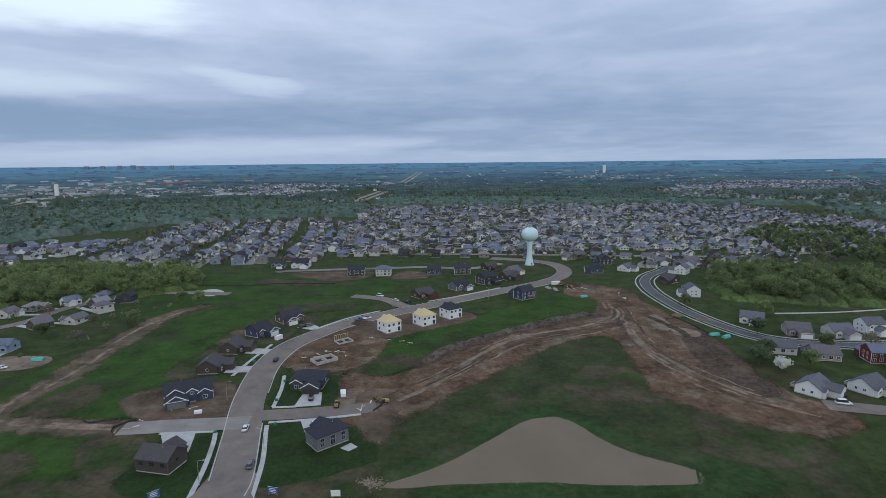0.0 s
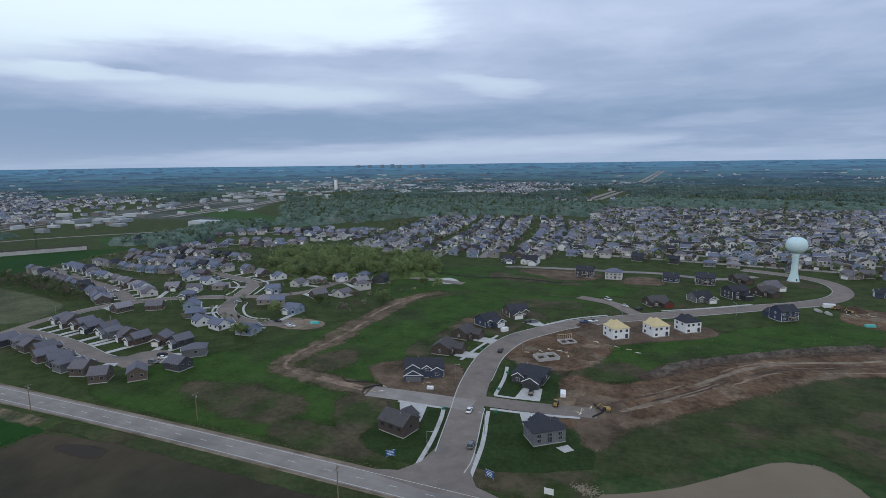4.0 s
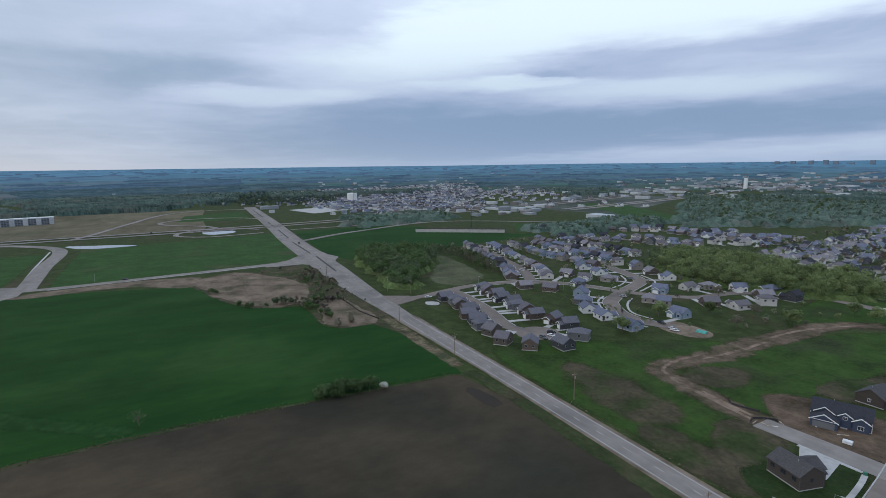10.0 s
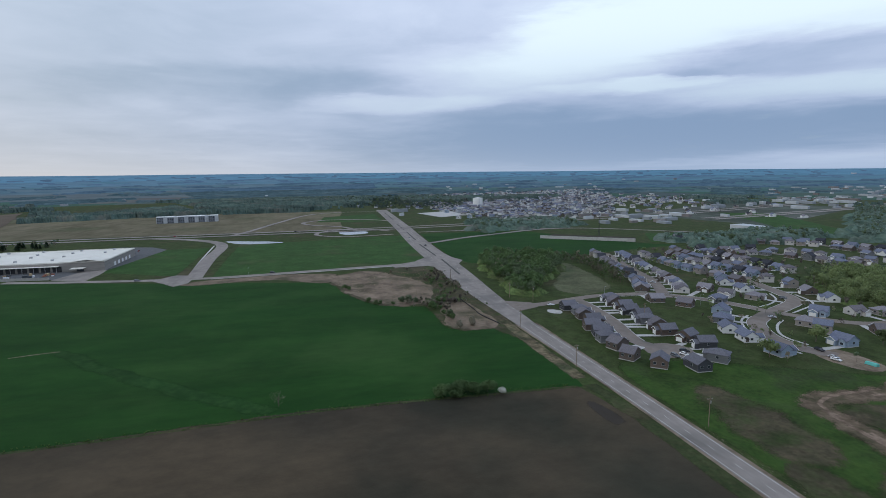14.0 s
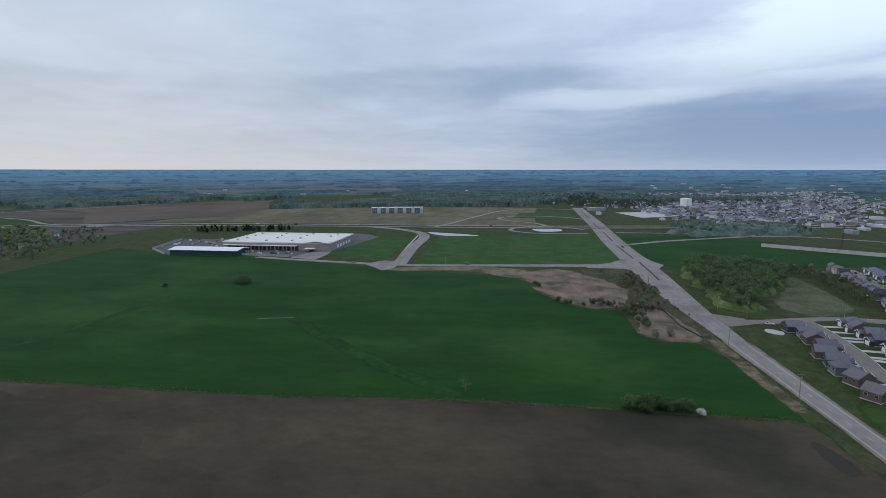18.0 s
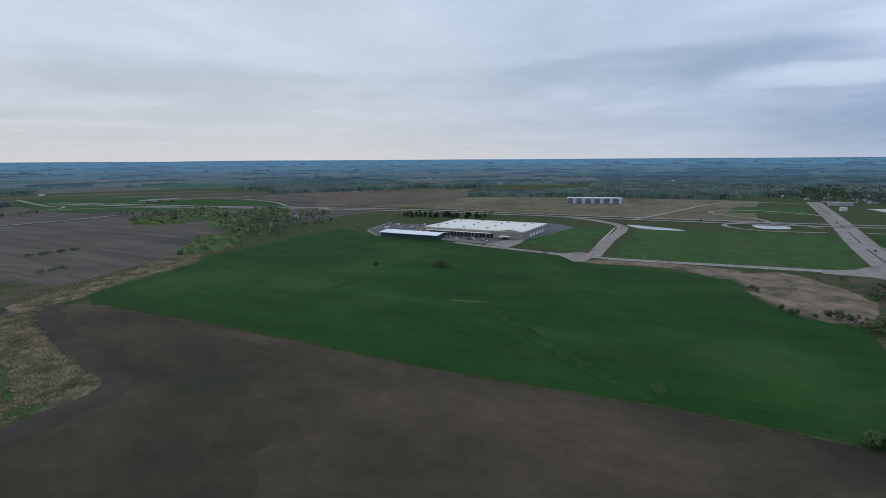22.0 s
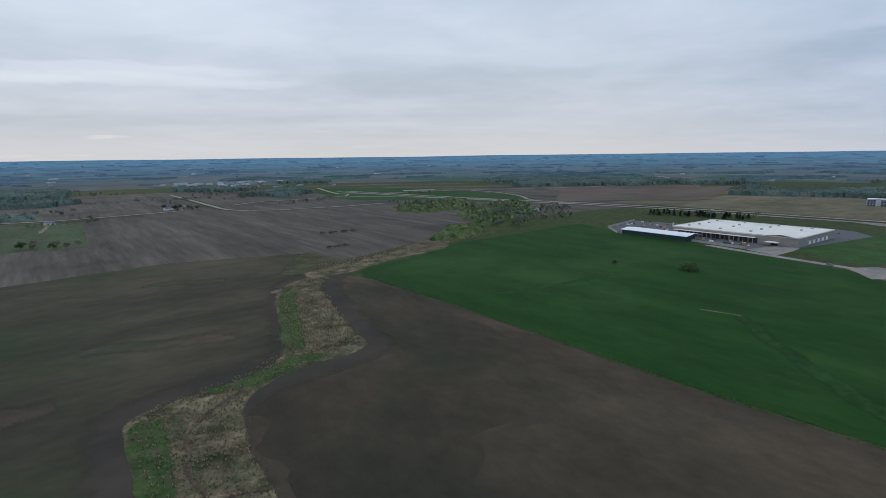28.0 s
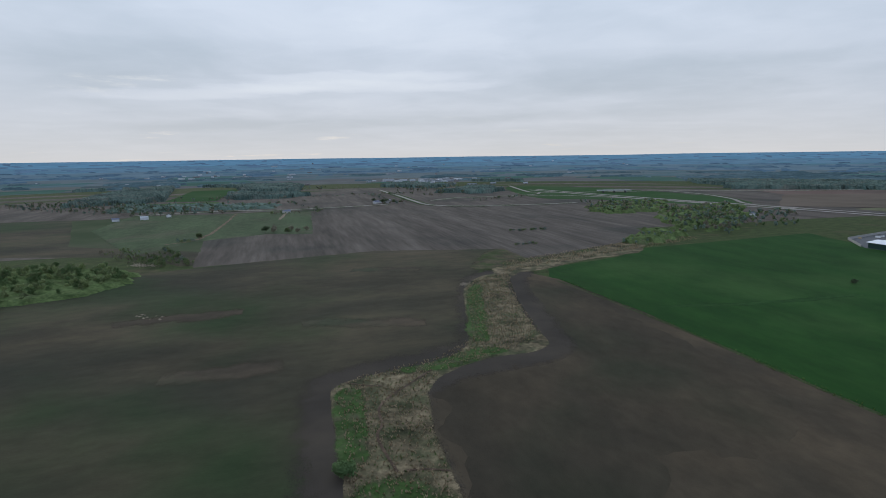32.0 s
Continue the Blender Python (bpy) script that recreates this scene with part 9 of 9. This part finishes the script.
def tufts(name, poly, n, h, material, label, seed):
    rg = random.Random(seed)
    xs, ys = [p[0] for p in poly], [p[1] for p in poly]
    V, F, k = [], [], 0
    while k < n:
        x, y = rg.uniform(min(xs), max(xs)), rg.uniform(min(ys), max(ys))
        if not inside(x, y, poly):
            n -= 0.2
            continue
        k += 1
        for j in range(5):
            a, s = rg.uniform(0, 6.28), h * rg.uniform(0.5, 1.3)
            dx, dy = math.cos(a), math.sin(a)
            i = len(V)
            V += [(x - dy * s * 0.35, y + dx * s * 0.35, 0.08), (x + dy * s * 0.35, y - dx * s * 0.35, 0.08), (x + dx * s * 0.7, y + dy * s * 0.7, 0.1 + s)]
            F.append((i, i + 1, i + 2))
    return tagged(raw(name, V, F, material), label, "grass", kind="stuff")


TUFT = leaves("tuft_straw", (0.247, 0.195, 0.122), (0.364, 0.286, 0.188), 0.4, 0)
TUFT_GREEN = leaves("tuft_green", (0.07, 0.12, 0.035), (0.11, 0.16, 0.05), 0.4, 0)
STRIP = [(-165, -375), (-140, -305), (-122, -233), (-95, -221), (-60, -207), (-48, -187), (-43, -154), (-38, -100), (-10, -110), (-14, -160), (-15, -203), (-27, -213), (-65, -224), (-88, -244), (-102, -290), (-118, -340), (-138, -370)]
tufts("dry_tufts", STRIP, 5200, 0.62, TUFT, "tufts of dry straw-coloured grass in the ditch", 1)
tufts("green_tufts", STRIP, 1700, 0.5, TUFT_GREEN, "tufts of fresh grass in the ditch", 2)
tufts("lot_tufts", [(-451, 12), (-478, 48), (-486, 112), (-400, 108), (-300, 102), (-296, 84), (-345, 80), (-358, 40)], 600, 0.5, TUFT, "dry weeds in the scrub lot", 3)
tufts("creek_tufts", [(-160, -379), (-280, -420), (-420, -462), (-430, -485), (-330, -470), (-180, -420)], 1500, 0.9, TUFT, "dry grass along the creek", 4)
tufts("margin_tufts", [(-195, 104), (-198, 0), (-192.5, -100), (-193, -260), (-189, -340), (-194, -340), (-197, -200), (-196, -100), (-202, 0), (-200, 104)], 900, 0.5, TUFT_GREEN, "grass tufts on the field margin", 5)

TUFT_BROWN = leaves("tuft_brown", (0.100, 0.080, 0.056), (0.150, 0.118, 0.082), 0.4, 0)
tufts("brown_weeds", STRIP, 800, 0.45, TUFT_BROWN, "clumps of dead brown weeds in the ditch", 6)

# ---- single trees and bushes ----
BUSH = tree("round leafy green bush at the field edge", LEAF_WOOD, 4.6, 4.4, 3, 9, 170, 0.3)
for k, (x, y) in enumerate(((-200.5, 47), (-199, 52), (-203, 56), (-200, 60), (-200, 66))):
    put(BUSH, x, y, 70 * k, "field bushes")
put(tree("white-blossomed bush at the field edge", BLOSSOM, 3.0, 2.6, 5, 6, 50, 0.25), -196.5, 71, 0)
put(tree("white-blossomed tree behind the houses", BLOSSOM, 6.0, 5.0, 6, 8, 90, 0.35), 151, 214, 0)
put(tree("bare pale tree on the field margin", LEAF_BROWN, 6.5, 4.0, 8, 9, 8, 0.15), -208, -17, 0)
put(tree("low green thicket in the wheat", LEAF_WOOD, 5.0, 9.5, 9, 9, 130, 0.4), -397, -211, 0)
put(tree("small dark tree in the wheat", LEAF_DARK, 3.5, 2.4, 10, 6, 50, 0.35), -372, -262, 0)
T1 = tree("leafy young green tree on rough grass", LEAF_MID, 8, 5, 12, 7, 80, 0.42)
T2 = tree("yellow-green budding tree beside the houses", LEAF_YOUNG, 9, 5.5, 13, 8, 80, 0.42)
T3 = tree("brownish budding tree with thin crown", LEAF_BROWN, 8, 5, 14, 8, 40, 0.35)
T4 = tree("dark green leafy tree on grass", LEAF_DARK, 9, 6, 15, 8, 90, 0.45)
for t, x, y, g in ((T4, 146, 222, "garden trees"), (T4, 152, 228, "garden trees"), (T1, 156, 232, "garden trees"), (T2, 196, 296, "garden trees"), (T1, 166, 218, "garden trees"), (T1, 190, 240, "garden trees"), (T4, 170, 262, "garden trees"), (T1, 200, 212, "garden trees"), (T3, 212, 240, "garden trees"), (T1, 160, 320, "garden trees"),
                   (T2, -205, 210, "street trees"), (T2, -218, 252, "street trees"), (T3, -180, 268, "street trees"), (T2, -168, 300, "street trees"), (T1, -205, 280, "street trees"), (T3, -190, 300, "street trees"), (T2, -150, 345, "street trees"), (T1, -163, 350, "street trees"), (T3, -230, 322, "street trees"),
                   (T3, 12, -704, "field trees"), (T3, -9, -691, "field trees"), (T3, -27, -681, "field trees"), (T1, 93, -660, "field trees"), (T3, 12, -680, "field trees"), (T1, -4, -672, "field trees"), (T3, -16, -668, "field trees"), (T4, 22, -690, "field trees"),
                   (T4, -200, -1060, "farm trees"), (T4, -190, -1050, "farm trees"), (T1, -212, -1048, "farm trees"), (T4, -178, -1080, "farm trees"), (T1, -225, -1040, "farm trees"), (BUSH, -12, -142, "ditch bushes")):
    put(t, x, y, rng.uniform(0, 360), g)
EV = conifer("tall dark evergreen behind the store", 12, 1)
EV2 = conifer("broad dark evergreen behind the store", 9, 2)
for k in range(30):
    u = k / 29 + rng.uniform(-0.03, 0.03)
    ob = put(EV if k % 3 else EV2, -730 - 34 * u + rng.gauss(0, 8), -452 + 122 * u, rng.uniform(0, 360), "evergreen row")
    ob.matrix_basis = ob.matrix_basis @ Matrix.Diagonal((*[rng.uniform(0.8, 1.25)] * 2, rng.uniform(0.6, 1.15), 1))
wood_mass("store_trees", fill([(-700, -470), (-760, -440), (-800, -330), (-775, -325), (-735, -420)], 60, 5, 9, 84), [LEAF_BELT, LEAF_BROWN, LEAF_DARK], "mixed trees among the evergreens behind the store", 85, 70, 0.5)

# ---- far town ----
def far_blocks(name, items, material, label, category="buildings"):
    V, F = [], []
    for x, y, w, d, h, a in items:
        z0, c, s = rise(x, y) - 1, math.cos(a), math.sin(a)
        i = len(V)
        for zz in (z0, z0 + h + 1):
            for u, v in ((-w, -d), (w, -d), (w, d), (-w, d)):
                V.append((x + (u * c - v * s) / 2, y + (u * s + v * c) / 2, zz))
        F += [tuple(i + q for q in f) for f in ((0, 1, 5, 4), (1, 2, 6, 5), (2, 3, 7, 6), (3, 0, 4, 7), (4, 5, 6, 7))]
    return tagged(raw(name, V, F, material), label, category, kind="stuff")


ROOF_W = mat("far_white_roof", (0.40, 0.42, 0.44), (0.52, 0.54, 0.56), 0.02, rough=0.8)
ROOF_G = mat("far_grey_roof", (0.24, 0.26, 0.28), (0.32, 0.34, 0.36), 0.02, rough=0.8)
# tower colour already holds the blue of the hazy distance
ROOF_HAZE = mat("haze_painted_tower", (0.16, 0.20, 0.25), (0.20, 0.24, 0.29), 0.02, rough=0.9)
ROOF_B = mat("far_brick", (0.17, 0.155, 0.15), (0.22, 0.20, 0.19), 0.02, rough=0.85)
r6 = random.Random(12)
white, grey, brick = [(-780, 1377, 165, 34, 8, 1.0), (-728, 1536, 110, 40, 8, 0.95), (-600, 1500, 70, 40, 8, 0.2), (-665, 628, 48, 26, 7, 0.1), (-940, 1900, 50, 30, 9, 0)], [], [(-1050, 2420, 300, 50, 8, 1.35)]
for cx, cy, sx, sy, n in ((-1150, 1450, 110, 380, 150), (-1350, 2200, 250, 300, 110), (-700, 1750, 200, 150, 26), (-230, 2150, 100, 180, 20), (-900, 560, 120, 90, 26), (-1250, 300, 120, 60, 14), (-560, -1800, 90, 110, 34), (380, -2600, 180, 200, 22), (-560, -1950, 140, 60, 18), (-1900, -700, 200, 400, 10), (900, 1250, 250, 120, 16), (-2200, 900, 400, 500, 40), (0, 3200, 900, 300, 40), (-500, -2900, 900, 500, 30), (1300, 2600, 500, 400, 26)):
    for k in range(n):
        s = r6.uniform(7, 19)
        it = (r6.gauss(cx, sx), r6.gauss(cy, sy), s * r6.uniform(1, 2.4), s * 0.7, r6.uniform(3.5, 7), r6.choice((0.1, 1.67, 0.4)))
        if not (math.hypot(it[0], it[1]) > 4600 or math.hypot(it[0], it[1]) < 900 or (it[1] < 0 and math.hypot(it[0], it[1]) < 1700)):
            (white, white, grey, grey, brick)[k % 5].append(it)
far_blocks("far_white_buildings", white, ROOF_W, "far flat white-roofed commercial buildings")
far_blocks("far_grey_buildings", grey, ROOF_G, "far flat grey-roofed buildings")
far_blocks("far_brick_buildings", brick, ROOF_B, "far brown brick buildings")
far_blocks("skyline_towers", [(-2300 + k * 85 + r6.uniform(-30, 30), 3750 + k * 20, 26, 22, 20 + r6.uniform(-8, 12), 0.2) for k in range(7)], ROOF_HAZE, "grey city towers on the horizon, painted faint with haze")
patch("walled_lot", [(-668, 296), (-600, 392), (-640, 420), (-706, 330)], 0.1, SOIL_DARK, "dark bare lot behind a pale wall", "lot", 0.5, curved=False)
ribbon("pale_wall", [(-668, 294), (-634, 342), (-598, 393)], 1.2, 4.0, CONCRETE, "long low pale retaining wall", "wall", 8, 0, 4.2)
patch("school_lot", [(-1048, 246), (-1096, 331), (-1200, 300), (-1165, 220)], 0.12, CONCRETE, "pale car park", "car park", 0.5, curved=False)


def storage_tank(x, y, r, h, label, m=TRIM):
    top = tagged(new("storage_tank"), label, "tank")
    part("shell", tube(bmesh.new(), (0, 0, -0.5), (0, 0, h), r, r, 28), m, top, smooth=False)
    part("roof", tube(bmesh.new(), (0, 0, h), (0, 0, h + r * 0.12), r * 1.01, r * 0.1, 28), m, top)
    part("ladder", boxes((r, -0.4, 0, r + 0.2, 0.4, h + 0.8)), STEEL, top)
    top.matrix_basis = pose(x, y, rise(x, y))


storage_tank(-1375, 424, 13, 20, "squat white water tank beyond the highway")
storage_tank(1004, 3032, 8, 44, "far white water standpipe")
storage_tank(-1090, 1620, 6, 36, "far pale water tower")


def overpass():
    top = tagged(new("overpass"), "dark motorway overpass with pale deck", "bridge")
    part("deck", boxes((-40, -6, 5.2, 40, 6, 6.2)), CONCRETE, top)
    for s in (-1, 1):
        part("rail", boxes((-40, s * 5.8 - 0.15, 6.2, 40, s * 5.8 + 0.15, 7.1)), CONCRETE, top)
    for u in (-26, 0, 26):
        part("pier", boxes((u - 0.8, -5, -0.3, u + 0.8, 5, 5.2)), DARKTRIM, top)
    top.matrix_basis = pose(-758, -1108, 0, 0, 0, 163)


overpass()


def farm_shed(x, y, a, w, d, h, m, rm, label):
    top = tagged(new("farm_building"), label, "barn")
    part("wall_block", body(bmesh.new(), -w / 2, w / 2, -d / 2, d / 2, h, d * 0.22, "x"), m, top)
    part("roof", gable_roof(bmesh.new(), -w / 2, w / 2, -d / 2, d / 2, h, d * 0.22, "x", 0.4), rm, top)
    part("door", boxes((-2, -d / 2 - 0.08, 0, 2, -d / 2 + 0.02, 3.2)), DARKTRIM, top)
    top.matrix_basis = pose(x, y, rise(x, y), 0, 0, a)


farm_shed(-182, -1064, 20, 16, 8, 3.6, S_WHITE, R_GREY, "white farmhouse among trees")
farm_shed(-205, -1070, 80, 22, 11, 5, S_CREAM, R_TAN, "pale farm shed among trees")
farm_shed(-6, -940, 30, 12, 8, 3.4, S_CREAM, R_GREY, "small pale farm cottage")
farm_shed(206, -925, 10, 11, 7, 3.6, S_WHITE, ROOF_W, "white farm shed beside the road")
farm_shed(243, -915, 15, 10, 7, 3.4, S_WHITE, R_GREY, "white farmhouse beside the road")
farm_shed(176, -950, 100, 9, 7, 3.4, S_WHITE, R_DARK, "white farmhouse with dark roof")
farm_shed(-640, -600, 40, 14, 9, 4, S_WHITE, R_GREY, "white house among trees by the creek")
stones("pale_rubble", [(127, -520), (112, -510)], 160, 3, 0.4, 1.1, "heap of pale rubble at the field corner", 8)
wood_mass("corner_bushes", fill([(116, -560), (80, -505), (70, -492), (100, -488), (124, -510), (130, -545)], 60, 3, 7, 74), [LEAF_WOOD, LEAF_MID], "green bushes at the field corner", 75, 110, 0.4, "bushes")
FARM_ROW = [(300, -1070), (119, -1040), (20, -1040), (5, -1100), (119, -1150), (300, -1190)]
canopy("farm_canopy", 1000, 1280, 6.0, within([FARM_ROW], 18), CANOPY_BELT, "closed canopy of the dark trees behind the farms", 84, 2.5, 6.0)
wood_mass("farm_row", fill(FARM_ROW, 150, 6, 11, 76), [LEAF_BELT, LEAF_DARK], "dark row of trees behind the farms", 77, 40, 0.7)


# ---- boards beside the highway ----
SIGN_BLUE = mat("sign_blue", (0.03, 0.10, 0.26), (0.045, 0.13, 0.31), 1, rough=0.5)
SIGN_GREEN = mat("sign_green", (0.03, 0.16, 0.10), (0.045, 0.20, 0.13), 1, rough=0.5)


def sign_board(x, y, turn, face, label, w=3.0, h=1.9):
    top = tagged(new("sign_board"), label, "sign")
    for s in (-1, 1):
        part("post", boxes((s * w * 0.42 - 0.06, -0.06, -0.4, s * w * 0.42 + 0.06, 0.06, h + 0.9)), WOOD, top)
    panel = part("panel", boxes((-w / 2, -0.12, 0.8, w / 2, -0.06, h + 0.8)), face, top)
    part("border", boxes((-w / 2 - 0.06, -0.1, 0.74, w / 2 + 0.06, -0.05, 0.8), (-w / 2 - 0.06, -0.1, h + 0.8, w / 2 + 0.06, -0.05, h + 0.86)), TRIM, top)
    for k, (u, v, q) in enumerate(((-0.3, 0.75, 0.6), (-0.38, 0.5, 0.76), (-0.3, 0.25, 0.6))):
        part("bar", boxes((u * w, -0.135, 0.8 + v * h - 0.1, (u + q) * w, -0.12, 0.8 + v * h + 0.1)), TRIM, panel)
    top.matrix_basis = pose(x, y, 0, 0, 0, turn)


sign_board(-75.5, 135.5, 40, SIGN_BLUE, "blue sale board on two wooden posts")
sign_board(-43.5, 136, -15, SIGN_BLUE, "blue sale board on two wooden posts beside the street")
sign_board(-26, 134, 0, TRIM, "white sale board on two wooden posts", 2.6, 1.7)
for k, (x, y) in enumerate(((-58.9, 196), (-60.4, 214), (-80.6, 238), (-73, 172), (-54, 176.5))):
    top = tagged(new("utility_box"), "small green utility box on the verge", "utility box", "utility boxes")
    part("cabinet", boxes((-0.5, -0.4, 0, 0.5, 0.4, 0.9)), SIGN_GREEN, top)
    part("lid", boxes((-0.54, -0.44, 0.9, 0.54, 0.44, 0.98)), SIGN_GREEN, top)
    top.matrix_basis = pose(x, y, 0.07, 0, 0, 10 * k)
stones("site_debris", [(-95, 190), (-50, 250), (0, 275), (60, 285), (110, 340)], 170, 9, 0.1, 0.3, "scattered pale debris on the building site", 9)
stones("site_debris", [(140, 190), (116, 230), (112, 290), (120, 330)], 120, 6, 0.1, 0.32, "pale stones strewn over the haul road", 10)
